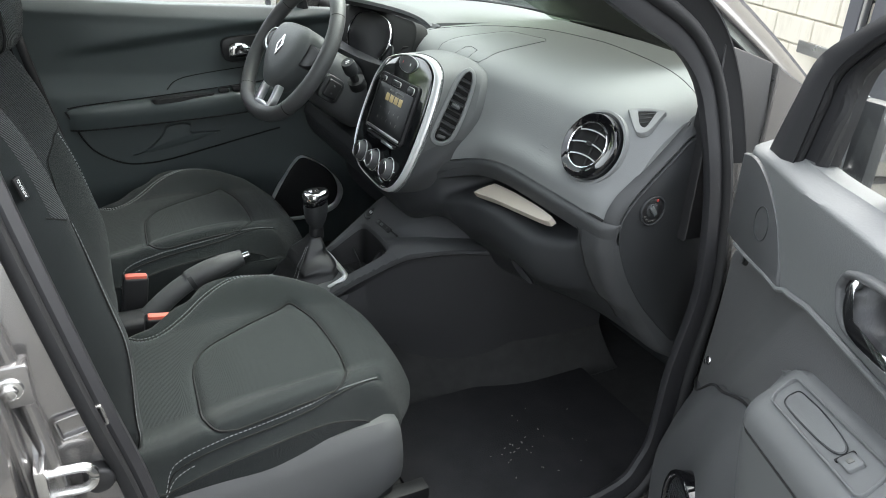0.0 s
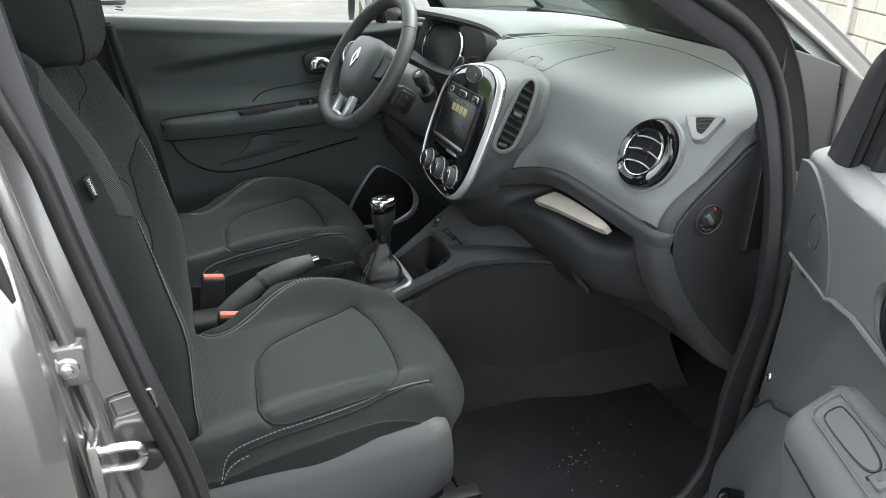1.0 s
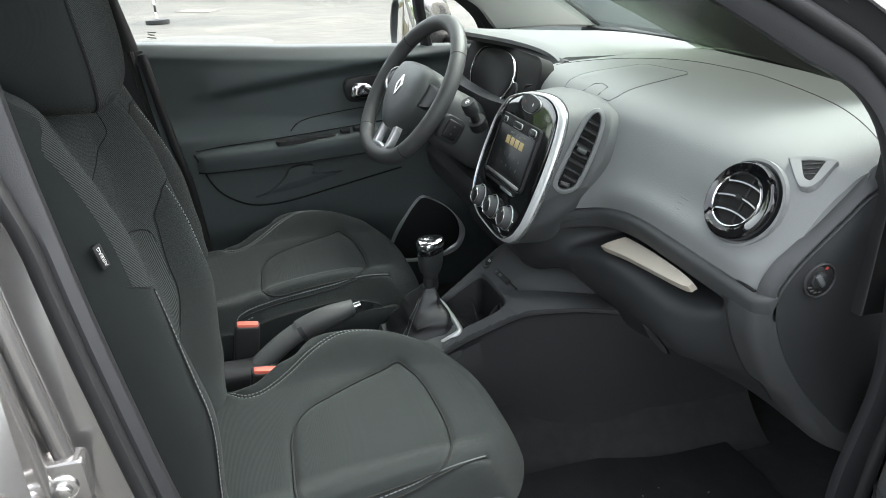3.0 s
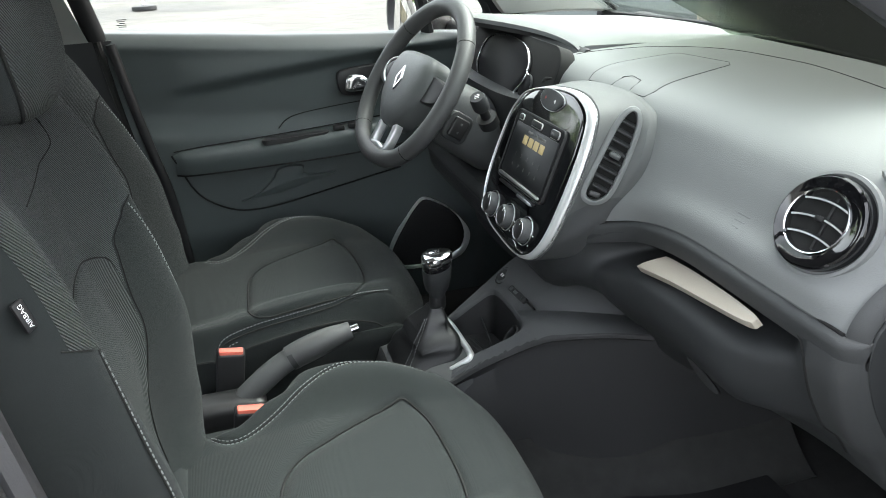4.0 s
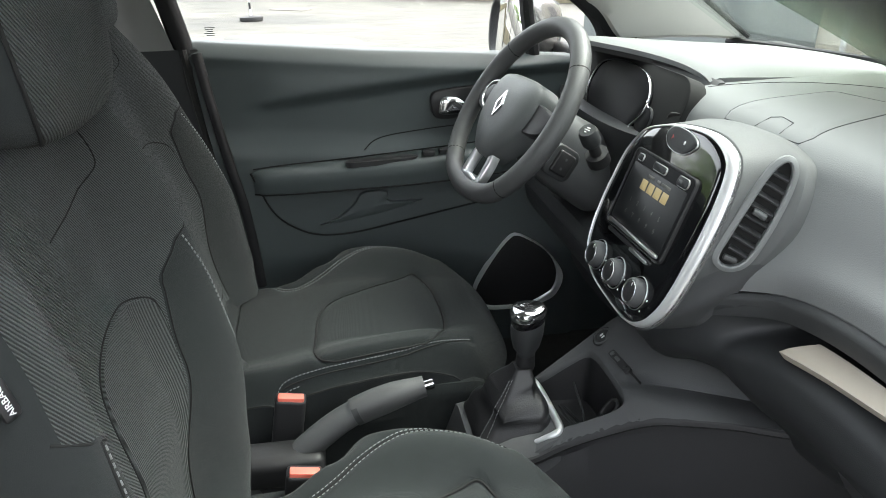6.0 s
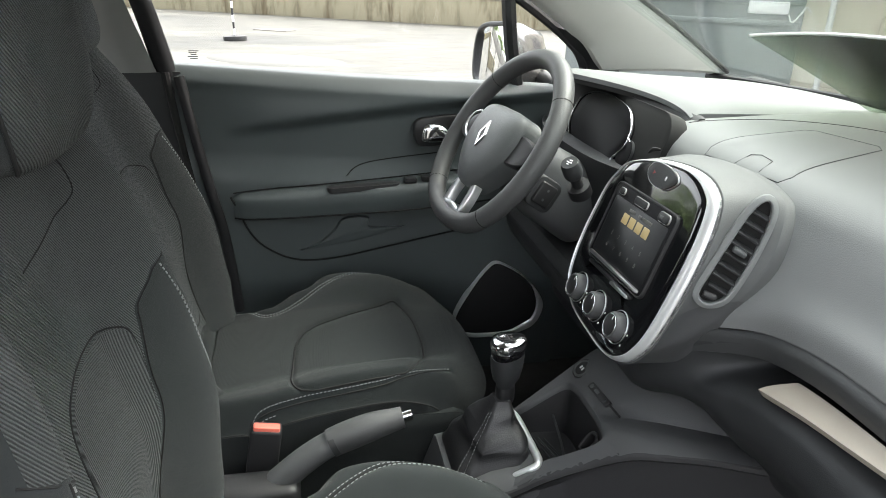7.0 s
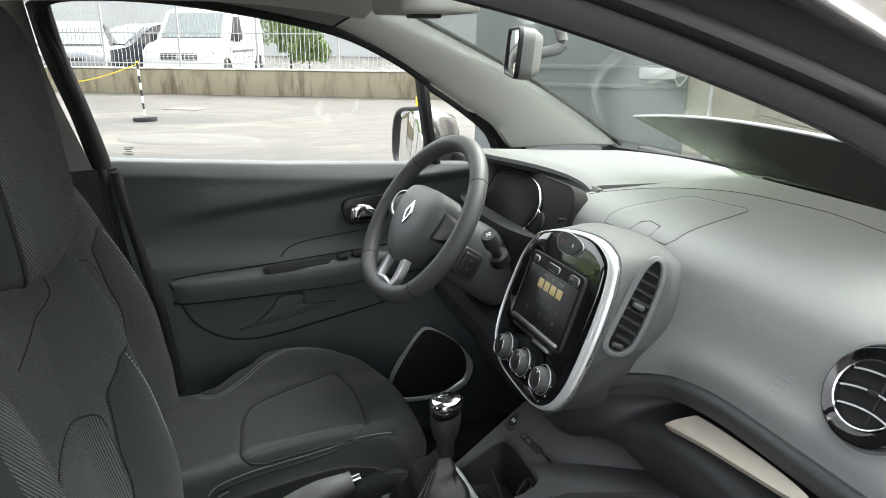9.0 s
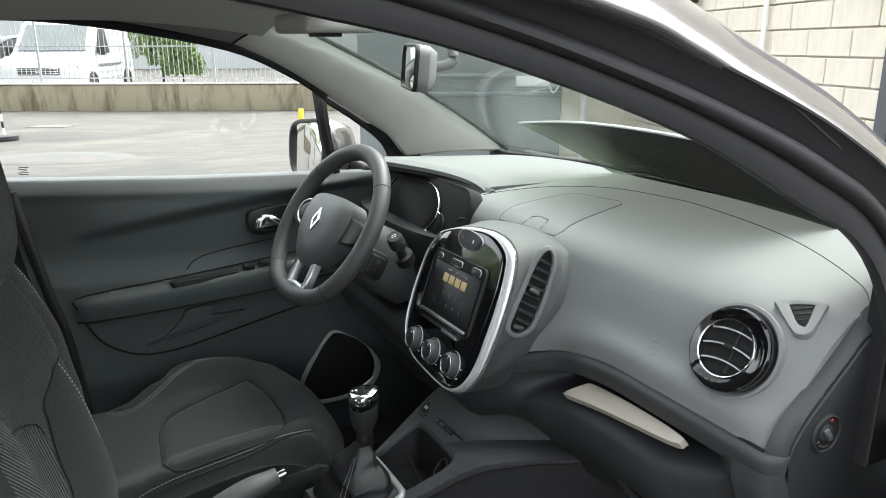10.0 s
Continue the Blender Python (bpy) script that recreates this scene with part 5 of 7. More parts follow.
part("fascia", loft([edge_ring(0, c, e) for e, c in ((-0.0002, -0.02), (-0.0002, 0.002), (-0.003, 0.0036), (-0.02, 0.0042), (-0.06, 0.0044), (-0.10, 0.0044))]), GLOSS, stack, "gloss black fascia")
rf = Frame(PF.at(0.005, 0.1245, 0.0045), PF.r + PF.u * 0.015, PF.u - PF.r * 0.02)
radio = part("radio", slab(rf, rounded(0.196, 0.130, 0.010), -0.004, 0.004, 0.0015), DIALF, stack, "touch screen radio")
part("radio_frame", frame_ring(rf, rounded(0.200, 0.134, 0.012), 0.003, -0.004, 0.0055, 0.0012), BLACK, radio)
part("lower_lip", slab(rf, [(a, -0.0585 + b) for a, b in rounded(0.176, 0.0055, 0.0024)], 0.0, 0.0085, 0.0015), SATIN, radio)
part("screen", slab(rf, [(a, b - 0.0055) for a, b in rounded(0.178, 0.098, 0.005)], 0.0, 0.0048, 0.0005), SCREEN, radio, "dark glass touch screen")
for k in range(4):
    part("code_box", slab(rf, [(-0.031 + 0.0232 * k + a, 0.0185 + b) for a, b in rounded(0.0185, 0.0165, 0.001)], 0.004, 0.0054, 0.0003), AMBER, radio, "amber box on the screen")
for r_ in range(2):
    for k in range(5):
        lettering("digit", "1234567890"[r_ * 5 + k], 0.010, rf.matrix(-0.050 + 0.025 * k, -0.012 - 0.020 * r_, 0.0052), DIM, radio)
for q, w_ in ((-0.020, 0.020), (0.006, 0.010), (0.030, 0.030)):
    part("screen_text", slab(rf, [(q + a, 0.0345 + b) for a, b in rounded(w_, 0.005, 0.001)], 0.004, 0.0052, 0.0002), DIM, radio)
for q, w, h in ((-0.073, 0.016, 0.010), (-0.006, 0.040, 0.011), (0.068, 0.030, 0.014)):
    bt = part("radio_button", slab(rf, [(q + a, 0.0535 + b) for a, b in rounded(w, h, h * 0.42)], 0.0, 0.0085, 0.0018), PLASTIC2, radio)
    part("rim", frame_ring(rf, [(q + a, 0.0535 + b) for a, b in rounded(w + 0.002, h + 0.002, h * 0.46)], 0.001, 0.0, 0.0066, 0.0004), SATIN, bt)
part("button_print", slab(rf, [(0.064 + a, 0.0535 + b) for a, b in rounded(0.010, 0.005, 0.001)], 0.006, 0.0089, 0.0002), PLASTIC, radio)
part("disc_lip", slab(rf, [(-0.004 + a, -0.0735 + b) for a, b in rounded(0.160, 0.006, 0.0028)], -0.004, 0.004, 0.002), BLACK, stack)
part("slot_button", slab(rf, [(0.038 + a, -0.0765 + b) for a, b in rounded(0.060, 0.0055, 0.0025)], -0.004, 0.006, 0.001), SATIN, stack)
hzo = outline([(-0.033, 0.232), (-0.020, 0.243), (0.011, 0.2455), (0.044, 0.241), (0.055, 0.230), (0.036, 0.214), (0.011, 0.210), (-0.014, 0.2125), (-0.030, 0.222)], 4)
hz = part("hazard_switch", slab(PF, hzo, 0.0, 0.0078, 0.002), PLASTIC2, stack)
part("rim", frame_ring(PF, [(0.011 + (a - 0.011) * 1.04, 0.228 + (b - 0.228) * 1.05) for a, b in hzo], 0.0012, 0.0, 0.0066, 0.0004), SATIN, hz)
part("symbol", slab(PF, [(-0.012 + a, 0.228 + b) for a, b in circle(0.004, 3)], 0.006, 0.0083, 0.0003), MATS["dim red print"], hz)
part("symbol", slab(PF, [(0.026 + a, 0.228 + b) for a, b in circle(0.0035, 10, 0.7, 1.0)], 0.006, 0.0083, 0.0003), WHITE, hz)
for k, (a0, b0) in enumerate(((-0.073, -0.001), (0.003, 0.0), (0.082, 0.003))):
    kfr = Frame(PF.at(a0, b0, 0.0044), PF.r, PF.u)
    ridge_ = [1 + (0.03 if j % 2 else 0) for j in range(64)]
    kb = part("heater_knob", loft([[kfr.at(a * r * (q if 0.003 < c < 0.014 else 1), b * r * (q if 0.003 < c < 0.014 else 1), c) for q, (a, b) in zip(ridge_, circle(1, 64))] for r, c in ((0.0225, 0.0), (0.0218, 0.004), (0.0208, 0.0125), (0.0192, 0.0155), (0.0168, 0.0160), (0.0164, 0.0140), (0.002, 0.0140))]), CONP, stack, "ribbed rotary heater knob")
    part("knob_ring", frame_ring(kfr, circle(0.0265, 40), 0.0012, 0.0, 0.002, 0.0005), SATIN, kb)
    part("cap_ring", frame_ring(kfr, circle(0.0178, 40), 0.0010, 0.011, 0.0166, 0.0004), CHROME, kb)
    part("knob_cap", slab(kfr, circle(0.0162, 28), 0.008, 0.0148, 0.001), BLACK, kb)
    part("pointer", slab(kfr, [(a, 0.012 + b) for a, b in rounded(0.0016, 0.006, 0.0006)], 0.011, 0.0154, 0.0003), WHITE, kb)
    for q in (-2.2, -1.5, 1.5, 2.2):
        part("dial_mark", slab(PF, [(a0 + 0.031 * math.sin(q) + a, b0 + 0.031 * math.cos(q) + b) for a, b in circle(0.0017, 8)], 0.0, 0.0050, 0.0003), WHITE, stack)
part("badge", slab(PF, [(0.055 + a, -0.0325 + b) for a, b in outline([(-0.022, 0.002), (0.0, 0.005), (0.022, 0.000), (0.0, -0.004)], 4)], 0.0, 0.0058, 0.001), CHROME, stack)
part("top_slit", tube(curve([PF.at(-0.118, 0.245, -0.030), PF.at(-0.105, 0.2535, -0.028), PF.at(-0.080, 0.259, -0.027)], 5), lambda f: 0.0015 + 0.0022 * math.sin(math.pi * f), 8), SEAM, stack)
# upright leaf-shaped vent in the flank of the housing
vfr = Frame(PF.at(0.1880, 0.185, -0.0378), PF.r * 0.475 - PF.n * 0.88, PF.u)
sv = thing("air_vent", "upright leaf-shaped air vent with dark slats", "air vent")
leaf_ = outline([(0.001, 0.076), (0.011, 0.070), (0.0165, 0.046), (0.018, -0.006), (0.0135, -0.056), (0.002, -0.073), (-0.012, -0.076), (-0.0195, -0.064), (-0.0155, -0.011), (-0.009, 0.052)], 5)


def leaf(d, c):
    return [vfr.at(a + nx * d, b + ny * d, c) for (a, b), (nx, ny) in zip(leaf_, outward(leaf_))]


part("surround", loft([leaf(0.009, -0.010), leaf(0.0085, -0.001), leaf(0.005, 0.0022), leaf(0.0022, 0.0030), leaf(0.0004, 0.0014), leaf(0.0, -0.003), leaf(-0.001, -0.012)], True, False), PAD, sv)
part("well", slab(vfr, leaf_, -0.018, -0.0075, 0.0005), SEAM, sv)
for k in range(8):
    q = -0.053 + 0.0158 * k
    m_ = 0.0045 - 0.0006 * abs(k - 3.5) - 0.004 * smooth(4, 0, k) + 0.002
    w_ = 0.033 - 0.010 * smooth(0.035, 0.062, abs(q + 0.004))
    part("slat", moved(box(w_, 0.0034, 0.010, 0.0012, 2), vfr.matrix(0.0005 + (q + 0.03) * 0.03, q, -0.0035) @ Euler((0.5, 0, -0.16)).to_matrix().to_4x4()), MATS["grey vent plastic"], sv)
part("grip", moved(box(0.019, 0.0075, 0.013, 0.003, 3), vfr.matrix(0.001, 0.004, 0.0015) @ Euler((0.3, 0, -0.16)).to_matrix().to_4x4()), PLASTIC, sv)
part("wheel", moved(box(0.019, 0.0085, 0.008, 0.003, 3), vfr.matrix(-0.006, -0.066, 0.0)), MATS["grey vent plastic"], sv)

# ---------------------------------------------------------------- tunnel console
con = thing("centre_console", "dark plastic tunnel console with open tray", "centre console")


CON_E = curve([(-0.02, -0.112, 0.596), (0.06, -0.114, 0.612), (0.125, -0.122, 0.646), (0.19, -0.152, 0.690), (0.235, -0.185, 0.724), (0.28, -0.220, 0.742), (0.33, -0.250, 0.752), (0.40, -0.290, 0.757), (0.52, -0.33, 0.757), (0.80, -0.38, 0.74)], 6)


def con_z(x):
    """The sloping top of the console."""
    return 0.651 + 0.81 * (x - 0.125)


def con_ring(x):
    """The plain rear of the tunnel cover."""
    zt = 0.500 + 0.105 * smooth(-0.055, -0.025, x) + 0.05 * smooth(0.03, 0.12, x)
    w = 0.080 + 0.030 * smooth(-0.10, 0.05, x)
    return [Vector((x, a - 0.006, b)) for a, b in ((-0.155, 0.37), (-0.155, 0.46), (-w - 0.004, zt - 0.075), (-w, zt - 0.022), (-w + 0.006, zt - 0.010), (-w + 0.02, zt - 0.006), (w - 0.02, zt - 0.006), (w, zt - 0.015), (w, 0.37))]


part("tunnel_cover", loft([con_ring(x) for x in [-0.60, -0.3, -0.16] + [-0.12 + 0.02 * i for i in range(13)]]), CONP, con)
# sloping top with the open tray let into it
tray_ = curve([(0.118, 0.052, 0), (0.150, 0.049, 0), (0.190, 0.040, 0), (0.211, 0.031, 0), (0.219, 0.010, 0), (0.221, -0.035, 0), (0.221, -0.085, 0), (0.219, -0.118, 0), (0.212, -0.136, 0), (0.196, -0.136, 0), (0.165, -0.119, 0), (0.138, -0.101, 0), (0.118, -0.085, 0), (0.112, -0.02, 0)], 6, True)
tmx, tmy = sum(p.x for p in tray_) / len(tray_), sum(p.y for p in tray_) / len(tray_)


def tray_ring(s_, dz):
    return [Vector((tmx + (p.x - tmx) * s_, tmy + (p.y - tmy) * s_, con_z(tmx + (p.x - tmx) * s_) + dz)) for p in tray_]


def tray_low(s_, z):
    return [Vector((tmx + (p.x - tmx) * s_, tmy + (p.y - tmy) * s_, z + 0.10 * (p.x - tmx))) for p in tray_]


def con_rim(p):
    """Where the way from the tray's middle through p meets the console's border."""
    d = Vector((p.x - tmx, p.y - tmy, 0)).normalized()
    best = None
    border = [Vector((0.10, 0.064, 0)), Vector((0.20, 0.061, 0)), Vector((0.262, 0.060, 0)), Vector((0.300, 0.050, 0)), Vector((0.335, -0.02, 0)), Vector((0.42, -0.20, 0)), Vector((0.80, -0.38, 0))] + [Vector((q.x, q.y, 0)) for q in reversed(CON_E)] + [Vector((-0.02, 0.064, 0))]
    for u_, v_ in zip(border, border[1:] + border[:1]):
        e = v_ - u_
        den = d.x * e.y - d.y * e.x
        if abs(den) < 1e-9:
            continue
        k_ = ((u_.x - tmx) * e.y - (u_.y - tmy) * e.x) / den
        g_ = ((u_.x - tmx) * d.y - (u_.y - tmy) * d.x) / den
        if k_ > 0 and -1e-6 <= g_ <= 1 + 1e-6 and (best is None or k_ < best[0]):
            best = (k_, Vector((tmx, tmy, 0)) + d * k_)
    q = best[1]
    near = min(CON_E, key=lambda e_: (e_.x - q.x) ** 2 + (e_.y - q.y) ** 2)
    far_ = math.hypot(near.x - q.x, near.y - q.y)
    z_ = con_z(min(q.x, 0.29)) if q.x > 0.02 else 0.600
    q.z = near.z + (min(z_, 0.80) - near.z) * smooth(0.0, 0.10, far_)
    return q


rims = [con_rim(p) for p in tray_]
first = tray_ring(1.0, 0.0)
top_rings = [rims]
for f in (0.75, 0.5, 0.25, 0.1):
    top_rings.append([r_.lerp(q_, 1 - f) + Vector((0, 0, 0.010 * math.sin(math.pi * f) * smooth(0.05, 0.12, (r_ - q_).length))) for r_, q_ in zip(rims, first)])
top_rings += [first, tray_ring(0.985, -0.0012), tray_ring(0.972, -0.005), tray_ring(0.965, -0.012), tray_low(0.94, 0.628), tray_low(0.90, 0.613), tray_low(0.80, 0.609), tray_low(0.4, 0.608), tray_low(0.02, 0.608)]
part("console_top", loft(top_rings, True, False), CONP, con, "dark grey console top with an open tray")
part("tray_liner", loft([tray_ring(0.968, -0.010), tray_ring(0.960, -0.016), tray_low(0.935, 0.634), tray_low(0.885, 0.616), tray_low(0.78, 0.612), tray_low(0.3, 0.611), tray_low(0.02, 0.611)], True, False), BLACK, con, "black tray liner")
for k in range(3):
    part("tray_rib", tube([(0.150 + 0.010 * k, 0.02 - 0.004 * k, 0.617), (0.172 + 0.012 * k, -0.10, 0.6195)], 0.0022, 6), PLASTIC2, con)
part("tray_ledge", tube(curve([(0.190, 0.030, 0.655), (0.187, -0.02, 0.641), (0.180, -0.06, 0.637), (0.170, -0.09, 0.637)], 5), 0.0022, 6), PLASTIC2, con)
cfh = Frame((0.208, -0.100, 0.684), (0, -1, 0), (0.62, 0, 0.78))
part("cup_hook", frame_ring(cfh, outline([(-0.012, -0.018), (-0.014, 0.012), (0.0, 0.022), (0.014, 0.014), (0.014, -0.016), (0.0, -0.022)], 4), 0.006, -0.02, 0.006, 0.002), BLACK, con)
# the flank below the border, with its lip and seam
rings = []
for p in CON_E:
    wb = 0.163 + 0.075 * smooth(0.15, 0.50, p.x)
    rings.append([p + Vector((0, 0.004, 0.0006)), p + Vector((0.002, -0.003, -0.002)), p + Vector((0.004, -0.0055, -0.008)), p + Vector((0.004, -0.004, -0.011)), p + Vector((0.005, 0.004, -0.030)), Vector((p.x + 0.004, p.y + 0.55 * (-wb - p.y), p.z + (0.49 - p.z) * 0.55)), Vector((p.x, -wb + 0.004, 0.49)), Vector((p.x, -wb, 0.40)), Vector((p.x, -0.05, 0.40)), Vector((p.x, p.y + 0.03, p.z - 0.03))])
part("console_flank", loft(rings), MATS["dark flank plastic"], con, "dark console flank")
part("edge_seam", tube([p + Vector((0.004, -0.0052, -0.0095)) for p in CON_E], 0.0013, 6), SEAM, con)
CS = (Vector((1, 0, 0.81))).normalized()
lf_ = Frame((0.2405, 0.0335, con_z(0.2405) + 0.001), (0, -1, 0), CS)
lt = thing("power_socket", "round black power socket on the console", "power socket")
part("bezel", frame_ring(lf_, circle(0.0215, 32), 0.0022, -0.012, 0.0022, 0.0008), BLACK, lt)
part("bezel", frame_ring(lf_, circle(0.0180, 32), 0.0032, -0.012, 0.0042, 0.0012), PLASTIC, lt)
part("plug", slab(lf_, circle(0.0150, 28), -0.012, 0.003, 0.001), BLACK, lt)
for q in (-0.0035, 0.0035):
    part("symbol", slab(lf_, [(q + a, b) for a, b in rounded(0.0045, 0.007, 0.0008)], 0.0, 0.0034, 0.0003), WHITE, lt)
uf = Frame((0.2385, -0.047, con_z(0.2385) + 0.001), (0.07, -1, 0), CS)
us = thing("media_sockets", "small black panel with media sockets", "socket panel")
part("plate", slab(uf, rounded(0.066, 0.0135, 0.004), -0.012, 0.0012, 0.0008), BLACK, us)
part("socket", slab(uf, [(-0.006 + a, b) for a, b in rounded(0.013, 0.006, 0.001)], 0.0, 0.0024, 0.0005), PLASTIC, us)
part("socket", slab(uf, [(-0.024 + a, b) for a, b in circle(0.0045, 14)], 0.0, 0.0026, 0.0005), PLASTIC, us)
part("socket", slab(uf, [(0.022 + a, b) for a, b in circle(0.0036, 14)], 0.0, 0.0022, 0.0005), PLASTIC2, us)
part("groove", slab(uf, [(0.052 + a, 0.002 + b) for a, b in rounded(0.034, 0.0036, 0.0016)], -0.004, 0.0006, 0.0003), SEAM, us)

# ---------------------------------------------------------------- gear lever
gear = thing("gear_lever", "gear lever with silver-topped knob and black leather gaiter", "gear lever", at=(0.068, 0.02, 0.607))
base = [(q[0] - 0.014, q[1] - 0.020) for q in rounded(0.132, 0.165, 0.030, 6)]


def rise_(x):
    return 0.48 * max(0.0, x + 0.03)


KT = Vector((0.014, -0.016, 0.116))
rings = []
for k in range(25):
    f = k / 24
    ring = []
    for j, (a, b) in enumerate(base):
        th = math.atan2(b, a)
        amp = math.sin(math.pi * min(1, f * 1.15)) ** 0.8
        fold = 1 + amp * (0.13 * math.sin(4 * th + 3.0 * f + 0.6) + 0.09 * abs(math.sin(3.5 * th - 4 * f)) + 0.09 * math.sin(13 * f + 2 * th))
        r_ = ((1 - f) ** 1.05 * 0.80 + 0.20) * fold
        ring.append(Vector((a * r_ + KT.x * f ** 1.2, b * r_ + KT.y * f ** 1.2, KT.z * f ** 0.85 + rise_(a) * (1 - f) + 0.004 * amp * math.sin(9 * f + 3 * th))))
    rings.append(ring)
part("gaiter", loft(rings), LEATHER, gear, "black leather gaiter with soft folds")
fp_ = curve([(0.040, 0.046, 0.036), (0.051, 0.038, 0.041), (0.0555, 0.010, 0.043), (0.057, -0.040, 0.043), (0.0575, -0.100, 0.0435), (0.054, -0.116, 0.042), (0.044, -0.119, 0.037), (0.024, -0.116, 0.027), (0.000, -0.110, 0.014), (-0.025, -0.106, 0.002)], 6)
part("gaiter_frame", tube(fp_, lambda f: 0.0062 * smooth(0.0, 0.10, f) * (1 - 0.65 * smooth(0.62, 1.0, f)) + 0.0008, 10, up=(-0.45, 0, 0.9)), SILVER, gear, "satin silver gaiter frame")
for jj in (15, 17):
    stitches("stitching", [rings[i][jj] + Vector((-0.0006, -0.0008, 0.0006)) for i in range(1, 22)], gear, 0.004, 0.003, 0.0005)


def knob_ring(r, z, lean_=0.0):
    """A section of the shift knob, a rounded triangle that tips back a little."""
    out = []
    for j in range(32):
        th = 2 * math.pi * j / 32
        q = r * (1 + 0.05 * math.cos(3 * th))
        out.append(KT + Vector((0.004 + q * math.cos(th) * 1.04, q * math.sin(th), z - 0.05 + lean_ * q * math.cos(th))))
    return out


part("neck", loft([knob_ring(r, z, l_) for r, z, l_ in ((0.0135, 0.045, 0), (0.0145, 0.066, 0), (0.0165, 0.076, 0), (0.0225, 0.086, 0.1), (0.0265, 0.104, 0.15), (0.0280, 0.126, 0.2), (0.0272, 0.133, 0.25))]), PLASTIC2, gear)
part("collar", loft([knob_ring(r, z) for r, z in ((0.0150, 0.040), (0.0165, 0.046), (0.0160, 0.066), (0.0150, 0.070))]), BLACK, gear)
part("knob_band", loft([knob_ring(r, z, 0.12) for r, z in ((0.0268, 0.131), (0.0278, 0.134), (0.0280, 0.142), (0.0272, 0.145))]), GLOSS, gear)
part("knob_cap", loft([knob_ring(r, z, 0.12) for r, z in ((0.0282, 0.1445), (0.0298, 0.148), (0.0296, 0.156), (0.0280, 0.1605), (0.0245, 0.1625), (0.012, 0.1638), (0.002, 0.1640))]), CHROME, gear, "polished silver knob top")
sp_ = Frame(KT + Vector((0.004, 0, 0.1142)), (0, -1, 0), (1, 0, 0.12))
for w_, h_, a_, b_ in ((0.0012, 0.016, -0.008, 0), (0.0012, 0.016, 0, 0), (0.0012, 0.016, 0.008, 0), (0.017, 0.0012, 0, 0)):
    part("shift_pattern", slab(sp_, [(a_ + x_, b_ + y_) for x_, y_ in rounded(w_, h_, 0.0004)], -0.002, 0.0006, 0.0002), BLACK, gear)

# ---------------------------------------------------------------- hand brake
hb = thing("handbrake", "black leather-grip handbrake lever with chrome button", "handbrake", at=(-0.34, -0.01, 0.56))
o = Vector((-0.34, -0.01, 0.56))
hp = [Vector(p) - o for p in curve([(-0.37, -0.008, 0.520), (-0.31, -0.004, 0.588), (-0.235, 0.002, 0.646), (-0.16, 0.006, 0.676), (-0.092, 0.010, 0.692)], 8)]
part("lever", tube(hp[:20], lambda f: 0.030 - 0.006 * f, 14, flat=0.85), CONP, hb)
part("grip", tube(hp[18:], lambda f: 0.0235 + 0.003 * math.sin(math.pi * min(1, f * 1.1)) - 0.006 * f, 16, flat=1.1), RIML, hb)
part("collar", tube(hp[18:20], 0.0250, 16), PLASTIC2, hb)
part("button", tube([hp[-1], hp[-1] + (hp[-1] - hp[-2]).normalized() * 0.016], 0.0095, 14), CHROME, hb, "chrome release button")
part("boot", box(0.20, 0.07, 0.06, 0.02, 3, (-0.03, -0.002, 0.015)), BLACK, hb)

# ---------------------------------------------------------------- belt buckles


def buckle(p, lean):
    b = thing("belt_buckle", "black seat belt buckle with orange-red release button", "belt buckle", "belt buckles", at=p)
    m = Euler((0, lean, 0)).to_matrix().to_4x4()
    part("housing", moved(box(0.054, 0.032, 0.11, 0.008, 3, (0, 0, -0.052)), m), BLACK, b)
    part("button", moved(box(0.046, 0.018, 0.016, 0.004, 2, (0.0, -0.005, 0.0)), m), RED, b, "orange-red press button")
    part("stalk", moved(box(0.040, 0.014, 0.16, 0.004, 2, (-0.005, 0, -0.16)), m), BLACK, b)
    return b


buckle((-0.324, 0.050, 0.666), 0.15)
buckle((-0.300, -0.152, 0.668), 0.15)

# ---------------------------------------------------------------- steering wheel
wh = thing("steering_wheel", "black leather steering wheel with silver-trimmed spokes", "steering wheel", at=(0.132, 0.325, 1.098))
AL, BE = radians(33), radians(8)
wnrm = Vector((-math.cos(AL) * math.cos(BE), -math.cos(AL) * math.sin(BE), math.sin(AL)))
wr = Vector((math.sin(BE), -math.cos(BE), 0))
wf = Frame((0, 0, 0), wr, wnrm.cross(wr))
rim = [wf.at(0.184 * math.sin(a), 0.186 * math.cos(a) * (1.0 if math.cos(a) > -0.75 else 1.0) - (0.0 if math.cos(a) > -0.8 else 0.012 * (math.cos(a) + 0.8) * 5 * -1 * -1), 0) for a in [2 * math.pi * k / 64 for k in range(64)]]
part("rim", tube(rim, 0.0192, 18, True, up=wnrm), RIML, wh, "black leather rim")
for a in (0.9, 2.35, 3.93, 5.38):
    p = wf.at(0.184 * math.sin(a), 0.186 * math.cos(a))
    q = wf.at(0.184 * math.sin(a + 0.012), 0.186 * math.cos(a + 0.012))
    part("rim_seam", tube([p, q], 0.0195, 14, up=wnrm), SEAM, wh)
hub = outline([(0.0, 0.062), (0.060, 0.056), (0.076, 0.02), (0.066, -0.03), (0.030, -0.072), (0.0, -0.080), (-0.030, -0.072), (-0.066, -0.03), (-0.076, 0.02), (-0.060, 0.056)], 5)
hub = [(a * 1.30, b * (1.12 if b > 0 else 1.30)) for a, b in hub]
part("airbag_cover", slab(wf, hub, -0.03, 0.022, 0.014, 0.010), PLASTIC, wh, "rounded centre pad")
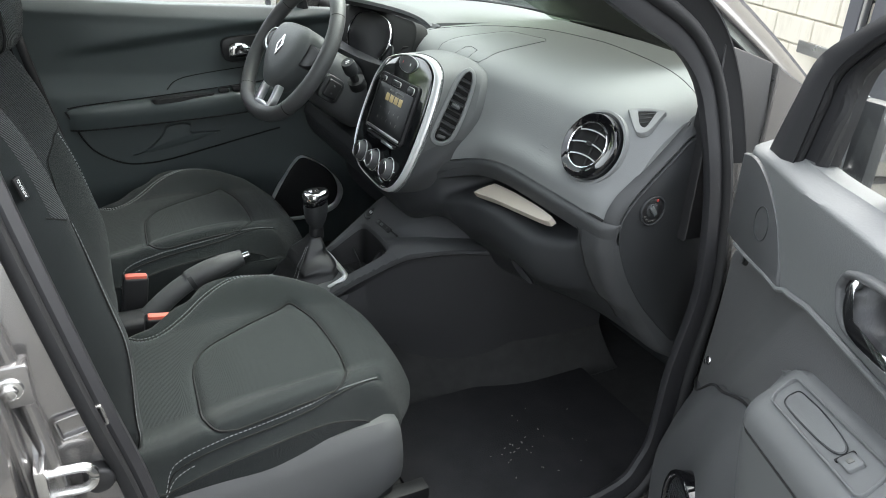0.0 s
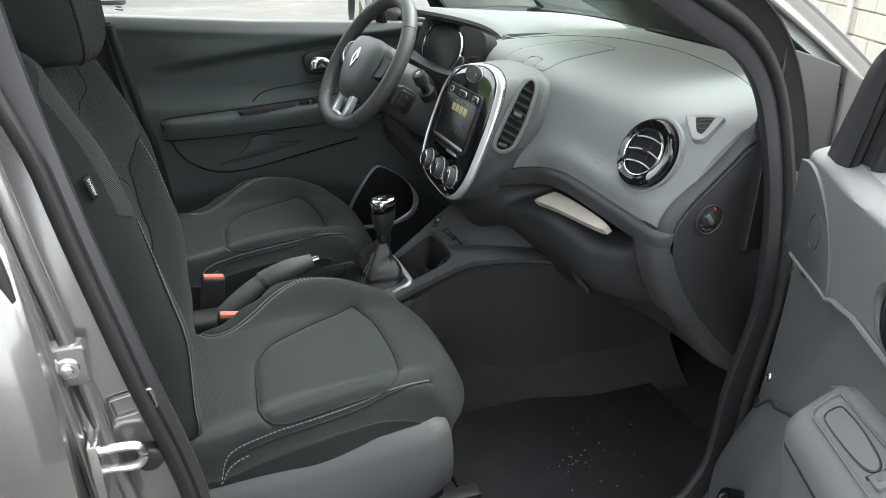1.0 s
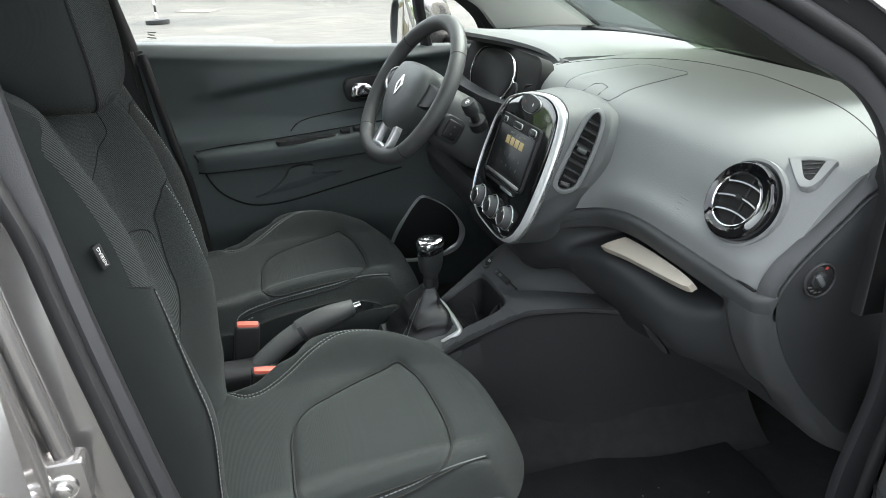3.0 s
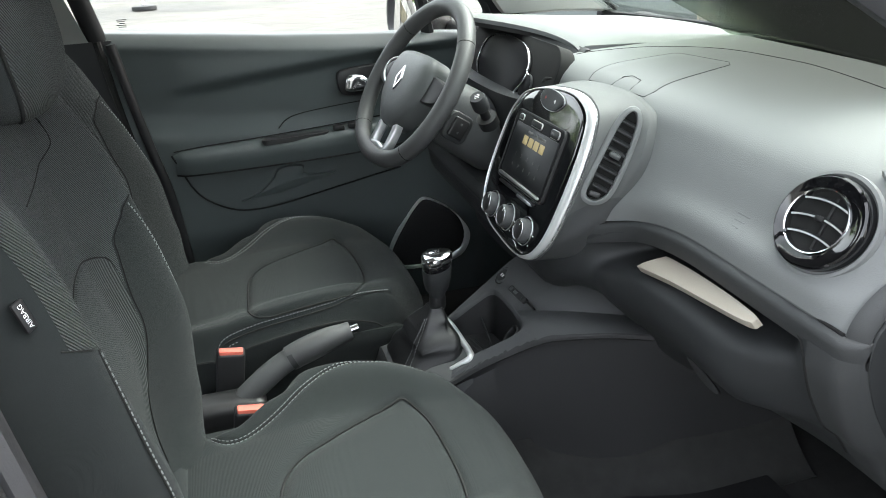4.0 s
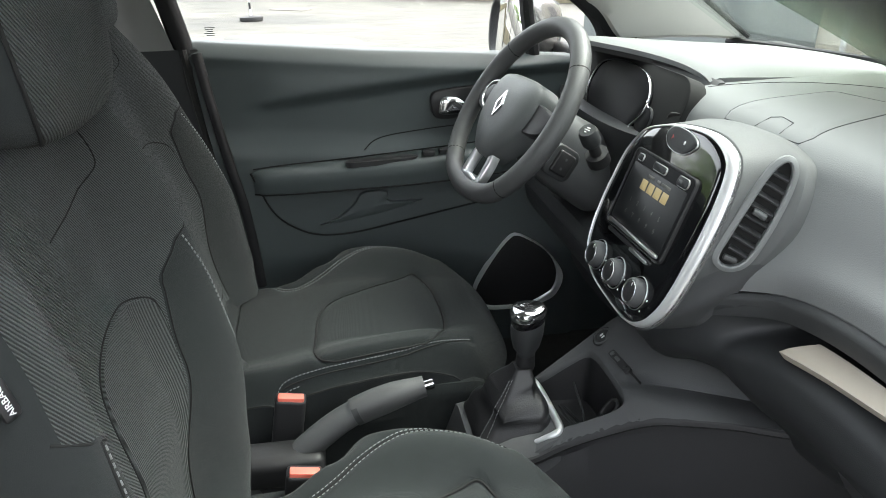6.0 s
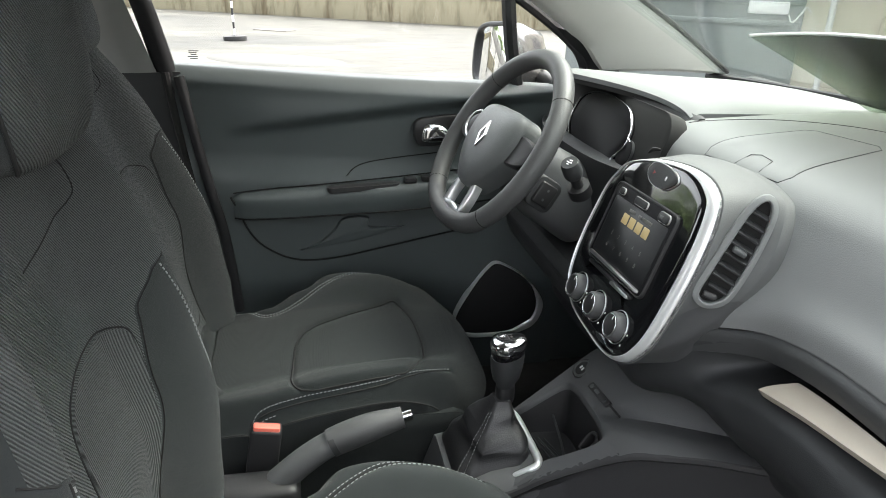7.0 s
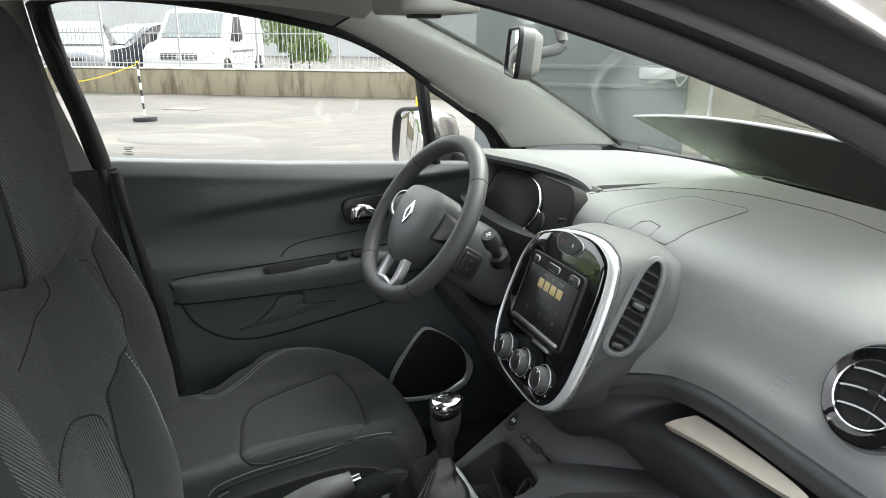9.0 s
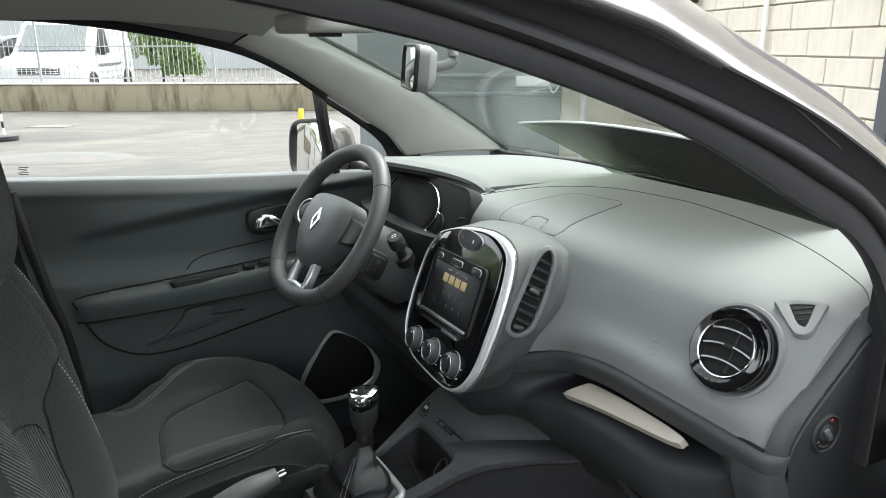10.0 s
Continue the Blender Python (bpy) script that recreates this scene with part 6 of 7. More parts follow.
for sg in (-1, 1):
    sp = outline([(sg * 0.055, 0.030), (sg * 0.11, 0.034), (sg * 0.160, 0.022), (sg * 0.160, -0.012), (sg * 0.11, -0.026), (sg * 0.055, -0.020)], 5)
    part("spoke", slab(wf, sp, -0.012, 0.008, 0.006), BLACK, wh)
    if sg > 0:
        continue
    b_ = part("button_pad", slab(wf, outline([(sg * 0.098, 0.032), (sg * 0.125, 0.026), (sg * 0.131, 0.002), (sg * 0.103, -0.010)], 5), 0.0, 0.013, 0.003), BLACK, wh)
    if sg < 0:
        part("trim", frame_ring(wf, outline([(sg * 0.090, 0.040), (sg * 0.132, 0.034), (sg * 0.140, 0.0), (sg * 0.098, -0.020)], 5), 0.005, 0.0, 0.013, 0.002), SATIN, b_)
low = outline([(-0.035, -0.078), (0.035, -0.078), (0.045, -0.155), (0.0, -0.160), (-0.045, -0.155)], 5)
part("lower_spoke", frame_ring(wf, low, 0.016, -0.012, 0.008, 0.004), SATIN, wh, "satin silver lower spoke")
part("emblem", slab(wf, [(0.0, 0.030), (0.016, 0.0), (0.0, -0.030), (-0.016, 0.0)], 0.028, 0.0345, 0.003), CHROME, wh, "plain chrome diamond emblem")
part("emblem_core", slab(wf, [(0.0, 0.016), (0.007, 0.0), (0.0, -0.016), (-0.007, 0.0)], 0.03, 0.0352, 0.0008), BLACK, wh)
# column shroud with the starter switch and a stalk
cs = thing("steering_column", "charcoal steering column shroud with stalk and key switch", "steering column")
cr_ = []
for c_, w_, h_, dn in ((-0.034, 0.050, 0.046, 0.0), (-0.042, 0.066, 0.058, 0.004), (-0.09, 0.080, 0.070, 0.010), (-0.15, 0.090, 0.078, 0.014), (-0.24, 0.095, 0.080, 0.016)):
    ring = []
    for j in range(36):
        th = 2 * math.pi * j / 36
        cx_, sx_ = math.copysign(abs(math.cos(th)) ** 0.6, math.cos(th)), math.copysign(abs(math.sin(th)) ** 0.7, math.sin(th))
        ring.append(wf.at(w_ * cx_, h_ * sx_ - dn, c_) + wh.location)
    cr_.append(ring)
part("shroud", loft(cr_), CONP, cs)
stalk2 = Vector((0.228, 0.165, 1.096))
stalk = stalk2 + Vector((0.030, 0.020, -0.052))
dr_ = (stalk2 - stalk).normalized()
part("stalk_socket", tube([stalk - dr_ * 0.02, stalk + dr_ * 0.003], 0.022, 18), BLACK, cs)
part("stalk", tube([stalk, stalk.lerp(stalk2, 0.7)], 0.011, 12), BLACK, cs)
part("stalk_knob", tube([stalk.lerp(stalk2, 0.45), stalk.lerp(stalk2, 0.55), stalk.lerp(stalk2, 0.9), stalk2], lambda f: 0.0155 + 0.003 * math.sin(math.pi * min(1, f * 1.1)), 16), PLASTIC2, cs)
kn_ = Frame(stalk2, Vector((0.2, 0, 1)).cross(dr_), dr_.cross(Vector((0.2, 0, 1)).cross(dr_)))
for w_, h_, b_ in ((0.012, 0.002, 0.0), (0.007, 0.002, 0.005), (0.005, 0.002, -0.005)):
    part("stalk_print", slab(kn_, [(x_, b_ + y_) for x_, y_ in rounded(w_, h_, 0.0006)], 0.0, 0.0012, 0.0003), WHITE, cs)
lever_ = thing("key_switch", "black rocker switches beside the steering column", "switch")
kfr = Frame(wf.at(0.090, -0.035, -0.105) + wh.location, wf.n * -1, wf.u)
part("plate", slab(kfr, rounded(0.062, 0.066, 0.016), -0.02, 0.003, 0.003), PLASTIC2, lever_)
part("slot_block", slab(kfr, rounded(0.040, 0.046, 0.005), 0.0, 0.009, 0.003), BLACK, lever_)
for q in (-0.010, 0.010):
    part("key_mark", slab(kfr, [(a, q + b) for a, b in rounded(0.005, 0.005, 0.001)], 0.008, 0.0096, 0.0003), PLASTIC, lever_)

# ---------------------------------------------------------------- passenger door, wide open
ARMR = material("soft grey arm rest", (0.125, 0.129, 0.130), 0.5, grain=0.3, scale=700)
LINP = material("grey door lining", (0.138, 0.143, 0.144), 0.5, grain=0.5, scale=520)
pd = thing("passenger_door", "open passenger door with grey plastic lining", "car door")
DF = Frame((0.458, -0.8625, 0), (-0.5, -0.866, 0), (0, 0, 1))


def pbelt(L):
    return 1.188 + 0.020 * smooth(0.0, 0.40, L) + 0.015 * smooth(0.4, 0.9, L)


def pedge(z):
    """Where the lining ends towards the hinges at height z."""
    return 0.004 - 0.066 * smooth(1.035, 0.965, z) - 0.030 * smooth(0.95, 0.60, z)


def pcrease(L):
    """Height of the sharp crease across the lining."""
    return 1.037 + 0.012 * smooth(0.04, 0.205, L) + 0.011 * smooth(0.206, 0.232, L) + 0.012 * smooth(0.232, 0.30, L) + 0.06 * max(0.0, L - 0.30)


def plin_c(L, z):
    h = pbelt(L) - z
    c = 0.004 - 0.03 * smooth(0.018, 0.0, h)
    c += 0.012 * smooth(0.16, 0.02, h) * smooth(0.08, 0.25, L)
    below = pcrease(L) - z
    c -= 0.009 * smooth(0.0, 0.005, below)
    fold = 0.10 + (z - 0.80) * 0.62
    c -= 0.26 * min(0.09, max(0.0, fold - L)) * smooth(0.0, 0.02, below)
    c += 0.020 * smooth(0.12, 0.30, below) * smooth(0.12, 0.25, L)
    c -= 0.008 * smooth(0.02, 0.0, L - pedge(z))
    return c


def plin(u, v, d, upper):
    L = 0.95 * u
    lo, hi = (pcrease(L) + 0.0005, pbelt(L)) if upper else (0.36, pcrease(L))
    z = lo + (hi - lo) * v
    L = pedge(z) + (0.95 - pedge(z)) * u
    return DF.at(L, z, plin_c(L, z + (0.0 if upper else -0.0052)) - d)


LINL = material("dark grey hard door plastic", (0.098, 0.099, 0.100), 0.5, grain=0.5, scale=520)
part("upper_lining", shell(lambda u, v: plin(u, v, 0, True), lambda u, v: plin(u, v, 0.028, True), 110, 50), LINP, pd, "soft grey upper lining")
part("lower_lining", shell(lambda u, v: plin(u, v, 0, False), lambda u, v: plin(u, v, 0.028, False), 110, 110), LINL, pd, "hard dark grey lower lining")


def dskin(u, v, d):
    z = 0.33 + (1.15 - 0.33) * v
    l0 = pedge(z) - 0.020
    return DF.at(l0 + (1.0 - l0) * u, z, -0.040 - 0.05 * math.sin(math.pi * v) - d)


part("door_skin", shell(lambda u, v: dskin(u, v, 0), lambda u, v: dskin(u, v, 0.06), 24, 16), PAINT, pd, "painted door edge and outer skin")
# corner cover with the tweeter ring
cov_ = [(p.x, p.y) for p in curve([(0.004, 1.161, 0), (0.040, 1.167, 0), (0.078, 1.162, 0), (0.120, 1.146, 0), (0.165, 1.117, 0), (0.194, 1.080, 0), (0.205, 1.054, 0)], 5)] + [(0.2045, 1.0515), (0.13, 1.0455), (0.048, 1.0400), (0.006, 1.0385)]
part("corner_cover", slab(DF, cov_, -0.02, 0.009, 0.003), MATS["console plastic"], pd, "dark corner cover")
part("tweeter_ring", frame_ring(DF, [(0.119 + a, 1.1005 + b) for a, b in circle(0.0235, 32)], 0.0018, 0.0, 0.0100, 0.0006), PLASTIC2, pd)
part("crease", tube([DF.at(0.046 + 0.02 * k, pcrease(0.046 + 0.02 * k) + 0.001, 0.003 + plin_c(0.046 + 0.02 * k, pcrease(0.046 + 0.02 * k) + 0.004)) for k in range(40)], 0.0036, 8), LINP, pd)
# inner handle
hb_ = outline([(0.359, 1.132), (0.361, 1.150), (0.374, 1.161), (0.42, 1.172), (0.50, 1.176), (0.525, 1.15), (0.47, 1.114), (0.41, 1.103), (0.378, 1.108)], 5)
pb = part("handle_bezel", slab(DF, hb_, -0.02, 0.019, 0.003), BLACK, pd)
part("bezel_rim", frame_ring(DF, hb_, 0.009, 0.0, 0.026, 0.004), MATS["console plastic"], pd)
part("handle_lever", slab(DF, outline([(0.386, 1.156), (0.396, 1.161), (0.404, 1.152), (0.411, 1.135), (0.432, 1.125), (0.480, 1.128), (0.485, 1.115), (0.430, 1.109), (0.402, 1.114), (0.386, 1.134)], 5), 0.012, 0.030, 0.007, 0.004), CHROME, pb, "chrome inner door handle")
# arm rest with a tray and the window switch


def arm_z(L):
    return 0.975 + 0.022 * smooth(0.270, 0.31, L) + 0.20 * max(0.0, L - 0.285)


rings = []
for L in [0.270, 0.272, 0.277, 0.286, 0.298, 0.312, 0.33] + [0.35 + 0.03 * k for k in range(19)]:
    f = smooth(0.255, 0.325, L)
    zt = arm_z(L)
    w = 0.012 + 0.048 * f
    rings.append([DF.at(L, z, c) for z, c in ((zt - 0.27, 0.0), (zt - 0.27, w * 0.45), (zt - 0.16, w * 0.80), (zt - 0.085, w * 0.97), (zt - 0.060, w), (zt - 0.048, w - 0.003), (zt - 0.036, w - 0.011), (zt - 0.018, w * 0.52), (zt - 0.006, w * 0.22), (zt, 0.006), (zt, -0.02))])
ar = part("armrest", loft(rings), ARMR, pd, "soft grey armrest")
af = Frame(DF.at(0.425, arm_z(0.425) - 0.0165, 0.0290), DF.r + DF.u * 0.20, -DF.n + DF.u * 0.80)
part("tray_rim", frame_ring(af, [(a - 0.10 * b * 4, b) for a, b in rounded(0.200, 0.040, 0.012)], 0.0025, -0.01, 0.0028, 0.001), ARMR, ar)
part("tray_gap", frame_ring(af, outline([(-0.080, 0.010), (-0.060, 0.0130), (-0.02, 0.0130), (0.030, 0.008), (0.044, 0.000), (0.036, -0.008), (0.0, -0.0115), (-0.06, -0.0120), (-0.078, -0.006)], 5), 0.0010, -0.01, 0.0012, 0.0003), PLASTIC2, ar)
part("tray", slab(af, outline([(-0.078, 0.009), (-0.060, 0.0112), (-0.02, 0.0112), (0.029, 0.0065), (0.041, 0.000), (0.034, -0.0065), (0.0, -0.0100), (-0.06, -0.0104), (-0.075, -0.005)], 5), -0.01, 0.0010, 0.001), ARMR, ar)
sw_ = part("window_switch", slab(af, [(0.060 + a, -0.002 + b) for a, b in rounded(0.022, 0.017, 0.003)], -0.005, 0.004, 0.0015), ARMR, ar)
part("switch_gap", slab(af, [(0.0475 + a, -0.002 + b) for a, b in rounded(0.004, 0.020, 0.001)], -0.005, 0.0014, 0.0003), SEAM, ar)
part("switch_mark", slab(af, [(0.060 + a, -0.002 + b) for a, b in rounded(0.007, 0.006, 0.001)], 0.003, 0.0046, 0.0003), DIM, sw_)
part("joint", tube([DF.at(0.276 + 0.03 * k, arm_z(0.276 + 0.03 * k) - 0.075, (0.012 + 0.048 * smooth(0.255, 0.325, 0.276 + 0.03 * k)) * 0.985 + 0.001) for k in range(20)], 0.0013, 6), SEAM, ar)


# pocket bulge and speaker low down
def ppocket(u, v, d):
    L = pedge(0.6) + 0.012 + 0.60 * u
    zt = 0.725 + 0.100 * smooth(-0.05, 0.11, L) + 0.062 * smooth(0.08, 0.24, L)
    z = 0.38 + (zt - 0.38) * v
    return DF.at(L, z, plin_c(L, z) + (0.004 + 0.032 * math.sin(math.pi * min(1, 0.04 + 0.96 * (1 - v))) ** 0.6) * smooth(0.0, 0.10, u) - d)


part("pocket", shell(lambda u, v: ppocket(u, v, 0), lambda u, v: ppocket(u, v, 0.05), 50, 40), CONP, pd, "dark plastic door pocket")
part("pocket_gap", tube([ppocket(k / 40, 1.0, 0) + DF.n * 0.0005 for k in range(41)], 0.0022, 6), SEAM, pd)
ps = Frame(DF.at(0.195, 0.640, plin_c(0.195, 0.64) + 0.040), DF.r, DF.u)
part("speaker_ring", frame_ring(ps, circle(0.080, 40), 0.010, -0.04, 0.010, 0.004), GLOSS, pd)
part("speaker_grille", slab(ps, circle(0.071, 32), -0.04, 0.002, 0.002, 0.004), BLACK, pd)
for k in range(-8, 9):
    w_ = math.sqrt(max(0.0, 0.064 ** 2 - (0.0075 * k) ** 2))
    part("grille_slat", moved(box(2 * w_, 0.0022, 0.003, 0.0006, 1), ps.matrix(0, 0.0075 * k, 0.0045)), PLASTIC2, pd)
# check strap hole and a bolt on the door's front edge
for L, z, r, m in ((0.010, 1.000, 0.0125, BLACK), (-0.034, 0.785, 0.008, STEELP)):
    fx_ = part("fixing", slab(DF, [(L + a, z + b) for a, b in circle(r, 18)], -0.05, plin_c(L, z) + 0.004, 0.003), m, pd)
    part("fixing_head", slab(DF, [(L + 0.002 + a, z - 0.001 + b) for a, b in circle(r * 0.5, 12)], -0.02, plin_c(L, z) + 0.0085, 0.002), PLASTIC if m is BLACK else STEELP, fx_)
# window frame and glass
fo = curve([(0.018, 1.165, 0), (0.028, 1.20, 0), (0.043, 1.250, 0), (0.066, 1.312, 0), (0.14, 1.357, 0), (0.22, 1.394, 0), (0.42, 1.460, 0), (0.95, 1.53, 0)], 6)
fi = curve([(0.150, 1.165, 0), (0.152, 1.205, 0), (0.152, 1.250, 0), (0.150, 1.290, 0), (0.163, 1.318, 0), (0.222, 1.358, 0), (0.42, 1.428, 0), (0.95, 1.49, 0)], 6)
rings = []
for p, q in zip(fo, fi):
    m = (p + q) / 2
    rings.append([DF.at(a, b, c - 0.12 * max(0, b - 1.18)) for a, b, c in ((p.x, p.y, -0.05), (p.x, p.y, -0.022), (p.x * 0.85 + q.x * 0.15, p.y * 0.85 + q.y * 0.15, -0.010), (m.x, m.y, -0.008), (q.x * 0.72 + p.x * 0.28, q.y * 0.72 + p.y * 0.28, -0.012), (q.x * 0.68 + p.x * 0.32, q.y * 0.68 + p.y * 0.32, -0.022), (q.x, q.y, -0.030), (q.x, q.y, -0.05))])
part("window_frame", loft(rings), TRIMBLK, pd, "dark plastic window frame")
part("glass_seal", tube([DF.at(q.x, q.y, -0.030 - 0.12 * max(0, q.y - 1.18)) for q in fi], 0.008, 8), RUBBER, pd)
part("frame_seal", tube([DF.at(q.x * 0.70 + p.x * 0.30, q.y * 0.70 + p.y * 0.30, -0.020 - 0.12 * max(0, q.y - 1.18)) for p, q in zip(fo, fi)], 0.006, 8), RUBBER, pd)
bmw = bmesh.new()
for d in (0.0, 0.004):
    bmw.faces.new([bmw.verts.new(DF.at(p.x, p.y, -0.040 - d - 0.12 * max(0, p.y - 1.18))) for p in fi] + [bmw.verts.new(DF.at(0.95, 1.18, -0.040 - d))])
gp_ = part("pane", bmw, GLASS, pd, smooth=False)
gp_.visible_shadow = False
stk = part("sticker", slab(Frame(DF.at(0.345, 1.240, -0.036), DF.r, DF.u), rounded(0.10, 0.060, 0.004), 0.0, 0.001, 0.0003), WHITE, pd, "printed white sticker on the glass")
for k in range(5):
    part("print_bar", slab(Frame(DF.at(0.345, 1.240, -0.0345), DF.r, DF.u), [(-0.006 * (k % 2) + a, 0.021 - 0.010 * k + b) for a, b in rounded(0.070 - 0.012 * (k % 3), 0.0035, 0.001)], 0.0, 0.0004, 0.0001), BLACK, stk)
part("mirror_shell", moved(box(0.10, 0.14, 0.18, 0.04, 4), DF.matrix(0.52, 1.25, -0.20)), BLACK, pd)

# ---------------------------------------------------------------- inside mirror, visor, reflection sheet on the screen
rv = thing("rear_view_mirror", "grey-backed rear view mirror on the windscreen", "rear view mirror")
rfm = Frame((0.235, 0.075, 1.452), (-0.30, -0.95, 0.0), (0.10, 0.0, 1.0))
ro = rounded(0.20, 0.085, 0.022, 5)
part("shell", loft([[rfm.at(a * s, b * s, c) for a, b in ro] for s, c in ((0.97, 0.006), (1.0, 0.0), (0.97, -0.02), (0.75, -0.036), (0.3, -0.04))]), TRIMSHADE, rv)
part("rim", frame_ring(rfm, ro, 0.005, 0.0, 0.008, 0.002), BLACK, rv)
part("glass", slab(rfm, [(a * 0.95, b * 0.9) for a, b in ro], 0.0, 0.0065, 0.0005), MIRROR, rv)
part("stem", tube(curve([rfm.at(0, 0, -0.036), rfm.at(0, 0.02, -0.08), (0.30, 0.06, 1.515)], 5), 0.010, 10), TRIMSHADE, rv)
sv_ = thing("roof_console", "pale roof console with reading lamp", "roof console")
part("housing", box(0.14, 0.20, 0.035, 0.012, 3, (0.08, 0.12, 1.532)), LINER, sv_)
part("lamp_lens", box(0.05, 0.05, 0.008, 0.003, 2, (0.08, 0.12, 1.512)), BLACK, sv_)
# added see-through sheet: its tint stands for a dark reflection in the windscreen
refl = thing("screen_reflection", "dark see-through sheet standing for a reflection in the lower windscreen", "window film")
REFL_TINT = glass("see-through reflection tint", (0.1, 0.1, 0.1), 0.25)
_t = REFL_TINT.node_tree
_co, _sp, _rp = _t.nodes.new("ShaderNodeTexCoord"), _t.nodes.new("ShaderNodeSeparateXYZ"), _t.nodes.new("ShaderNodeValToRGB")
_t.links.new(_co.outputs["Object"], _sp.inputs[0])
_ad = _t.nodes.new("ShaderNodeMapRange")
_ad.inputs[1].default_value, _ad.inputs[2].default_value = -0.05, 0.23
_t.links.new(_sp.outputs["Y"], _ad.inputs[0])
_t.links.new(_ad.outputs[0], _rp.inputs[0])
# reflection put into the tint: pale green on the driver's side, near black beyond
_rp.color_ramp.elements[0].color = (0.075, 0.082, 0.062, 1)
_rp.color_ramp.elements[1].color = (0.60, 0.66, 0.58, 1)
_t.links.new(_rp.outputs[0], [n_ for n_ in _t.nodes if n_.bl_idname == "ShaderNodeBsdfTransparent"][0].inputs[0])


def refl_at(u, v, d):
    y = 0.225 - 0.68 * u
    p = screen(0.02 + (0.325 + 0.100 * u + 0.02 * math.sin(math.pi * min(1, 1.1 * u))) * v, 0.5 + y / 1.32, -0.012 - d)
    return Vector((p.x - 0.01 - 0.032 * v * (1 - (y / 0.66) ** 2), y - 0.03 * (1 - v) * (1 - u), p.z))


fs_ = part("sheet", shell(lambda u, v: refl_at(u, v, 0), lambda u, v: refl_at(u, v, 0.003), 24, 8), REFL_TINT, refl)
# casts no shadow, so daylight still reaches the dash
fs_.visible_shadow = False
# white tube for the bright line along the reflection's top
part("edge", tube([refl_at(k / 24, 1.0, 0.001) for k in range(25)], 0.003, 6), WHITE, refl, "bright upper edge")

# ---------------------------------------------------------------- the yard (its own directions: E across, N away)
E1, E2 = Vector((0.8893, -0.4573, 0)), Vector((0.4573, 0.8893, 0))
YO = Vector((-0.375, -1.232, 0))


def yard(a, b, z=0.0):
    return YO + E1 * a + E2 * b + Vector((0, 0, z))


YM = Matrix.Translation(YO) @ Matrix((E1, E2, Vector((0, 0, 1)))).transposed().to_4x4()


def concrete(name, color, stain):
    m = material(name, color, 0.85, grain=0.8, scale=40, mottle=0.0)
    t = m.node_tree
    b = t.nodes["Principled BSDF"]
    co = t.nodes["Texture Coordinate"]
    mp = t.nodes.new("ShaderNodeMapping")
    mp.inputs["Scale"].default_value = (2.2, 2.2, 0.5)
    t.links.new(co.outputs["Object"], mp.inputs["Vector"])
    n = t.nodes.new("ShaderNodeTexNoise")
    n.inputs["Scale"].default_value, n.inputs["Detail"].default_value, n.inputs["Roughness"].default_value = 1.2, 8, 0.7
    t.links.new(mp.outputs[0], n.inputs["Vector"])
    r = t.nodes.new("ShaderNodeValToRGB")
    r.color_ramp.elements[0].position, r.color_ramp.elements[0].color = 0.36, (*stain, 1)
    r.color_ramp.elements[1].position, r.color_ramp.elements[1].color = 0.52, (*color, 1)
    t.links.new(n.outputs["Fac"], r.inputs[0])
    t.links.new(r.outputs[0], b.inputs["Base Color"])
    return m


CONC = concrete("stained concrete", (0.255, 0.228, 0.158), (0.10, 0.078, 0.045))
BLOCK = concrete("painted block wall", (0.68, 0.63, 0.53), (0.56, 0.51, 0.42))
PALE = material("galvanised fence", (0.36, 0.37, 0.37), 0.5, 0.3)
VANW = material("white van paint", (0.52, 0.53, 0.535), 0.25, coat=0.5, mottle=0.02)
VGREY = material("blue-grey vehicle paint", (0.20, 0.222, 0.222), 0.35, 0.2, coat=0.4)
TYRE = material("tyre", (0.02, 0.02, 0.02), 0.8, grain=0.5, scale=80)
LEAF = material("hedge leaves", (0.12, 0.185, 0.055), 0.6, mottle=0.5, mscale=6)
YELLOW = material("yellow plastic", (0.75, 0.55, 0.04), 0.5)

rw = part("wall_boundary", moved(box(60, 0.35, 0.62, 0.02, 2, (-8, 17.95, 0.30)), YM), CONC)
tagged(rw, "low stained concrete boundary wall", "wall", kind="structure")
cp = part("wall_coping", moved(box(60, 0.40, 0.035, 0.008, 1, (-8, 17.95, 0.632)), YM), concrete("pale coping", (0.45, 0.435, 0.39), (0.28, 0.265, 0.22)))
tagged(cp, "pale coping strip on the low wall", "wall coping", kind="structure")
# bar fence on the wall
fence = thing("fence", "pale galvanised bar fence on the low wall", "fence")
fence.matrix_world = YM @ Matrix.Translation((-10, 18.0, 0.64))
me = bpy.data.meshes.new("bar")
b0 = box(0.015, 0.010, 1.75, 0.002, 1, (0, 0, 0.875))
b0.to_mesh(me)
b0.free()
me.materials.append(PALE)
for k in range(130):
    o_ = new("bar", me)
    o_.parent = fence
    o_.location = (-6.0 + 0.115 * k, 0, 0)
for z in (0.12, 0.86, 1.62):
    part("fence_rail", box(15.2, 0.010, 0.03, at=(1.5, 0.008, z)), PALE, fence, smooth=False)
for k in range(8):
    part("fence_post", box(0.05, 0.05, 1.8, 0.004, 1, (-6 + 2.1 * k, 0.03, 0.9)), PALE, fence)


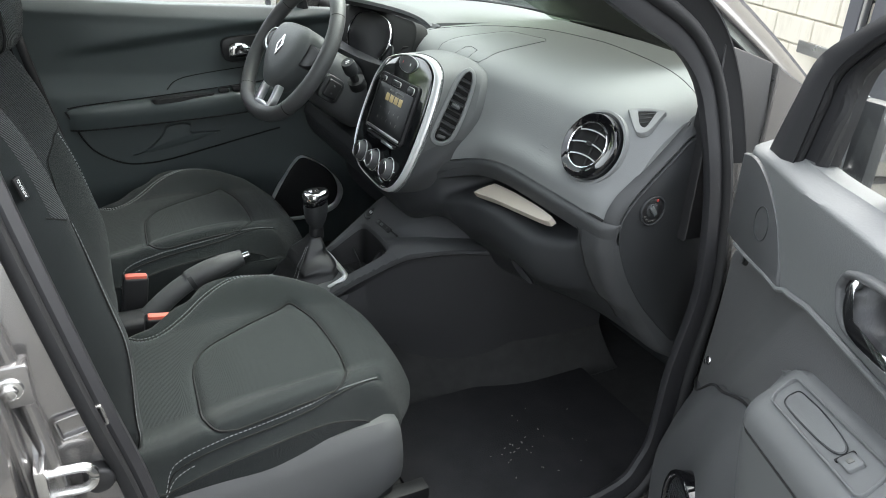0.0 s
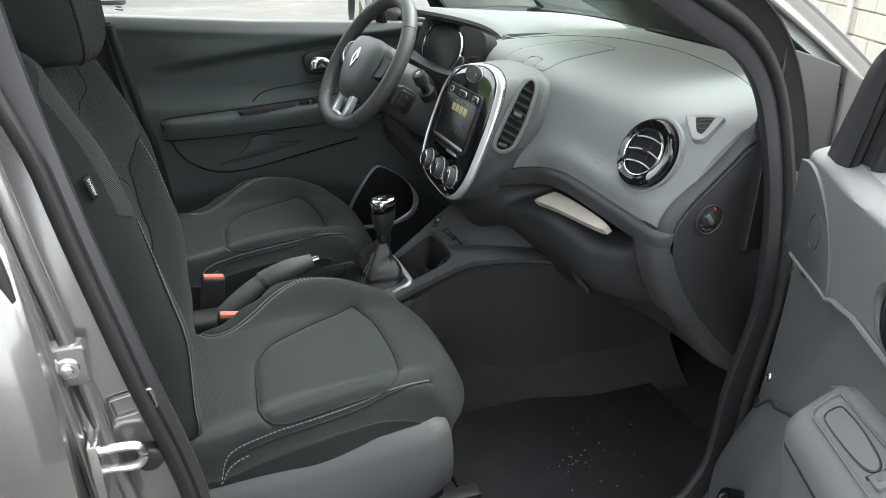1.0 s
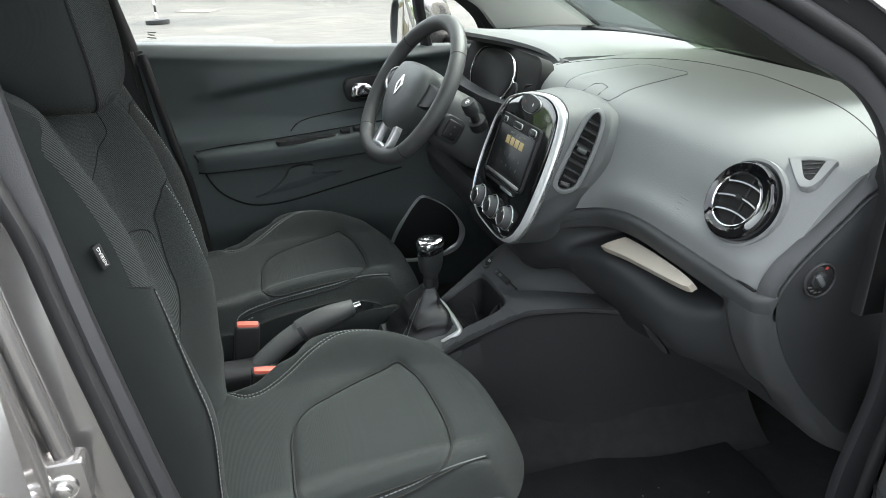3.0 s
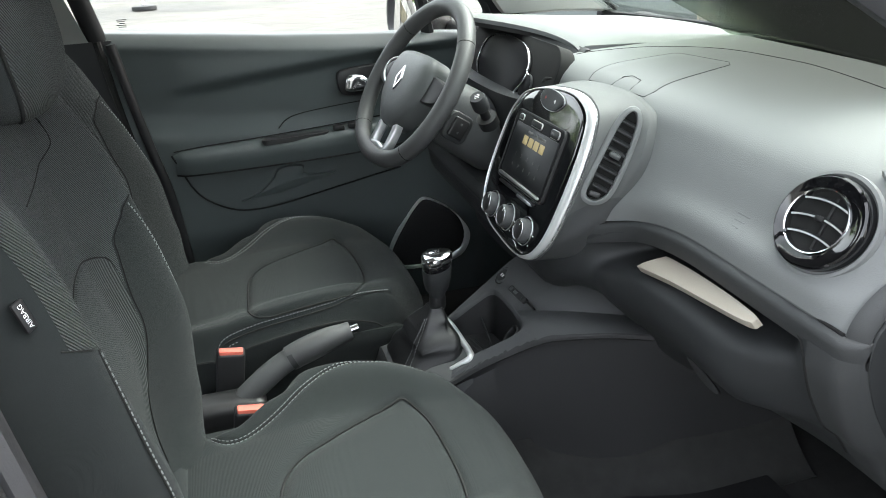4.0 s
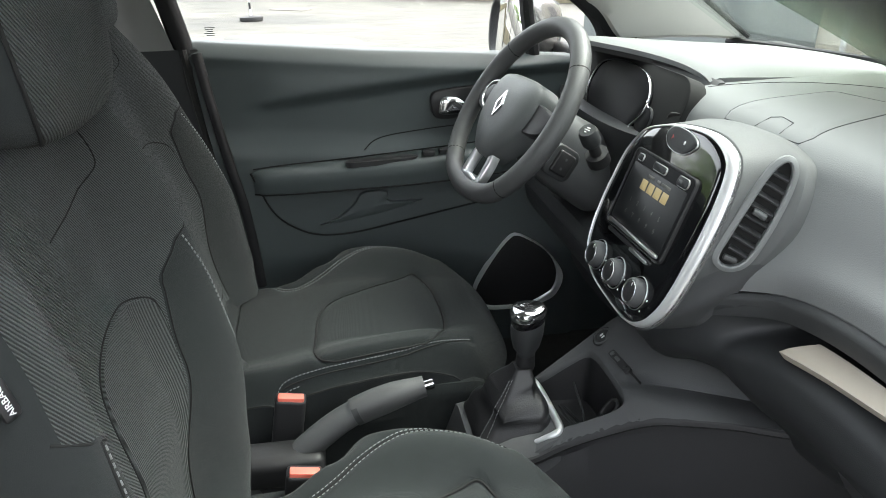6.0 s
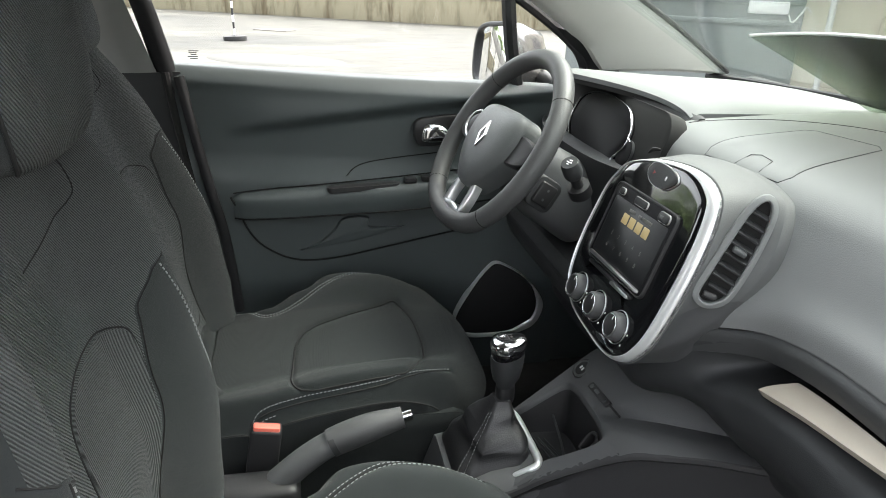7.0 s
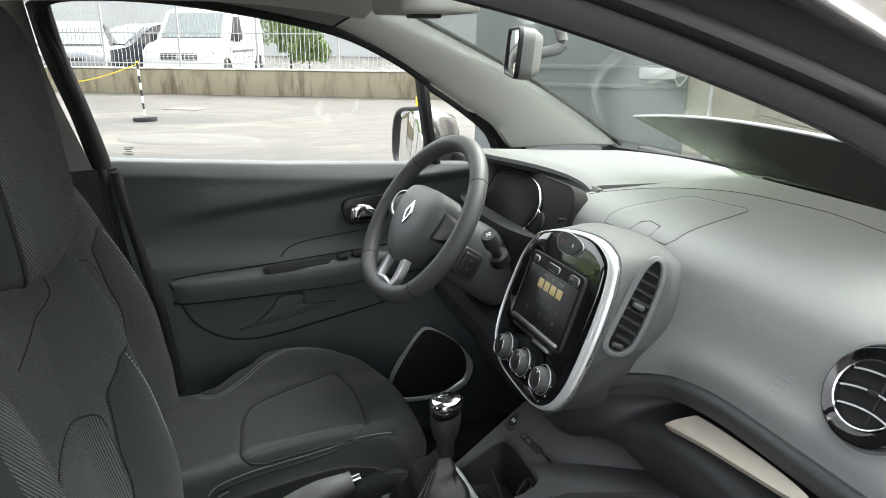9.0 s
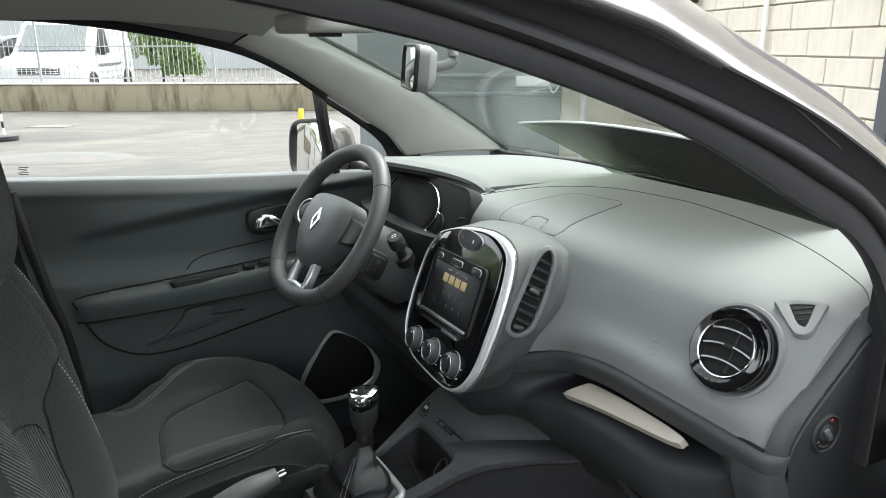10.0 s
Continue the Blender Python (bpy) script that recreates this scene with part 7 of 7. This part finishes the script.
def wheel(parent, x, y, z, r=0.30, w=0.19):
    t = part("wheel", loft([[Vector((x + a * q, y + c, z + b * q)) for a, b in circle(1, 24)] for q, c in ((r * 0.6, -w / 2), (r * 0.95, -w / 2), (r, -w / 2 + 0.03), (r, w / 2 - 0.03), (r * 0.95, w / 2), (r * 0.6, w / 2))]), TYRE, parent)
    part("rim", loft([[Vector((x + a * q, y + c, z + b * q)) for a, b in circle(1, 16)] for q, c in ((r * 0.62, -w / 2 - 0.004), (r * 0.55, -w / 2 + 0.02), (r * 0.1, -w / 2 + 0.01))]), SATIN, t)


def side_body(parent, prof, halfw, mat, name="body", tum=0.12, z_t=1.0):
    """A vehicle shell: a side outline (x, z) given breadth, drawn in above the waist."""
    ln = curve([(x, 0, z) for x, z in prof], 4, True)
    rings = []
    for s in (-1.0, -0.96, -0.85, -0.4, 0, 0.4, 0.85, 0.96, 1.0):
        k = 1.0 - 0.05 * max(0, abs(s) - 0.85) / 0.15
        ring = []
        for p in ln:
            t_ = tum * max(0, p.z - z_t)
            ring.append(Vector((p.x * k, s * (halfw - t_), 0.35 + (p.z - 0.35) * (1 - 0.03 * max(0, abs(s) - 0.85) / 0.15))))
        rings.append(ring)
    return part(name, loft(rings), mat, parent)


# white van behind the fence, nose to the yard
van = thing("van", "white panel van parked nose to the fence", "van")
van.matrix_world = YM @ Matrix.Translation((-10.80, 21.9, 0.0)) @ Euler((0, 0, radians(-82))).to_matrix().to_4x4() @ Matrix.Diagonal((1.2, 1.2, 1.22, 1))
side_body(van, [(2.15, 0.35), (2.18, 0.62), (2.10, 0.86), (1.75, 1.02), (1.25, 1.12), (0.70, 1.66), (0.45, 1.80), (-1.0, 1.86), (-2.0, 1.84), (-2.10, 1.6), (-2.12, 0.6), (-2.05, 0.35), (-1, 0.30), (1, 0.30)], 0.88, VANW, tum=0.10)


def quad(pts, d, mat, name, parent, label=""):
    """A thin plate through four corners."""
    p = [Vector(q) for q in pts]
    n = (p[1] - p[0]).cross(p[2] - p[0]).normalized() * d
    bm = bmesh.new()
    a = [bm.verts.new(q) for q in p]
    b = [bm.verts.new(q + n) for q in p]
    bm.faces.new(a)
    bm.faces.new(b)
    for i in range(4):
        bm.faces.new((a[i], a[(i + 1) % 4], b[(i + 1) % 4], b[i]))
    return part(name, bm, mat, parent, label, smooth=False)


VGL = material("pale reflecting van glass", (0.11, 0.13, 0.13), 0.06, mottle=0.1, coat=0.5)
quad([(1.27, -0.72, 1.15), (1.27, 0.72, 1.15), (0.70, 0.66, 1.70), (0.70, -0.66, 1.70)], -0.03, VGL, "windscreen", van)
for sg in (-1, 1):
    quad([(0.95, sg * 0.865, 1.08), (0.02, sg * 0.875, 1.08), (0.05, sg * 0.815, 1.62), (0.55, sg * 0.815, 1.62)], 0.02 * sg, BLACK, "side_window", van)
    part("headlamp", box(0.10, 0.30, 0.24, 0.05, 3, (2.08, sg * 0.66, 0.80)), CHROME, van)
    for x in (1.45, -1.35):
        wheel(van, x, sg * 0.80, 0.30, 0.31)
        part("wheel_arch", loft([[Vector((x + 0.40 * math.cos(a) * q, sg * c, 0.30 + 0.40 * math.sin(a) * q)) for a in [math.pi * k / 12 for k in range(13)]] for q, c in ((1.0, 0.86), (1.0, 0.895), (0.86, 0.895), (0.86, 0.86))], False, False, True), TYRE, van)
    for k in range(3):
        part("side_moulding", box(1.9, 0.02, 0.05, 0.008, 1, (-0.05, sg * 0.885, 0.55 + 0.14 * k)), PLASTIC if k == 2 else VANW, van)
    part("mirror", box(0.10, 0.16, 0.22, 0.03, 2, (0.95, sg * 1.0, 1.15)), BLACK, van)
part("grille", box(0.06, 0.85, 0.16, 0.03, 2, (2.17, 0, 0.72)), BLACK, van)
for k in range(3):
    part("grille_bar", box(0.03, 0.82, 0.018, 0.004, 1, (2.195, 0, 0.67 + 0.05 * k)), CHROME, van)
part("badge", slab(Frame((2.205, 0, 0.72), (0, -1, 0), (0, 0, 1)), circle(0.07, 16, 1, 0.5), -0.01, 0.01, 0.004), CHROME, van)
part("bumper", box(0.12, 1.6, 0.22, 0.05, 3, (2.14, 0, 0.42)), VANW, van)
part("lower_grille", box(0.06, 1.1, 0.10, 0.02, 2, (2.19, 0, 0.42)), BLACK, van)
part("sign_bar", box(0.75, 0.01, 0.16, 0.002, 1, (-0.95, -0.865, 1.30)), VGREY, van)

# two cars beside the van
def car(x, y, rot, paint, label):
    c = thing("car", label, "car", "parked cars")
    c.matrix_world = YM @ Matrix.Translation((x, y, 0.0)) @ Euler((0, 0, radians(rot))).to_matrix().to_4x4() @ Matrix.Scale(1.25, 4)
    side_body(c, [(2.0, 0.35), (2.02, 0.6), (1.85, 0.80), (1.2, 0.92), (0.55, 1.30), (0.0, 1.45), (-1.0, 1.44), (-1.8, 1.05), (-2.0, 0.95), (-2.02, 0.5), (-1.9, 0.32), (0, 0.28), (1.6, 0.28)], 0.86, paint, tum=0.35, z_t=0.9)
    quad([(1.2, -0.70, 0.95), (1.2, 0.70, 0.95), (0.50, 0.58, 1.36), (0.50, -0.58, 1.36)], -0.03, VGL, "windscreen", c)
    for sg in (-1, 1):
        quad([(0.95, sg * 0.82, 0.95), (-1.5, sg * 0.82, 0.98), (-1.1, sg * 0.70, 1.36), (0.30, sg * 0.70, 1.36)], 0.02 * sg, BLACK, "side_window", c)
        part("headlamp", box(0.16, 0.36, 0.14, 0.04, 3, (1.86, sg * 0.58, 0.70)), CHROME, c)
        for xx in (1.25, -1.25):
            wheel(c, xx, sg * 0.78, 0.30, 0.30)
    part("grille", box(0.06, 0.7, 0.10, 0.02, 2, (2.0, 0, 0.62)), BLACK, c)
    part("lower_grille", box(0.06, 1.0, 0.12, 0.02, 2, (2.0, 0, 0.42)), BLACK, c)
    return c


car(-14.6, 20.8, -60, material("slate car paint", (0.11, 0.12, 0.13), 0.3, 0.4, coat=0.5), "slate grey hatchback parked behind the fence")
car(-13.5, 23.0, -112, material("dark car paint", (0.03, 0.035, 0.045), 0.25, 0.3, coat=0.7), "dark blue-black car parked behind the fence")


def bush(x, y, w, h, n, seed):
    rnd = random.Random(seed)
    b = thing("hedge", "leafy green shrub behind the fence", "shrub")
    b.matrix_world = YM @ Matrix.Translation((x, y, 0.0))
    verts, faces = [], []
    for _ in range(n):
        a, e, r = rnd.uniform(0, 6.283), rnd.uniform(-0.4, 1.5), rnd.uniform(0.45, 1.0) ** 0.5
        lump = 0.8 + 0.25 * math.sin(a * 3 + seed) * math.cos(e * 4)
        c = Vector((math.cos(a) * math.cos(e) * w * r * lump, math.sin(a) * math.cos(e) * w * 0.7 * r * lump, h * (0.45 + 0.5 * math.sin(e) * r * lump)))
        q = Euler((rnd.uniform(0, 3), rnd.uniform(0, 3), rnd.uniform(0, 3))).to_matrix()
        s = rnd.uniform(0.04, 0.08)
        k = len(verts)
        verts += [c + q @ Vector(v) * s for v in ((-1, 0, 0), (0, -0.5, 0.1), (1, 0, 0), (0, 0.5, 0.1))]
        faces.append((k, k + 1, k + 2, k + 3))
    me = bpy.data.meshes.new("leaves")
    me.from_pydata([tuple(v) for v in verts], [], faces)
    link("leaves", me, LEAF, b, smooth=False)
    part("stem", tube([(0, 0, 0), (0.03, 0, h * 0.3), (0, 0.02, h * 0.6)], lambda f: 0.05 - 0.03 * f, 8), TYRE, b)


bush(-9.15, 24.4, 0.6, 3.0, 3200, 1)
bush(-8.15, 23.4, 0.75, 2.1, 3600, 2)
bush(-11.6, 27.5, 1.3, 3.6, 3600, 3)
def tree(x, y, h, seed):
    """A broad-leaved tree: tapered trunk, limbs and a ragged crown of small leaves."""
    rnd = random.Random(seed)
    t = thing("tree", "leafy broad-crowned tree beyond the yard", "tree", "trees beyond the yard", at=(x, y, 0))
    part("trunk", tube(curve([(0, 0, 0), (0.06, 0.02, h * 0.25), (-0.03, 0.05, h * 0.5), (0.02, 0, h * 0.8)], 6), lambda f: 0.20 - 0.16 * f, 10), TYRE, t, "dark bark")
    verts, faces = [], []
    for _ in range(9):
        a, r0 = rnd.uniform(0, 6.283), rnd.uniform(0.5, 1.0) * h * 0.26
        c0 = Vector((math.cos(a) * r0, math.sin(a) * r0, h * rnd.uniform(0.40, 0.88)))
        part("limb", tube([(0, 0, c0.z * 0.62), c0 * 0.6 + Vector((0, 0, c0.z * 0.36)), c0], lambda f: 0.07 - 0.05 * f, 6), TYRE, t)
        rad = h * rnd.uniform(0.13, 0.21)
        for _ in range(420):
            q = Vector((rnd.gauss(0, 0.5), rnd.gauss(0, 0.5), rnd.gauss(0, 0.42))) * rad + c0
            m = Euler((rnd.uniform(0, 3), rnd.uniform(0, 3), rnd.uniform(0, 3))).to_matrix()
            w = rnd.uniform(0.07, 0.14)
            k = len(verts)
            verts += [q + m @ Vector(v) * w for v in ((-1, 0, 0), (0, -0.5, 0.1), (1, 0, 0), (0, 0.5, 0.1))]
            faces.append((k, k + 1, k + 2, k + 3))
    me = bpy.data.meshes.new("crown")
    me.from_pydata([tuple(v) for v in verts], [], faces)
    link("crown", me, LEAF, t, smooth=False)


tree(-13.5, 18.5, 5.6, 11)
tree(-17.0, 17.0, 6.4, 12)
tree(-10.2, 21.0, 5.0, 13)
bd = part("backdrop", moved(box(90, 0.3, 9, at=(-8, 52, 4.5)), YM), material("far pale sheds", (0.42, 0.435, 0.43), 0.8, mottle=0.15, mscale=0.3), smooth=False)
tagged(bd, "pale far industrial sheds", "backdrop", kind="structure")

# barrier post with its weighted foot and chain
bp_ = thing("barrier_post", "black and white barrier post on a round weighted foot", "barrier post")
bp_.matrix_world = YM @ Matrix.Translation((-7.25, 12.1, 0.0)) @ Euler((0, radians(-2.5), 0)).to_matrix().to_4x4()
part("foot", loft([[Vector((a * r, b * r, z)) for a, b in circle(1, 28)] for r, z in ((0.20, 0.0), (0.205, 0.03), (0.20, 0.07), (0.12, 0.085), (0.03, 0.09))]), BLACK, bp_)
for k in range(8):
    part("band", tube([(0, 0, 0.085 + 0.115 * k), (0, 0, 0.085 + 0.115 * (k + 1))], 0.020, 12), BLACK if k % 2 else WHITE, bp_)
part("cap", tube([(0, 0, 1.0), (0, 0, 1.03)], 0.024, 12), YELLOW, bp_)
tagged(part("chain", tube([yard(-7.27 - 1.8 * k / 12, 12.1 + 0.3 * k / 12, 0.98 - 0.36 * math.sin(math.pi * 0.5 * k / 12)) for k in range(13)], 0.010, 6), YELLOW), "yellow and black plastic barrier chain", "chain")
yp = part("marker_post", moved(box(0.10, 0.08, 0.42, 0.02, 2, (-2.62, 13.6, 0.17)), YM), YELLOW)
tagged(yp, "short yellow marker post on the asphalt", "marker post")
gp = part("grey_post", moved(box(0.10, 0.10, 1.2, 0.02, 2, (-1.15, 14.0, 0.6)), YM), VGREY)
tagged(gp, "grey steel post on the asphalt", "post")
# drain grating and a ring of mended asphalt
dg = part("drain_grating", moved(box(0.75, 0.45, 0.02, 0.004, 1, (-7.6, 14.2, 0.004)), YM), material("rusty grating", (0.13, 0.12, 0.11), 0.8, mottle=0.4))
tagged(dg, "rusty iron drain grating in the asphalt", "drain", kind="structure")
rp = part("asphalt_patch", loft([[yard(-5.35 + a * s * 1.08, 10.05 + b * s * 0.62, z) for a, b in circle(1, 40)] for s, z in ((1.0, 0.0), (0.99, 0.005), (0.55, 0.006), (0.2, 0.006))]), material("darker mended asphalt", (0.085, 0.084, 0.078), 0.75, grain=0.8, scale=60, mottle=0.3, mscale=3))
tagged(rp, "round darker patch of mended asphalt", "patch", kind="structure")

# road wheels of the open car
for x_ in (1.30, -1.30):
    for y_ in (-0.76, 0.74):
        wheel(body, x_, y_, 0.31, 0.31, 0.20)

# ---------------------------------------------------------------- the building
wallA = part("wall_front", moved(box(1.4, 0.3, 4.0, at=(2.05, 9.6, 2.0)), YM), BLOCK, smooth=False)
tagged(wallA, "cream painted block wall of the workshop", "wall", kind="structure")
gd = thing("steel_door", "large grey steel sliding door in the block wall", "steel door")
gd.matrix_world = YM
part("leaf", box(2.55, 0.08, 3.4, 0.01, 1, (0.22, 9.36, 1.7)), VGREY, gd)
for z in (0.9, 1.12, 1.9, 2.6):
    part("rail", box(2.55, 0.05, 0.06, 0.015, 2, (0.22, 9.31, z)), VGREY, gd)
part("lock_box", box(0.42, 0.08, 0.13, 0.02, 2, (1.12, 9.28, 1.06)), WHITE, gd)
part("cable", tube(curve([yard(0, 0) * 0 + Vector(p) for p in ((1.33, 9.27, 1.0), (1.38, 9.27, 0.92), (1.45, 9.27, 1.0), (1.50, 9.27, 1.08), (1.56, 9.27, 1.02))], 6), 0.010, 6), WHITE, gd)
tagged(part("downpipe", moved(tube([(1.78, 9.38, 0), (1.78, 9.38, 4)], 0.035, 12), YM), WHITE), "white plastic downpipe on the block wall", "downpipe")
WB0, WB1 = Vector((2.30, 9.45, 0)), Vector((3.35, 1.2, 0))
wd = (WB1 - WB0).normalized()
wnn = Vector((-wd.y, wd.x, 0))
if wnn.x > 0:
    wnn = -wnn
WLEN = (WB1 - WB0).length
wmat = YM @ Matrix.Translation(WB0) @ Matrix((wd, -wnn, Vector((0, 0, 1)))).transposed().to_4x4()
wallB = part("wall_side", moved(box(WLEN, 0.25, 4.0, at=(WLEN / 2, 0.145, 2.0)), wmat), concrete("mortar", (0.62, 0.58, 0.50), (0.5, 0.45, 0.37)), smooth=False)
tagged(wallB, "cream painted concrete block wall", "wall", kind="structure")
b0 = box(0.488, 0.03, 0.188, 0.006, 1)
meb = bpy.data.meshes.new("block")
b0.to_mesh(meb)
b0.free()
meb.materials.append(BLOCK)
for r_ in range(15):
    for k in range(int(WLEN / 0.5)):
        o_ = new("block", meb)
        o_.parent = wallB
        o_.matrix_world = wmat @ Matrix.Translation((0.25 + 0.5 * k + (0.25 if r_ % 2 else 0), 0.006, 0.10 + 0.2 * r_))
tagged(part("downpipe", moved(tube([(3.2, -0.05, 0), (3.2, -0.05, 4)], 0.022, 12), wmat), WHITE), "thin white conduit on the block wall", "conduit")
fld = thing("floodlight", "dark outdoor floodlight on the block wall", "floodlight")
fld.matrix_world = wmat @ Matrix.Translation((1.9, -0.12, 1.93))
part("lamp_body", box(0.22, 0.12, 0.10, 0.02, 2), BLACK, fld)
part("bracket", box(0.30, 0.03, 0.03, 0.006, 1, (-0.18, 0.05, 0.0)), WHITE, fld)
sd = thing("steel_gate", "grey steel door with strap hinges in the block wall", "steel door")
sd.matrix_world = wmat @ Matrix.Translation((4.75, -0.03, 0))
part("jamb", box(0.14, 0.10, 3.0, 0.01, 1, (0, 0, 1.5)), material("dark grey steel paint", (0.10, 0.10, 0.11), 0.45, 0.2, grain=0.3), sd)
part("leaf", box(1.6, 0.06, 2.9, 0.01, 1, (0.95, 0.0, 1.45)), MATS["dark grey steel paint"], sd)
part("edge_strip", box(0.03, 0.04, 2.9, 0.005, 1, (0.11, -0.045, 1.45)), SATIN, sd)
for z in (0.62, 1.9):
    part("hinge_strap", box(0.75, 0.02, 0.09, 0.006, 1, (-0.12, -0.06, z)), STEELP, sd)
